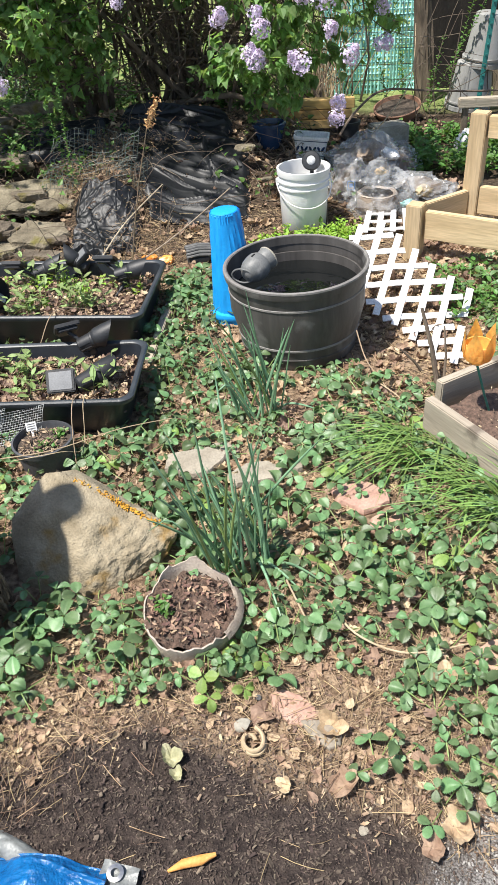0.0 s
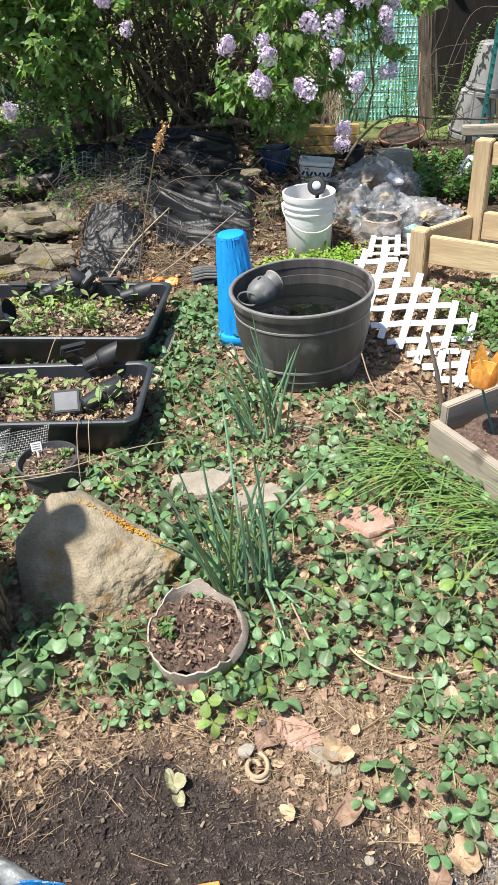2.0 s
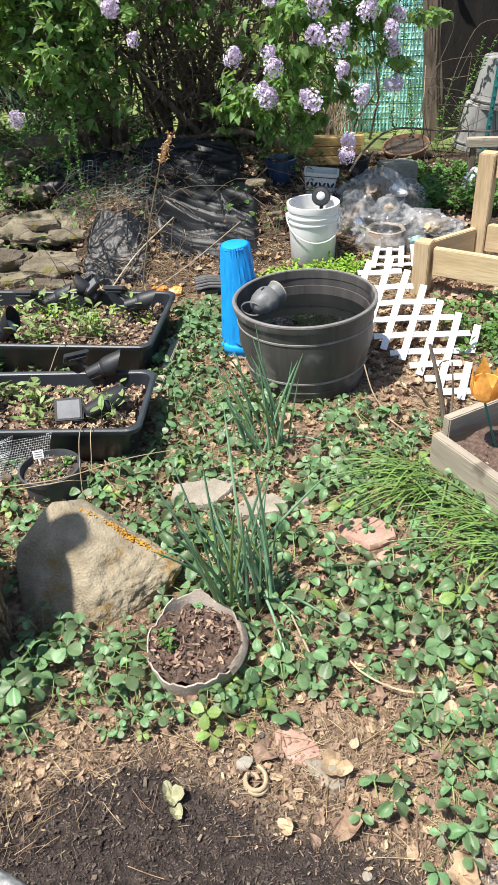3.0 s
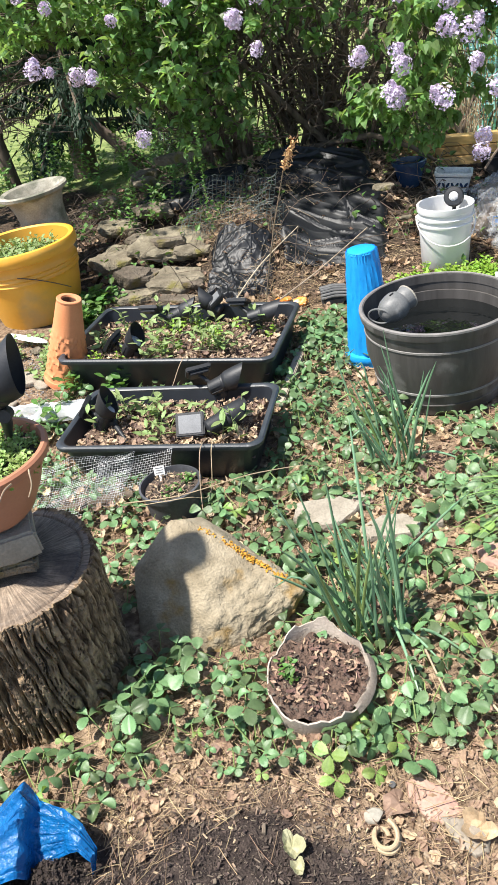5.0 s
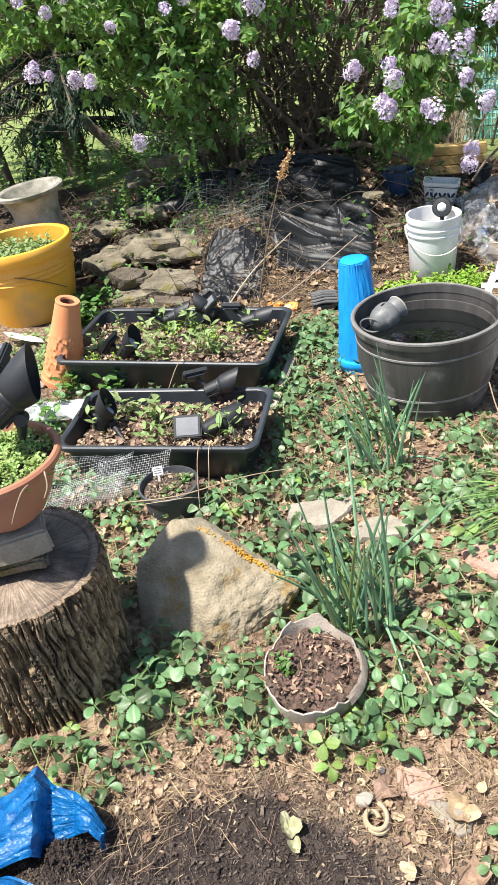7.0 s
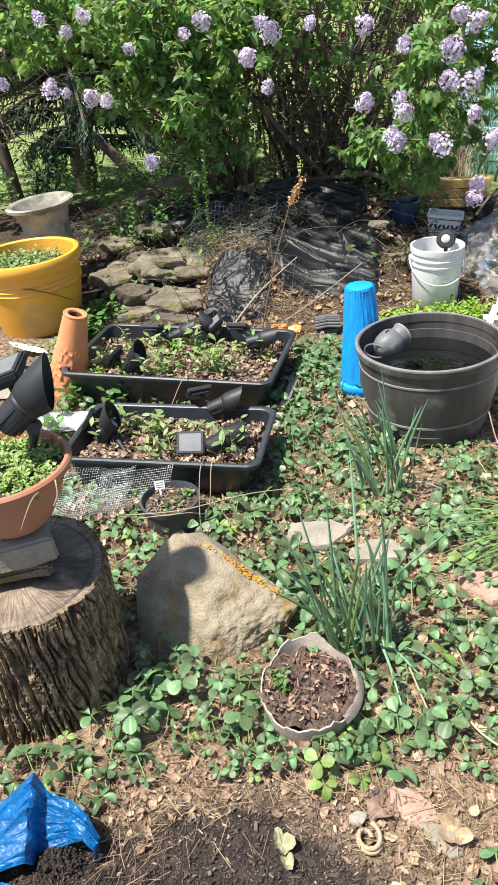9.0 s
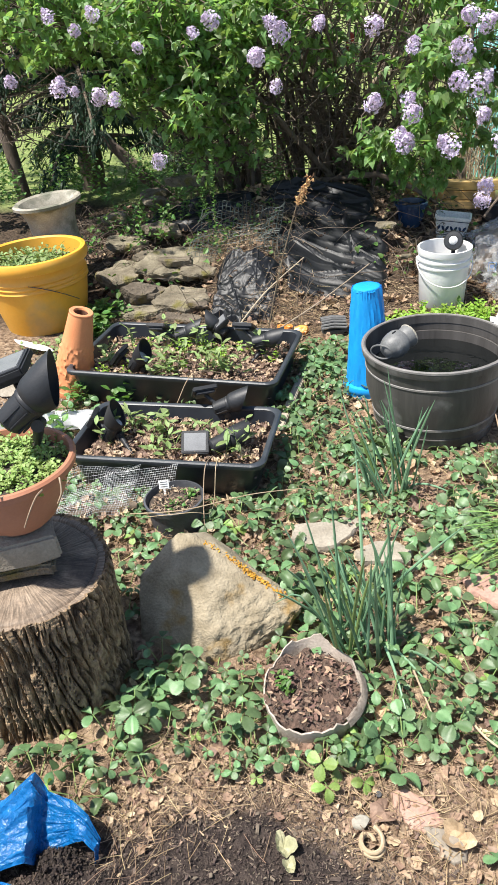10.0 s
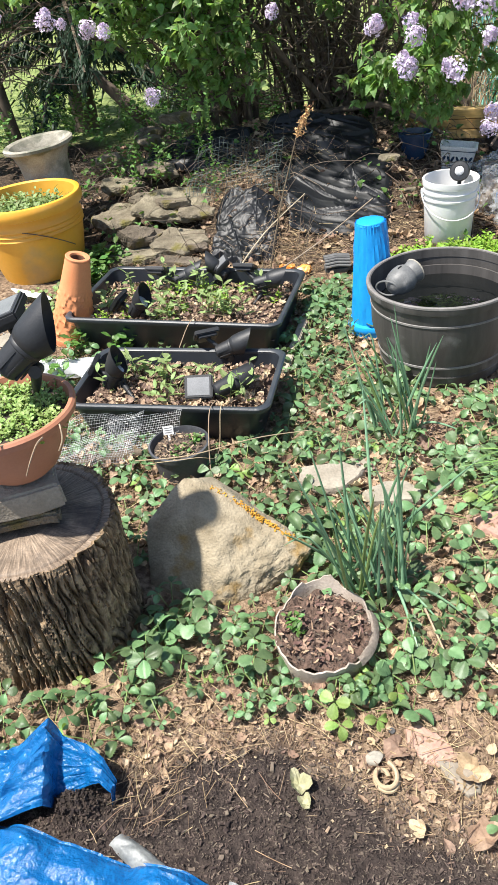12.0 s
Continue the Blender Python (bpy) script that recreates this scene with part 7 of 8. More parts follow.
print_ = thing("printed_label", (0.585, 4.42, 0.16), "small blue square print on the grey bag", "label", rz=-10, rx=-10)
for (w_, h_), (x, z) in (((0.045, 0.005), (0, 0.024)), ((0.045, 0.005), (0, -0.024)), ((0.005, 0.05), (-0.02, 0)), ((0.005, 0.05), (0.02, 0)), ((0.022, 0.02), (0, 0))):
    part("bar", box((w_, 0.002, h_), (x, 0, z), 0), mat("blue_print", (0.02, 0.12, 0.35), (0.03, 0.16, 0.42), 30, 90, 0.5, 0), print_)

# ---- pots and boards behind ----


def round_pot(name, at, r0, r1, h, material, label, tilt=(0, 0), bands=False):
    top = thing(name, (at[0], at[1], lie(*at) - 0.01), label, "plant pot", rx=tilt[0], ry=tilt[1])
    part("pot", lathe([(0, 0), (r0, 0), (r0 + 0.005, 0.005), ((r0 + r1) / 2 + 0.006, h * 0.5), (r1 - 0.003, h * 0.86), (r1 + 0.006, h * 0.87), (r1 + 0.007, h), (r1 - 0.006, h + 0.003), (r1 - 0.012, h * 0.85), (r0, 0.02), (0, 0.02)], 44), material, top)
    part("soil", lathe([(0, h * 0.82), (r1 - 0.012, h * 0.8)], 30), M_CLOD, top)
    if bands:
        for k in range(22):
            a = 6.2832 * k / 22
            rr = (r0 + (r1 - r0) * 0.62) + 0.006
            m = Matrix.Rotation(a, 4, "Z") @ Matrix.Translation((rr, 0, h * 0.62)) @ Matrix.Rotation(radians(90 - 8), 4, "Y")
            b = lathe([(0.0, 0.003), (0.011, 0.002), (0.012, -0.004)], 10)
            bmesh.ops.transform(b, matrix=m @ Matrix.Diagonal((2.2, 1, 1, 1)), verts=b.verts)
            part("motif", b, M_NAVY, top)
        for zz in (0.40, 0.84):
            rr = r0 + (r1 - r0) * zz + 0.006
            part("line", lathe([(rr, h * zz - 0.004), (rr + 0.003, h * zz), (rr, h * zz + 0.004)], 44), M_NAVY, top)
    return top


round_pot("blue_pot", (0.125, 5.02), 0.065, 0.10, 0.15, M_NAVY, "dark blue glazed plant pot on the bank")


def patterned_planter():
    """A square-shouldered cream planter with a band of dark blue leaves."""
    top = thing("patterned_planter", (0.375, 4.98, lie(0.375, 4.98) - 0.01), "cream rectangular planter with a dark blue leaf band", "plant pot", rz=-6, ry=5)
    part("pot", loft([(0.17, 0.11, 0.02, 0.0), (0.21, 0.14, 0.02, 0.14), (0.222, 0.152, 0.02, 0.142), (0.222, 0.152, 0.02, 0.158), (0.20, 0.13, 0.02, 0.158), (0.19, 0.12, 0.02, 0.11)]), M_CREAM, top)
    for k in range(7):
        b = lathe([(0.0, 0.002), (0.009, 0.0015), (0.011, -0.003)], 12)
        bmesh.ops.transform(b, matrix=Matrix.Translation((-0.078 + 0.026 * k, -0.0655, 0.088)) @ Matrix.Rotation(radians(84), 4, "X") @ Matrix.Rotation(radians(28 if k % 2 else -28), 4, "Z") @ Matrix.Diagonal((0.75, 1.9, 1, 1)), verts=b.verts)
        part("leaf_motif", b, M_NAVY, top)
    for z in (0.045, 0.132):
        part("line", box((0.186 + 0.2 * (z - 0.045), 0.003, 0.004), (0, -0.0565 - 0.107 * z, z), 0), M_NAVY, top)


patterned_planter()
for (x, y, z), s, mt, lab, seed in (((0.78, 4.60, 0.17), 0.05, M_BOARDY, "crumpled yellow plastic scrap on the bags", 71), ((0.93, 4.42, 0.05), 0.06, M_TEAL, "crumpled turquoise plastic scrap by the bags", 72), ((1.03, 4.50, 0.09), 0.07, M_COIL, "crumpled tan plastic sack corner", 73),
                                    ((0.70, 4.70, 0.22), 0.08, M_PACKSOIL, "lump of brown peat between the bags", 74), ((0.85, 4.78, 0.2), 0.07, M_VINYL, "crumpled white plastic scrap on the bags", 75)):
    solid("plastic_scrap" if mt is not M_PACKSOIL else "peat_lump", stone((s, s * 0.7, s * 0.6), seed, 0.5, 4, 0.9), mt, lab, "scrap", m=pose(x, y, lie(x, y) + z - 0.02, 0, 0, seed * 40))
round_pot("terracotta_pot", (1.10, 6.1), 0.12, 0.17, 0.11, mat("dull_clay", (0.17, 0.09, 0.055), (0.28, 0.16, 0.105), 9, 120, 0.8, 0.3), "wide low terracotta pot lying among weeds", (12, -8))
round_pot("nursery_pot", (0.66, 5.42), 0.06, 0.075, 0.15, M_BLACK, "small black nursery pot behind the boards")
solid("concrete_block", box((0.24, 0.16, 0.17), (0, 0, 0.085), 0.01), M_CONCRETE, "rough grey-green concrete block among the bags", "concrete block", m=pose(0.92, 5.35, lie(0.92, 5.35), 0, 0, 14))
rail = thing("weathered_rail", (2.05, 5.45, lie(2.05, 5.45)), "grey weathered timber rail on short posts", "rail", rz=-3)
part("beam", box((1.3, 0.07, 0.06), (0, 0, 0.26), 0.006), M_OLDWOOD, rail)
for s in (-0.6, 0.6):
    part("post", box((0.04, 0.04, 0.27), (s, 0.0, 0.12), 0.004), M_TWIG, rail)
plank = thing("timber_strip", (-0.385, 3.02, lie(-0.385, 3.02)), "weathered narrow plank lying along the large tray", "plank", rz=86)
part("board", box((0.58, 0.035, 0.05), (0, 0, 0.022), 0.004), M_OLDWOOD, plank)
pl = thing("stacked_boards", (0.36, 5.55, lie(0.36, 5.55)), "stack of yellowish boards behind the pots", "boards", rz=-4)
for k in range(3):
    part("board", box((0.62, 0.10, 0.055), (0.02 * k, 0.01 * k, 0.03 + 0.06 * k), 0.004), M_BOARDY, pl)
part("prop", box((0.05, 0.05, 0.2), (-0.1, -0.09, 0.1), 0.004), M_BOARDY, pl)

# ---- things at the back fence ----


def teal_fence():
    top = thing("mesh_screen", (1.0, 7.0, 0.08), "sagging turquoise plastic mesh screen", "mesh screen", rz=-4)
    bm = bmesh.new()
    nx, nz = 26, 40
    for i in range(nx + 1):
        x = -0.42 + 0.78 * i / nx
        tube([(x + 0.01 * noise.noise(Vector((i, k * 0.3, 1))), 0.03 * noise.noise(Vector((x * 3, k * 0.3, 2))), 1.7 * k / 16) for k in range(17)], 0.0115, 4, bm, False)
    for j in range(nz + 1):
        z = 1.7 * j / nz
        tube([(-0.42 + 0.78 * k / 12, 0.006 + 0.03 * noise.noise(Vector(((-0.42 + 0.78 * k / 12) * 3, z * 2.8, 2))), z) for k in range(13)], 0.013, 4, bm, False)
    part("mesh", bm, M_TEAL, top)
    bm = bmesh.new()
    for i in range(7):
        x = -0.42 + 0.78 * i / 6
        tube([(x, -0.04, 0), (x, -0.045, 1.7)], 0.0025, 4, bm)
    for j in range(15):
        tube([(-0.42, -0.043, 0.12 * j), (0.36, -0.047, 0.12 * j)], 0.0025, 4, bm)
    part("wire", bm, M_DARKHOLE, top, "dark welded wire in front of the mesh")


def old_trunk():
    """The dead, half hollow tree at the back."""
    for cx, r_, hgt, lean, seed in ((1.39, 0.05, 1.15, -0.10, 1), (2.12, 0.14, 2.4, -0.05, 3)):
        top = thing("dead_tree", (cx, 6.62, 0.06), "dead grey-brown tree with peeling bark", "tree")
        bm = bmesh.new()
        rings = []
        for j in range(31):
            z = hgt * j / 30
            ring = []
            for i in range(40):
                a = 6.2832 * i / 40
                rr = r_ * (1.25 - 0.3 * j / 30) + 0.045 * abs(noise.noise(Vector((math.cos(a) * 5 + seed, math.sin(a) * 5, z * 1.6)))) + 0.006 * noise.noise(Vector((a * 9, z * 9, seed)))
                ring.append(bm.verts.new((rr * math.cos(a) + lean * z, rr * math.sin(a), z)))
            rings.append(ring)
        for a, b in zip(rings, rings[1:]):
            for i in range(40):
                bm.faces.new((a[i], a[(i + 1) % 40], b[(i + 1) % 40], b[i]))
        bm.faces.new(rings[-1])
        part("trunk", bm, M_TWIG, top)
    # near-black slab added where there is only a shaded hollow between the trunks
    solid("shed_wall", box((0.9, 0.12, 2.4), (0, 0, 1.2), 0.01), M_DARKHOLE, "near-black slab in place of the shaded hollow behind the trunks", "shed", m=pose(1.85, 7.0, 0.05, 0, 0, -6))


def plastic_pails():
    for x, y, z, r0, r1, h, lab in ((1.74, 6.28, 0.32, 0.155, 0.115, 0.34, "upturned white plastic pail on another"), (1.66, 6.30, 0.02, 0.17, 0.13, 0.32, "grey-white upturned plastic pail")):
        top = thing("upturned_pail", (x, y, lie(x, y) + z - 0.02), lab, "bucket", rx=3, ry=4)
        part("pail", lathe([(r0, 0), (r0 + 0.006, 0.0), (r0 + 0.006, 0.03), (r0 - 0.002, 0.034), (r1, h), (r1 - 0.01, h + 0.006), (0, h + 0.006)], 40), M_PAIL, top)
        part("rim", lathe([(r0 - 0.01, 0.05), (r0 + 0.008, 0.05), (r0 + 0.008, 0.06), (r0 - 0.01, 0.06)], 40), M_PAIL, top)


def t_post():
    top = thing("fence_post", (1.66, 6.02, 0.0), "teal-green painted steel fence post", "fence post", ry=3)
    part("web", box((0.034, 0.006, 1.35), (0, 0, 0.67), 0.001), M_TPOST, top)
    part("flange", box((0.006, 0.03, 1.35), (0, 0.015, 0.67), 0.001), M_TPOST, top)
    for k in range(18):
        part("stud", box((0.014, 0.008, 0.012), (0, -0.006, 0.12 + 0.066 * k), 0.001), M_TPOST, top)


teal_fence()
old_trunk()
plastic_pails()
t_post()

# ---- brambles, stems and the dry plume ----


def cane(pts, r0, r1, label, material=None, name="dry_cane"):
    v = [Vector(p) for p in pts]
    fine = []
    for i in range(len(v) - 1):
        p0, p1, p2, p3 = v[max(i - 1, 0)], v[i], v[i + 1], v[min(i + 2, len(v) - 1)]
        for k in range(6):
            t = k / 6
            fine.append(0.5 * ((2 * p1) + (p2 - p0) * t + (2 * p0 - 5 * p1 + 4 * p2 - p3) * t * t + (3 * p1 - p0 - 3 * p2 + p3) * t ** 3))
    fine.append(v[-1])
    n = len(fine)
    return solid(name, tube(fine, [r0 + (r1 - r0) * i / n for i in range(n)], 6), material or M_DRYSTALK, label, "dry stem", "dry stems")


plume = thing("dry_weed", (-0.62, 3.74, 0.0), "dry weed stalk with a fluffy tan seed head", "dry weed")
path = [(0, 0, 0), (0.06, -0.08, 0.25), (0.13, -0.17, 0.50), (0.21, -0.27, 0.74), (0.25, -0.34, 0.86)]
part("stalk", tube(path, [0.004, 0.0035, 0.003, 0.0025, 0.002], 6), M_DRYSTALK, plume)
ps = []
pr = random.Random(8)
for _ in range(260):
    t = pr.random()
    o = Vector(path[3]).lerp(Vector((0.285, -0.37, 0.895)), 0.25 + 0.85 * t) + Vector((pr.gauss(0, 0.008), pr.gauss(0, 0.008), pr.gauss(0, 0.008)))
    ps.append(([(-0.003, 0, 0), (0.003, 0, 0), (0, 0.012, 0.002)], [(0, 1, 2)], turned(o, pr.uniform(0, 6), pr.uniform(0, 6), pr.uniform(0, 6), pr.uniform(0.7, 1.6))))
share("seed_head", joined("seed_head", ps, mat("tan_seed_fluff", (0.5, 0.27, 0.12), (0.62, 0.40, 0.2), 40, 120, 0.9, 0, vary=0.3)), plume)

cane([(-0.55, 3.60, 0.10), (-0.35, 3.85, 0.16), (-0.10, 4.15, 0.27)], 0.0042, 0.003, "dry grey-brown cane lying across the mound's foot", M_TAN)
cane([(-0.75, 3.55, 0.12), (-0.62, 3.75, 0.25), (-0.45, 4.05, 0.34)], 0.0042, 0.0025, "dry grey-brown cane arching over dead stems", M_TAN)
cane([(-0.62, 4.3, 0.20), (-0.4, 4.25, 0.16), (-0.2, 4.28, 0.17), (0.02, 4.36, 0.16)], 0.002, 0.0015, "thin dry vine across the black plastic", M_TWIG)
cane([(0.52, 4.5, 0.42), (0.62, 4.6, 0.52), (0.80, 4.8, 0.58), (1.1, 4.9, 0.54), (1.5, 5.0, 0.5), (2.0, 5.1, 0.5)], 0.007, 0.006, "long dark arching bramble over the bags", M_TWIG)
cane([(0.75, 4.9, 0.3), (0.95, 5.0, 0.5), (1.05, 5.3, 0.62), (1.1, 5.6, 0.8)], 0.004, 0.002, "thin dry vine rising from the bags")
cane([(-0.60, 2.36, 0.13), (-0.585, 2.20, 0.19), (-0.575, 2.10, 0.12), (-0.55, 1.98, 0.02), (-0.52, 1.86, 0.01)], 0.0018, 0.0014, "thin dry stem hanging over the tray's edge")
cane([(-0.57, 2.34, 0.13), (-0.55, 2.21, 0.185), (-0.555, 2.12, 0.06), (-0.60, 2.02, 0.12), (-0.75, 1.98, 0.12)], 0.0016, 0.0012, "thin dry stem hanging over the tray's edge")
cane([(-0.80, 1.98, 0.13), (-0.62, 2.02, 0.13), (-0.42, 2.14, 0.12), (-0.25, 2.22, 0.10)], 0.002, 0.0014, "thin dry runner reaching over the pot")
cane([(-0.70, 3.05, 0.13), (-0.80, 2.90, 0.20), (-0.86, 2.80, 0.10), (-0.88, 2.72, 0.05)], 0.002, 0.0015, "thin dry stem hanging over the large tray")
cane([(0.44, 2.69, 0.16), (0.47, 2.60, 0.08), (0.52, 2.50, 0.04), (0.56, 2.42, 0.012)], 0.0028, 0.002, "thin pale dry stem leaning on the planter")
cane([(0.47, 2.58, 0.015), (0.52, 2.48, 0.035), (0.58, 2.38, 0.03), (0.60, 2.30, 0.012)], 0.0030, 0.002, "thin pale dry stem lying on the litter")
cane([(0.24, 1.43, 0.03), (0.30, 1.30, 0.05), (0.42, 1.24, 0.045), (0.58, 1.27, 0.035)], 0.0032, 0.0022, "long pale dry runner among the strawberry leaves")
cane([(0.13, 1.47, 0.07), (0.16, 1.40, 0.05), (0.19, 1.33, 0.03)], 0.0030, 0.0020, "short pale dry stalk among the strawberry leaves")
br = random.Random(31)
for _ in range(12):
    x, y = br.uniform(-1.15, -0.4), br.uniform(3.62, 4.3)
    z = lie(x, y)
    d = Vector((br.gauss(0, 0.08), br.gauss(0.0, 0.06), 0))
    h = br.uniform(0.1, 0.30)
    cane([(x, y, z), (x + d.x, y + d.y, z + h), (x + d.x * 2.4, y + d.y * 2.2, z + h * br.uniform(0.5, 1.3))], 0.0022, 0.0012, "thin dry brown stem over the dead weeds", M_TWIG)
for _ in range(14):
    x, y = br.uniform(0.9, 2.1), br.uniform(5.5, 6.2)
    h = br.uniform(0.4, 1.1)
    cane([(x, y, lie(x, y)), (x + br.gauss(0, 0.1), y, h * 0.5), (x + br.gauss(0, 0.25), y + br.gauss(0, 0.1), h), (x + br.gauss(0, 0.35), y, h * br.uniform(0.7, 1.2))], 0.0035, 0.0015, "grey leafless vine climbing at the back", M_TWIG, "vine")

# dead grass and weeds heaped before the mound
ps = []
for _ in range(2200):
    x, y = br.choice(((br.gauss(-0.62, 0.13), br.gauss(3.98, 0.16)), (br.gauss(-1.0, 0.16), br.gauss(4.5, 0.12)), (br.gauss(-0.75, 0.2), br.gauss(4.85, 0.07))))
    if not free(x, y) or y < 3.55:
        continue
    ps.append((*br.choice(NEEDLES), turned((x, y, lie(x, y) + abs(br.gauss(0.02, 0.05))), br.gauss(0, 0.4), br.gauss(0, 0.6), br.uniform(0, 6.28), br.uniform(0.6, 1.4))))
for _ in range(3000):
    x, y = br.uniform(-0.3, 1.2), br.uniform(4.0, 5.8)
    ps.append((*br.choice(NEEDLES), turned((x, y, lie(x, y) + abs(br.gauss(0.0, 0.012))), br.gauss(0, 0.2), br.gauss(0, 0.3), br.uniform(0, 6.28), br.uniform(0.6, 1.2))))
ob = tagged(new("dead_weeds", joined("dead_weeds", ps, M_NEEDLE)), "matted tan dead weeds and grass", "dead weeds", kind="stuff")
ps = []
for _ in range(2600):
    x, y = (br.uniform(-2.2, 1.4), br.uniform(3.7, 6.2)) if br.random() < 0.72 else (br.uniform(0.85, 1.55), br.uniform(3.25, 3.95))
    if not free(x, y):
        continue
    ps.append((*br.choice(DEAD), turned((x, y, lie(x, y) + 0.012), br.gauss(0, 0.4), br.gauss(0, 0.4), br.uniform(0, 6.28), br.uniform(0.3, 0.8))))
tagged(new("leaf_litter", joined("leaf_litter", ps, M_DEAD)), "dry brown leaves drifted over the bank", "leaf litter", kind="stuff")

# ---- small green plants ----


def sprigs(name, label, category, material, spots, n, tall, leaf, seed, kind="", spread=0.1, width=0.42):
    """Leafy shoots at each spot: short stems with pairs of narrow leaves."""
    r = random.Random(seed)
    ps = []
    out = [(0.0, 0.0), (width * 0.8, 0.3), (width, 0.55), (width * 0.6, 0.82), (0.0, 1.0)]
    lv = []
    for wd, t in out:
        lv += [(-wd * 0.5, t, 0.10 * wd), (0, t, -0.15 * (t - 0.4) ** 2), (wd * 0.5, t, 0.10 * wd)]
    lf = [(3 * i + k, 3 * i + k + 1, 3 * i + k + 4, 3 * i + k + 3) for i in range(4) for k in range(2)]
    for x, y, z in spots:
        for _ in range(n):
            a, d = r.uniform(0, 6.28), spread * math.sqrt(r.random())
            p = Vector((x + d * math.cos(a), y + d * math.sin(a), z))
            h = tall * r.uniform(0.4, 1.1)
            tip = p + Vector((r.gauss(0, 0.25) * h, r.gauss(0, 0.25) * h, h))
            k = max(3, int(h / leaf * 3.2))
            for i in range(k):
                o = p.lerp(tip, (i + 0.6) / k)
                w2 = Vector((math.cos(i * 2.4 + a), math.sin(i * 2.4 + a), r.uniform(-0.1, 0.8)))
                ps.append((lv, lf, aimed(o, w2, leaf * r.uniform(0.6, 1.15), r.gauss(0, 0.3))))
            s = 0.0012
            ps.append(([(p.x - s, p.y, p.z), (p.x + s, p.y, p.z), (tip.x + s, tip.y, tip.z), (tip.x - s, tip.y, tip.z), (p.x, p.y + s, p.z), (tip.x, tip.y + s, tip.z)], [(0, 1, 2, 3), (1, 4, 5, 2)], Matrix()))
    return tagged(new(name, joined(name, ps, material)), label, category, kind=kind or "stuff")


def in_tray(c, ang, u, v, z):
    a = radians(ang)
    return (c[0] + u * math.cos(a) - v * math.sin(a), c[1] + u * math.sin(a) + v * math.cos(a), z)


gr = random.Random(61)
t1 = [in_tray(T1, -4, gr.uniform(-0.42, 0.42), gr.uniform(-0.21, 0.21), 0.108) for _ in range(64)]
t2 = [in_tray(T2, -1, gr.uniform(-0.32, 0.3), gr.uniform(-0.14, 0.15), 0.112) for _ in range(22)]
sprigs("tray_seedlings", "green weedy seedlings growing in the large tray", "seedlings", M_SAGE, t1[:20], 2, 0.15, 0.055, 1, spread=0.05, width=0.38)
sprigs("tray_seedlings", "narrow-leaved green seedlings in the smaller tray", "seedlings", M_SAGE, t2[:14], 2, 0.12, 0.060, 2, spread=0.04, width=0.38)
sprigs("tray_weeds", "yellow-green weeds in the large tray", "seedlings", M_LIME, t1[48:], 5, 0.055, 0.022, 3, spread=0.06, width=0.6)
sprigs("bowl_groundcover", "low bright green groundcover filling the bowl", "groundcover", M_COVER, [(-0.858 + 0.128 * math.cos(a) * q, 1.455 + 0.128 * math.sin(a) * q, 0.649) for a in np.linspace(0, 6.1, 12) for q in (0.35, 0.7, 0.98)], 11, 0.030, 0.0125, 4, spread=0.035, width=0.75)
sprigs("planter_greens", "grey-green leafy plants in the yellow planter", "plants", M_SAGE, [(-1.955 + 0.19 * math.cos(a) * q - 0.03, 3.93 + 0.19 * math.sin(a) * q, 0.335) for a in np.linspace(0, 6.1, 12) for q in (0.3, 0.65, 1.0)], 8, 0.07, 0.034, 5, spread=0.05, width=0.5)
sprigs("bucket_weeds", "bright yellow-green weeds at the bucket's foot", "weeds", M_LIME, [(0.10 + 0.05 * k, 3.93 + 0.03 * (k % 3), lie(0.1, 3.9)) for k in range(9)] + [(0.02, 3.85, 0), (0.12, 3.82, 0), (0.42, 4.02, 0.0), (0.5, 4.1, 0)], 22, 0.075, 0.03, 6, spread=0.09, width=0.5)
sprigs("pot_seedlings", "tiny green seedlings in the nursery pot", "seedlings", M_SHRUB, [(-0.66, 2.10, 0.085), (-0.63, 2.13, 0.085), (-0.70, 2.07, 0.085), (-0.64, 2.17, 0.085)], 5, 0.03, 0.018, 7, spread=0.03, width=0.6)
sprigs("paper_pot_seedlings", "small green seedlings at the paper pot's edge", "seedlings", M_SHRUB, [(-0.205, 1.40, 0.06), (-0.195, 1.37, 0.06)], 4, 0.04, 0.020, 8, spread=0.02, width=0.6)
sprigs("bank_weeds", "leafy green weeds on the bank", "weeds", M_SHRUB, [(gr.uniform(1.0, 1.75), gr.uniform(4.85, 5.7), 0.06) for _ in range(44)], 8, 0.12, 0.05, 9, spread=0.1, width=0.6)
sprigs("fence_creeper", "small-leaved green creeper by the mesh screen", "creeper", M_SHRUB, [(gr.uniform(1.0, 1.45), gr.uniform(6.1, 6.5), 0.1) for _ in range(7)], 1, 0.8, 0.036, 15, spread=0.12, width=0.6)
sprigs("bed_weeds", "low green weeds beside the pine bed", "weeds", M_SHRUB, [(gr.uniform(0.9, 1.35), gr.uniform(2.95, 3.5), 0.0) for _ in range(30)], 6, 0.07, 0.035, 10, spread=0.08, width=0.6)
sprigs("wild_shoots", "leafy wild shoots climbing by the stone pile", "shoots", M_SHRUB, [(gr.gauss(-1.45, 0.35), gr.gauss(4.85, 0.28), lie(-1.4, 4.8)) for _ in range(18)], 2, 0.26, 0.034, 11, spread=0.1, width=0.7)
sprigs("wild_shoots", "tall thin green shoots before the mound", "shoots", M_SHRUB, [(-0.98, 4.45, 0.30), (-1.06, 4.50, 0.25)], 1, 0.62, 0.022, 12, spread=0.06, width=0.6)
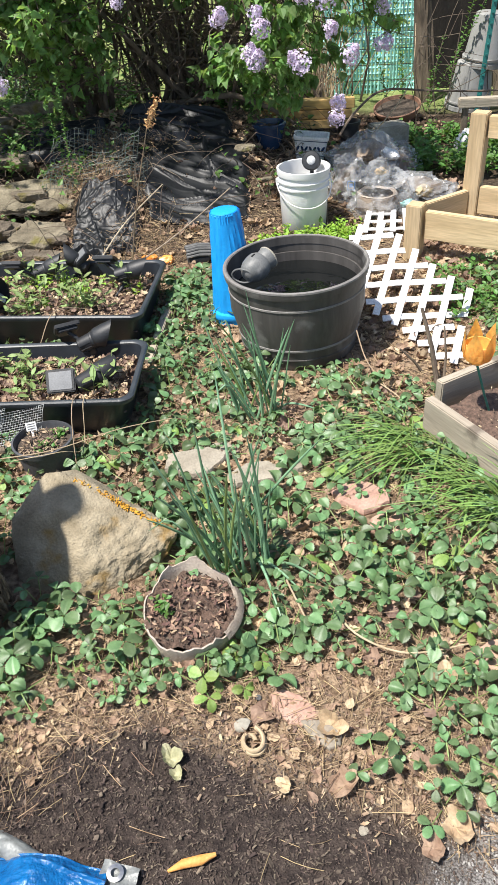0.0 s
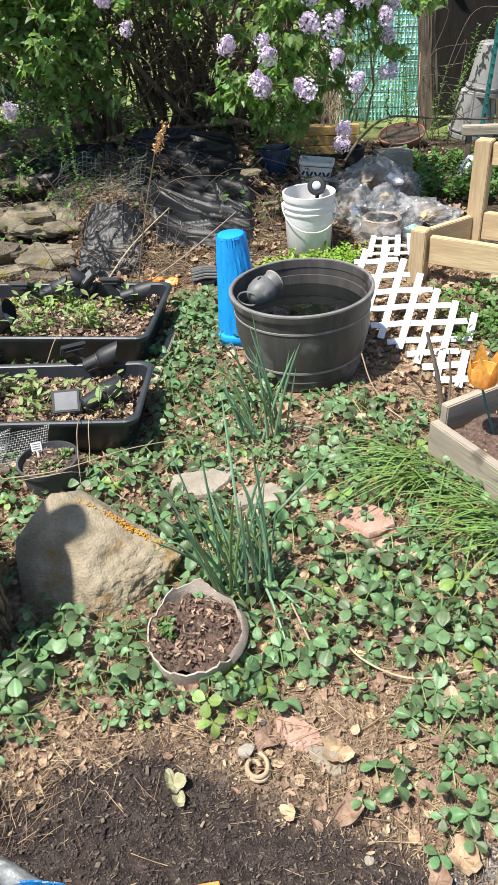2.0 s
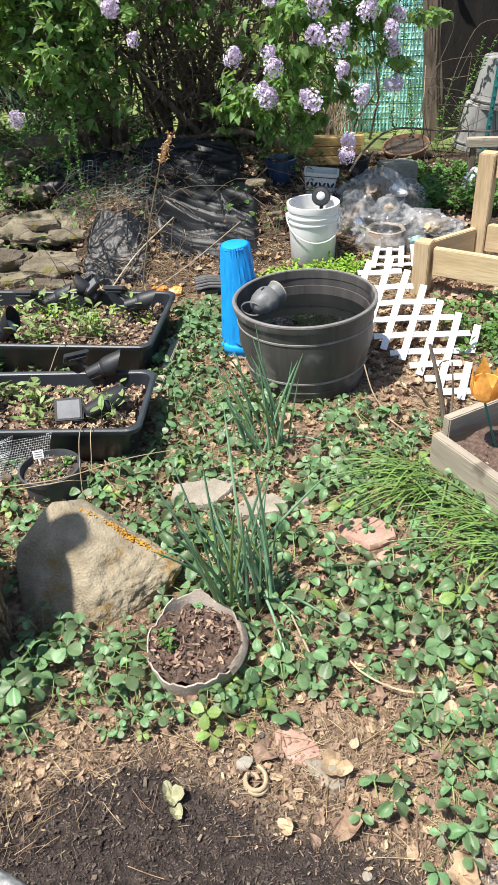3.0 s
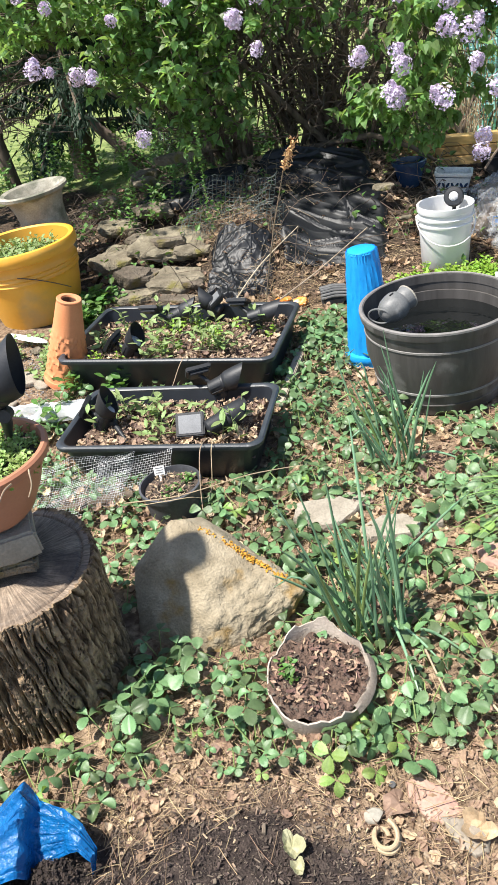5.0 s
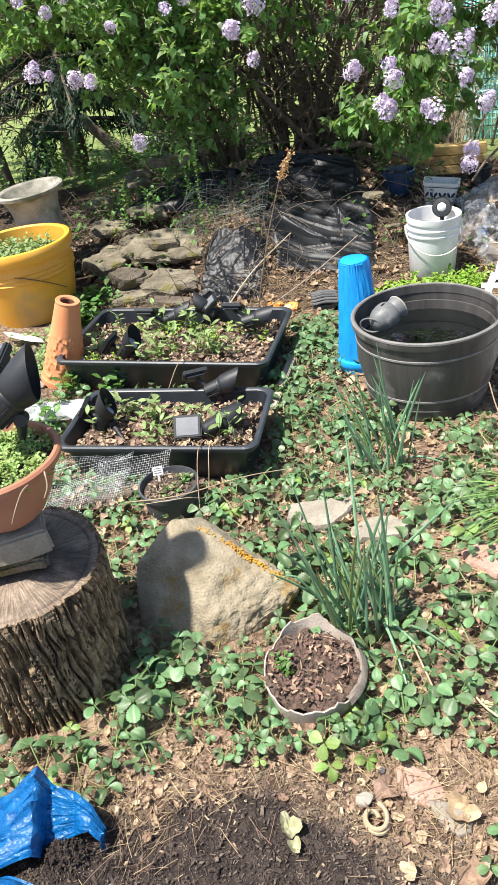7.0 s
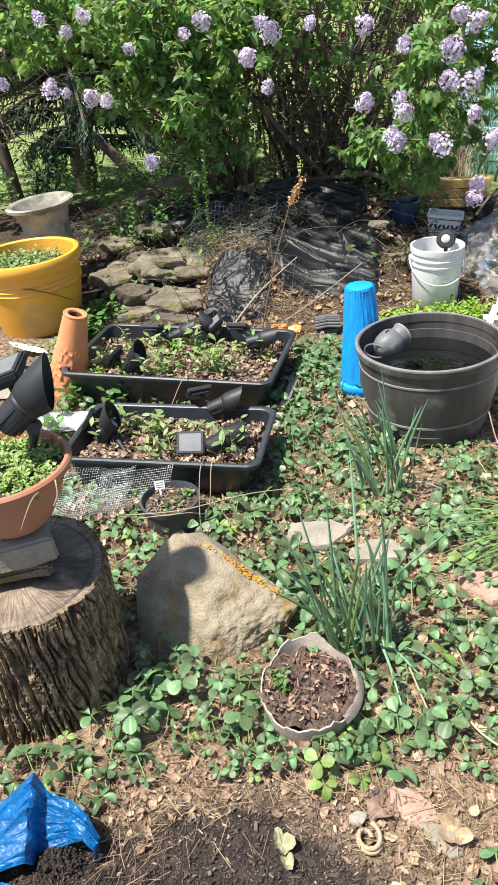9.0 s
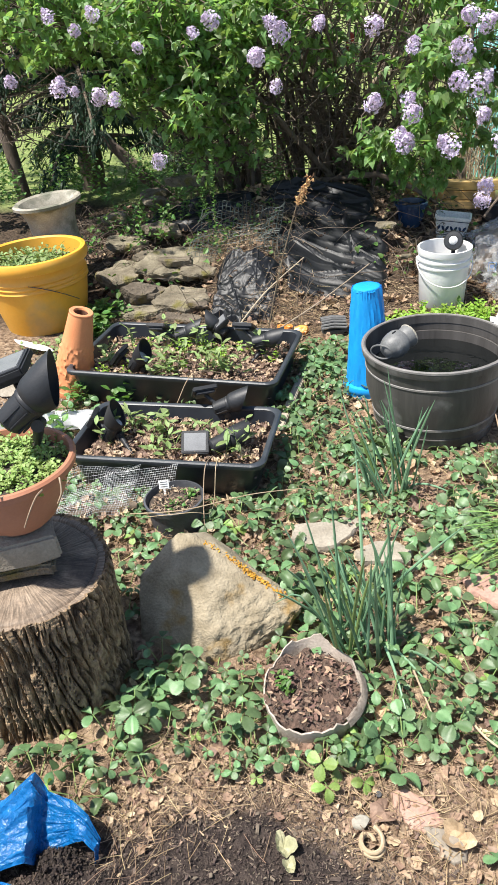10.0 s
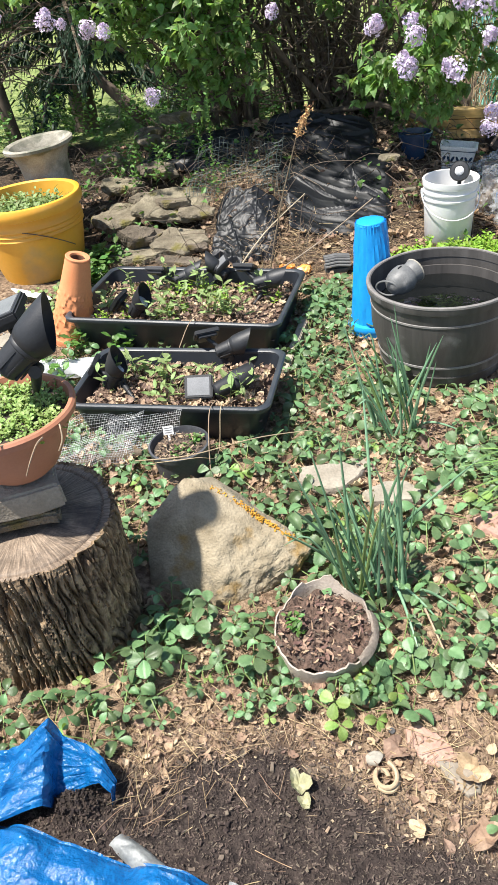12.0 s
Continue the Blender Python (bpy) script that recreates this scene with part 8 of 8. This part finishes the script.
sprigs("bank_undergrowth", "tangled green undergrowth below the lilac", "undergrowth", M_SHRUB, [(gr.uniform(-3.3, 0.3), gr.uniform(5.5, 6.3), lie(-0.8, 5.8)) for _ in range(48)], 4, 0.34, 0.045, 13, spread=0.16, width=0.65)
sprigs("yellow_pot_weeds", "green weeds between the planter and the stones", "weeds", M_SHRUB, [(gr.gauss(-1.60, 0.06), gr.gauss(3.85, 0.12), 0) for _ in range(14)] + [(gr.uniform(-1.6, -1.15), gr.uniform(2.6, 3.0), 0) for _ in range(5)], 6, 0.12, 0.05, 14, spread=0.07, width=0.75)

# ---- bramble tangle on the bank ----


def bramble_tangle(cx, cy, rx, ry, n, seed, label):
    r = random.Random(seed)
    bm, lv = bmesh.new(), []
    for _ in range(n):
        x, y = cx + r.gauss(0, rx), cy + r.gauss(0, ry)
        if not free(x, y, 0.03) or y < 3.9:
            continue
        a, ln, h = r.uniform(0, 6.28), r.uniform(0.12, 0.45), r.uniform(0.02, 0.13)
        z = lie(x, y)
        pts = []
        for k in range(7):
            t = k / 6
            px, py = x + math.cos(a) * ln * t + 0.02 * noise.noise(Vector((t * 3, x * 9, y * 9))), y + math.sin(a) * ln * t
            pts.append((px, py, max(lie(px, py) + 0.004, z + h * 4 * t * (1 - t) + 0.03 * noise.noise(Vector((x * 7, t * 4, 2))))))
        tube(pts, [r.uniform(0.0018, 0.004) * (1 - 0.6 * k / 6) for k in range(7)], 4, bm, False)
        if r.random() < 0.35:
            for _ in range(r.randint(3, 8)):
                o = Vector(pts[r.randrange(1, 7)]) + Vector((r.gauss(0, 0.02), r.gauss(0, 0.02), r.gauss(0.01, 0.015)))
                lv.append((*LILAC_LEAVES[r.randrange(6)], aimed(o, (r.gauss(0, 1), r.gauss(0, 1), r.gauss(0.2, 0.4)), r.uniform(0.3, 0.62), r.uniform(-1, 1))))
    top = thing("bramble_tangle", (0, 0, 0), label, "brambles", kind="stuff")
    part("twigs", bm, M_TWIG, top)
    share("leaves", joined("leaves", lv, M_SHRUB), top)


bramble_tangle(-1.65, 4.85, 0.35, 0.35, 150, 3, "tangle of thin brown bramble twigs on the bank")
bramble_tangle(-2.25, 5.0, 0.22, 0.4, 120, 6, "tangle of thin brown bramble twigs behind the urn")
bramble_tangle(-0.88, 4.75, 0.18, 0.15, 80, 4, "thin brown twigs and runners over the mound")
bramble_tangle(0.22, 4.95, 0.2, 0.30, 110, 5, "thin brown twigs strewn beside the plastic sheet")
for k, pts in enumerate((((-0.72, 1.35, 0.655), (-0.715, 1.31, 0.665), (-0.725, 1.285, 0.64), (-0.74, 1.275, 0.605)), ((-0.70, 1.40, 0.655), (-0.685, 1.375, 0.67), (-0.68, 1.36, 0.645), (-0.69, 1.35, 0.62)), ((-0.79, 1.32, 0.655), (-0.80, 1.285, 0.668), (-0.815, 1.27, 0.63), (-0.83, 1.275, 0.60)))):
    cane([(x, y, z + 0.019) for x, y, z in pts], 0.0022, 0.0014, "thin tan runner trailing over the bowl's rim")

# ---- clutter on the left ----
solid("foam_slab", stone((0.14, 0.03, 0.007), 91, 0.15, 4, 0.6), M_WHITE, "thin white curved plastic scrap on the soil", "plastic scrap", m=pose(-1.86, 3.50, 0.05, 4, 8, -14))
solid("stone", stone((0.16, 0.10, 0.03), 92, 0.12, 4, 0.5), M_FLAG, "pale flat stone by the planter", "stone", m=pose(-1.72, 3.05, 0.02, 0, 0, -10))
film = bmesh.new()
fg = []
for j in range(21):
    fg.append([film.verts.new((-1.62 + 0.42 * i / 50, 2.60 + 0.06 * i / 50 + 0.15 * j / 20 + 0.02 * noise.noise(Vector((i * 0.12, j * 0.3, 4))),
                               0.03 + 0.035 * max(0, 1 - 2.2 * abs(noise.noise(Vector((i * 0.05, j * 0.28, 2))))) + 0.03 * math.sin(3.1416 * j / 20))) for i in range(51)])
for a, b in zip(fg, fg[1:]):
    for i in range(50):
        film.faces.new((a[i], a[i + 1], b[i + 1], b[i]))
solid("plastic_film", film, M_FILM2, "crumpled clear plastic film beside the tray", "plastic film")
solid("branch", tube([(-1.15, 2.02, 0.03), (-0.98, 2.08, 0.05), (-0.84, 2.14, 0.045)], [0.022, 0.02, 0.016], 12), M_TWIG, "short grey log under the netting", "log")

for k, (x, y, s) in enumerate(((-1.85, 3.25, 0.06), (-1.62, 3.30, 0.05), (-1.78, 3.42, 0.045), (-1.58, 3.02, 0.05), (-1.92, 3.08, 0.07), (-1.66, 2.86, 0.045))):
    solid("stone", stone((s, s * 0.75, s * 0.4), 120 + k, 0.16, 4, 0.6), M_FLAG if k % 2 else M_FIELD, "grey stone lying among the leaves", "stone", m=pose(x, y, lie(x, y) + s * 0.15, 0, 0, 50 * k))
sprigs("ground_ivy", "low green leaves around the planter's foot", "groundcover", M_SAGE, [(gr.gauss(-1.62, 0.13), gr.gauss(3.35, 0.14), 0) for _ in range(16)], 7, 0.06, 0.035, 21, spread=0.06, width=0.8)
orange = thing("plastic_wrapper", (-0.48, 3.80, 0.03), "crumpled orange and white plastic wrapper", "wrapper")
for k, (dx, dy, s) in enumerate(((-0.05, 0, 0.05), (0.045, -0.02, 0.045))):
    b = stone((s, s * 0.7, s * 0.6), 95 + k, 0.5, 4, 0.9)
    bmesh.ops.translate(b, vec=(dx, dy, 0), verts=b.verts)
    part("fold", b, M_ORANGE, orange)
rub = thing("ribbed_mat", (-0.27, 3.80, 0.045), "rolled ribbed grey rubber mat", "rubber mat", rz=12)
bm = bmesh.new()
for k in range(9):
    b = tube([(-0.065, -0.05 + 0.0125 * k, 0.01 + 0.035 * math.sin(0.35 * k)), (0.0, -0.05 + 0.0125 * k, 0.018 + 0.035 * math.sin(0.35 * k)), (0.065, -0.05 + 0.0125 * k, 0.01 + 0.035 * math.sin(0.35 * k))], 0.0075, 8, bm)
part("ribs", bm, M_RUBBER, rub)
part("core", box((0.125, 0.1, 0.05), (0, 0, -0.012), 0.015), M_RUBBER, rub)

# ---- small things on the mulch ----
lit = random.Random(19)
ps = []
for _ in range(150):
    a, d = lit.uniform(0, 6.28), 0.112 * math.sqrt(lit.random())
    x, y = d * math.cos(a), d * math.sin(a)
    if math.hypot(x - 0.02, y + 0.01) < 0.045 and lit.random() < 0.8:
        continue
    ps.append((*lit.choice(SCRAPS), turned((-0.127 + x, 1.387 + y, lie(-0.127, 1.385) + 0.070 + 0.01 * lit.random()), lit.gauss(0, 0.3), lit.gauss(0, 0.3), lit.uniform(0, 6.28)) @ Matrix.Diagonal((0.25, lit.uniform(0.25, 0.6), 0.2, 1))))
tagged(new("pot_litter", joined("pot_litter", ps, M_REDBIT)), "dry reddish bark bits on the paper pot's soil", "bark bits", kind="stuff")
coil = thing("coil", (0.037, 1.025, lie(0.037, 1.025) + 0.004), "small tan coiled cord with a grey cap", "coil", rz=20)
pts = [((0.010 + 0.0032 * a) * math.cos(a), (0.010 + 0.0032 * a) * math.sin(a) * 1.25, 0.008 + 0.001 * math.sin(a * 2)) for a in np.linspace(0, 7.2, 50)]
part("cord", tube(pts, 0.0055, 8), M_COIL, coil)
pts = [((0.014 + 0.0026 * a) * math.cos(a + 1), (0.014 + 0.0026 * a) * math.sin(a + 1) * 1.2, 0.018) for a in np.linspace(1, 6.0, 40)]
part("cord", tube(pts, 0.005, 8), M_COIL, coil)
b = stone((0.022, 0.018, 0.014), 97, 0.3, 3, 0.8)
bmesh.ops.translate(b, vec=(-0.004, 0.048, 0.008), verts=b.verts)
part("cap", b, M_CONCRETE, coil, "crumpled grey cap")
for (x, y), s, ang in (((-0.145, 0.985), 0.72, 30), ((-0.124, 0.942), 0.45, 200)):
    me = bpy.data.meshes.new("pale_leaf")
    me.from_pydata(DEAD[2][0], [], DEAD[2][1])
    me.materials.append(M_PALELEAF)
    ob = tagged(new("pale_leaf", me), "pale green-white dried leaf on the mulch", "dead leaf")
    ob.matrix_basis = turned((x, y, lie(x, y) + 0.012), 0.1, 0.1, radians(ang), s)
root = solid("root_scrap", tube([(-0.05, -0.012, 0), (-0.02, 0.0, 0.004), (0.015, 0.006, 0.006), (0.045, 0.018, 0.004)], [0.003, 0.009, 0.010, 0.004], 12), M_CARROT, "orange curl of root peel on the mulch", "vegetable scrap", m=pose(-0.077, 0.757, lie(-0.077, 0.757) + 0.008))
solid("bottle_cap", lathe([(0, 0.008), (0.007, 0.008), (0.008, 0.0), (0, 0)], 18), M_BLACK, "tiny dark glinting cap on the soil", "bottle cap", m=pose(0.052, 1.15, lie(0.052, 1.15), 20, 0, 0))

# ---- blue tarp ----


def tarp():
    top = thing("tarp", (0, 0, 0), "crumpled blue plastic tarp with metal eyelets", "tarp")

    def wrinkles(seed, many, tall):
        r = random.Random(seed)
        lines = [(r.random(), r.random(), r.uniform(0, math.pi), r.uniform(0.06, 0.3), r.uniform(0.008, 0.022), r.uniform(-0.5, 1.0) * tall) for _ in range(many)]

        def at(a, b):
            h = 0.0
            for px, py, w, ln, wd, ht in lines:
                dx, dy = a - px, b - py
                along = dx * math.cos(w) + dy * math.sin(w)
                if abs(along) < ln:
                    off = abs(-dx * math.sin(w) + dy * math.cos(w))
                    if off < wd * 2:
                        h += ht * (1 - off / wd / 2) * (1 - (along / ln) ** 2)
            return h
        return at

    def cloth(name, place, nu, nv, material):
        bm = bmesh.new()
        g = [[bm.verts.new(place(i / nu, j / nv)) for i in range(nu + 1)] for j in range(nv + 1)]
        for a, b in zip(g, g[1:]):
            for i in range(nu):
                bm.faces.new((a[i], a[i + 1], b[i + 1], b[i]))
        bmesh.ops.recalc_face_normals(bm, faces=bm.faces)
        return part(name, bm, material, top)

    # section across the peaked fold: share of its length, x, far and near y, far and near height
    cut = ((0.0, -1.05, 0.975, 0.70, 0.05, 0.05), (0.30, -0.83, 0.955, 0.77, 0.075, 0.06), (0.44, -0.765, 0.955, 0.795, 0.09, 0.06), (0.56, -0.688, 0.988, 0.835, 0.137, 0.058), (0.66, -0.662, 0.978, 0.872, 0.098, 0.002),
           (0.77, -0.60, 0.962, 0.900, 0.098, 0.030), (0.87, -0.562, 0.946, 0.898, 0.082, 0.062), (0.95, -0.535, 0.926, 0.895, 0.048, 0.050), (1.0, -0.538, 0.905, 0.885, 0.002, 0.002))
    crease = wrinkles(2, 110, 0.012)

    def peaked(a, b):
        for p, q in zip(cut, cut[1:]):
            if a <= q[0] + 1e-9:
                t = (a - p[0]) / (q[0] - p[0])
                if abs(q[0] - 0.56) > 0.01 and abs(p[0] - 0.56) > 0.01:
                    t = t * t * (3 - 2 * t) * 0.5 + t * 0.5
                x, yf, yn, zf, zn = (u + (v - u) * t for u, v in zip(p[1:], q[1:]))
                break
        w = 1 - (1 - b) ** 1.2
        roll = smoothstep(0.62, 0.7, a)
        z = zn + (zf - zn) * w
        q = Vector((a * 3, b * 3, 2.0))
        z += (crease(a, b) + 0.010 * noise.noise(q * 1.6)) * (1 - 0.6 * roll) * smoothstep(1.02, 0.93, a) + 0.0012 * noise.noise(q * 20)
        return (x + 0.006 * noise.noise(q * 2.5) + 0.024 * (1 - b) * smoothstep(0.4, 0.56, a) * smoothstep(0.66, 0.58, a), yn + (yf - yn) * b + 0.006 * noise.noise(q * 3 + Vector((4, 0, 0))), lie(x, yn) + max(0.003, z))

    cloth("far_fold", peaked, 170, 70, M_TARP)
    crease2 = wrinkles(6, 46, 0.010)

    def low(a, b):
        x = -1.05 + 0.80 * a
        y = 0.50 + 0.345 * b * (1 - 0.28 * a)
        q = Vector((a * 2.2 + 6, b * 2.2, 6.0))
        z = 0.075 * math.sin(math.pi * min(1, b * 1.02)) ** 0.5 * (1 - 0.6 * a) + 0.03 * max(0, math.sin(a * 17)) * b + 0.012 + 0.012 * noise.noise(q * 1.6) + crease2(a, b)
        return (x + 0.012 * noise.noise(q * 3), y + 0.016 * noise.noise(q * 2.2 + Vector((5, 0, 0))), lie(x, y) + max(0.004, z))

    cloth("near_fold", low, 100, 80, M_TARP)
    cloth("corner_flap", lambda a, b: (-0.265 + 0.075 * a + 0.01 * b, 0.715 - 0.02 * a + 0.05 * b, lie(-0.23, 0.73) + 0.025 + 0.006 * noise.noise(Vector((a * 3, b * 3, 9)))), 16, 16, M_GREYTARP)
    ey = part("eyelet", lathe([(0.009, 0.0), (0.016, 0.0), (0.017, 0.003), (0.009, 0.004), (0.009, 0.0)], 28), M_PETAL_METAL, top, "shiny metal eyelet")
    ey.matrix_basis = pose(-0.228, 0.735, lie(-0.228, 0.735) + 0.030, 6, 4, 0)
    cloth("rolled_edge", lambda a, b: (-0.52 + 0.16 * a + 0.03 * b, 0.80 - 0.085 * a + 0.035 * b, lie(-0.45, 0.77) + 0.008 + (0.016 + 0.016 * a) * math.sin(math.pi * b) ** 0.7 + 0.004 * noise.noise(Vector((a * 9, b * 4, 3)))), 40, 14, M_GREYTARP)
    heap = bmesh.new()
    g = [[heap.verts.new((0.13 * (i / 24 - 0.5), 0.10 * (j / 24 - 0.5), 0.034 * max(0, 1 - ((i / 12 - 1) ** 2 + (j / 12 - 1) ** 2)) + 0.014 * noise.noise(Vector((i * 0.7, j * 0.7, 3))) - 0.006)) for i in range(25)] for j in range(25)]
    for a, b in zip(g, g[1:]):
        for i in range(24):
            heap.faces.new((a[i], a[i + 1], b[i + 1], b[i]))
    solid("soil_heap", heap, M_CLOD, "small heap of dark soil under the tarp", "soil", kind="stuff", m=pose(-0.615, 0.875, lie(-0.615, 0.875)))


tarp()

# ---- trees and lawn beyond ----


def conifer():
    r = random.Random(5)
    top = thing("conifer", (-2.75, 6.9, 0.1), "dark drooping evergreen conifer", "conifer")
    part("trunk", tube([(0, 0, -0.1), (0.03, 0, 1.5), (0, 0, 4.5)], [0.12, 0.09, 0.03], 12), M_TWIG, top)
    ps, bm = [], bmesh.new()
    for k in range(60):
        z = 0.45 + 3.6 * k / 60
        a = k * 2.4
        ln = (1.7 - 0.33 * z) * r.uniform(0.8, 1.1)
        pts = [(ln * t * math.cos(a), ln * t * math.sin(a), z + 0.15 * t - 0.55 * t * t) for t in np.linspace(0, 1, 8)]
        tube(pts, [0.018 * (1 - i / 9) + 0.003 for i in range(8)], 5, bm)
        for _ in range(400):
            t = r.uniform(0.1, 1)
            i = min(6, int(t * 7))
            p = Vector(pts[i]).lerp(Vector(pts[i + 1]), t * 7 - i) + Vector((r.gauss(0, 0.05), r.gauss(0, 0.05), -abs(r.gauss(0, 0.06))))
            ps.append(([(-0.012, 0, 0), (0, 0, 0.006), (0.012, 0, 0), (0, 0.13, -0.04)], [(0, 1, 3), (1, 2, 3)], turned(p, r.gauss(-0.5, 0.3), r.gauss(0, 0.4), a + r.gauss(-1.57, 0.8), r.uniform(0.6, 1.2))))
    tagged(part("branchwork", bm, M_TWIG, top), kind="stuff")
    share("needles", joined("needles", ps, M_CONIFER), top)


def leafy_tree(name, at, height, spread, n, seed, label, leaf=0.09, trunk=0.07, low=0.4, material=None, category="tree"):
    r = random.Random(seed)
    base = Vector((at[0], at[1], lie(*at) - 0.05))
    top = thing(name, base, label, category)
    part("trunk", tube([(0, 0, 0), (0.05 * height * 0.3, 0, height * 0.3), (0.02, 0.03, height * 0.75)], [trunk, trunk * 0.8, trunk * 0.3], 12), M_TWIG, top)
    ps = []
    for k in range(9):
        a = k * 2.4
        tip = (spread * 0.75 * math.cos(a), spread * 0.75 * math.sin(a), height * r.uniform(low + 0.1, 0.95))
        pts, rad = bough((0, 0, height * 0.25), tip, trunk * 0.5, 0.01, r, 0.15, 8)
        part("limb", tube(pts, rad, 7), M_TWIG, top)
    for _ in range(n):
        d = Vector((r.gauss(0, 0.45), r.gauss(0, 0.45), r.gauss(0, 0.4)))
        c = Vector((d.x * spread, d.y * spread, height * (low + (1 - low) * 0.5) + d.z * height * (1 - low) * 0.55))
        for _ in range(9):
            o = c + Vector((r.gauss(0, leaf * 1.6), r.gauss(0, leaf * 1.6), r.gauss(0, leaf * 1.3)))
            ps.append((*LILAC_LEAVES[r.randrange(6)], aimed(o, (r.gauss(0, 1), r.gauss(0, 1), r.gauss(-0.3, 0.6)), leaf / 0.068 * r.uniform(0.7, 1.3), r.uniform(0, 3))))
    share("crown", joined("crown", ps, material or M_FARLEAF), top)
    return top


def thicket():
    """Bare brush and leafy suckers that close the view under and behind the lilac."""
    r = random.Random(44)
    bm, leaves = bmesh.new(), []
    for _ in range(360):
        x, y = r.uniform(-1.75, 0.95), r.uniform(6.0, 7.3)
        if (x < -1.2 and r.random() < 0.6) or (x > -0.75 and r.random() < 0.75):
            continue
        h = r.uniform(0.5, 1.7)
        pts, rad = bough((x, y, lie(x, y) - 0.02), (x + r.gauss(0, 0.28), y + r.gauss(0, 0.15), h), r.uniform(0.004, 0.013), 0.002, r, 0.08, 5)
        tube(pts, rad, 5, bm, False)
        for _ in range(r.randint(0, 7)):
            o = pts[r.randrange(2, 6)] + Vector((r.gauss(0, 0.06), r.gauss(0, 0.06), r.gauss(0, 0.06)))
            leaves.append((*LILAC_LEAVES[r.randrange(6)], aimed(o, (r.gauss(0, 1), r.gauss(-0.3, 1), r.gauss(-0.2, 0.5)), r.uniform(0.5, 1.0), r.uniform(-1, 1))))
    top = thing("brush_thicket", (0, 0, 0), "tangled brush of bare brown stems behind the lilac", "brush", kind="stuff")
    part("brush", bm, M_TWIG, top)
    share("foliage", joined("foliage", leaves, M_SHRUB), top)


thicket()
rr_ = random.Random(52)
reed = bmesh.new()
for _ in range(150):
    x, y = rr_.uniform(0.15, 0.72), rr_.uniform(6.2, 6.9)
    h = rr_.uniform(0.35, 1.05)
    tip = Vector((x + rr_.gauss(0, 0.14), y + rr_.gauss(0, 0.1), h))
    pts, rad = bough((x, y, lie(x, y) - 0.02), tip, rr_.uniform(0.003, 0.006), 0.0015, rr_, 0.05, 5)
    tube(pts, rad, 4, reed, False)
dry = thing("dry_reeds", (0, 0, 0), "stand of pale tan dry stems before the fence", "dry reeds", kind="stuff")
part("stems", reed, M_DRYSTALK, dry)
conifer()
bt = thing("brown_tree", (-3.02, 6.0, 0.0), "slim brown tree trunk with bare reddish twigs", "tree")
part("trunk", tube([(0.04, 0, -0.05), (0.0, 0, 0.4), (-0.06, 0.02, 0.9), (-0.05, 0.02, 2.2)], [0.07, 0.055, 0.05, 0.035], 14), M_TWIG, bt)
tb = bmesh.new()
tr = random.Random(12)
for _ in range(150):
    a = Vector((0, 0, tr.uniform(0.6, 1.9)))
    b_ = a + Vector((tr.gauss(0.25, 0.4), tr.gauss(-0.3, 0.4), tr.gauss(0.1, 0.25)))
    pts, rad = bough(a, b_, 0.006, 0.0012, tr, 0.08, 6)
    tube(pts, rad, 5, tb, False)
tagged(part("brushwood", tb, M_TWIG, bt), kind="stuff")
solid("fallen_log", tube([(-2.35, 6.1, 0.74), (-2.1, 6.05, 0.52), (-1.85, 6.0, 0.28), (-1.6, 5.95, 0.1)], [0.03, 0.045, 0.05, 0.055], 12), M_TWIG, "dark leaning broken branch", "branch")
solid("gnarled_branch", tube([(-0.55, 5.5, 0.42), (-0.1, 5.3, 0.50), (0.15, 5.2, 0.42), (0.3, 5.15, 0.33)], [0.02, 0.018, 0.014, 0.01], 10), M_TWIG, "thin leaning bare branch under the lilac", "branch")
for k, (x, y, h, s, n) in enumerate(((-7.5, 17, 5.5, 2.4, 420), (-3.8, 20, 6.5, 2.8, 450), (0.2, 18, 6.0, 2.6, 450), (4.2, 16, 5.5, 2.6, 450), (8, 19, 6.5, 3, 420), (-12, 18, 6, 3, 380), (2.4, 9.4, 3.0, 1.2, 300), (3.4, 7.6, 3.2, 1.1, 260))):
    leafy_tree("tree", (x, y), h, s, n, 100 + k, "leafy green tree beyond the lawn" if k < 6 else "leafy green shrub behind the fence", 0.22 if k < 6 else 0.11, 0.13, 0.12)
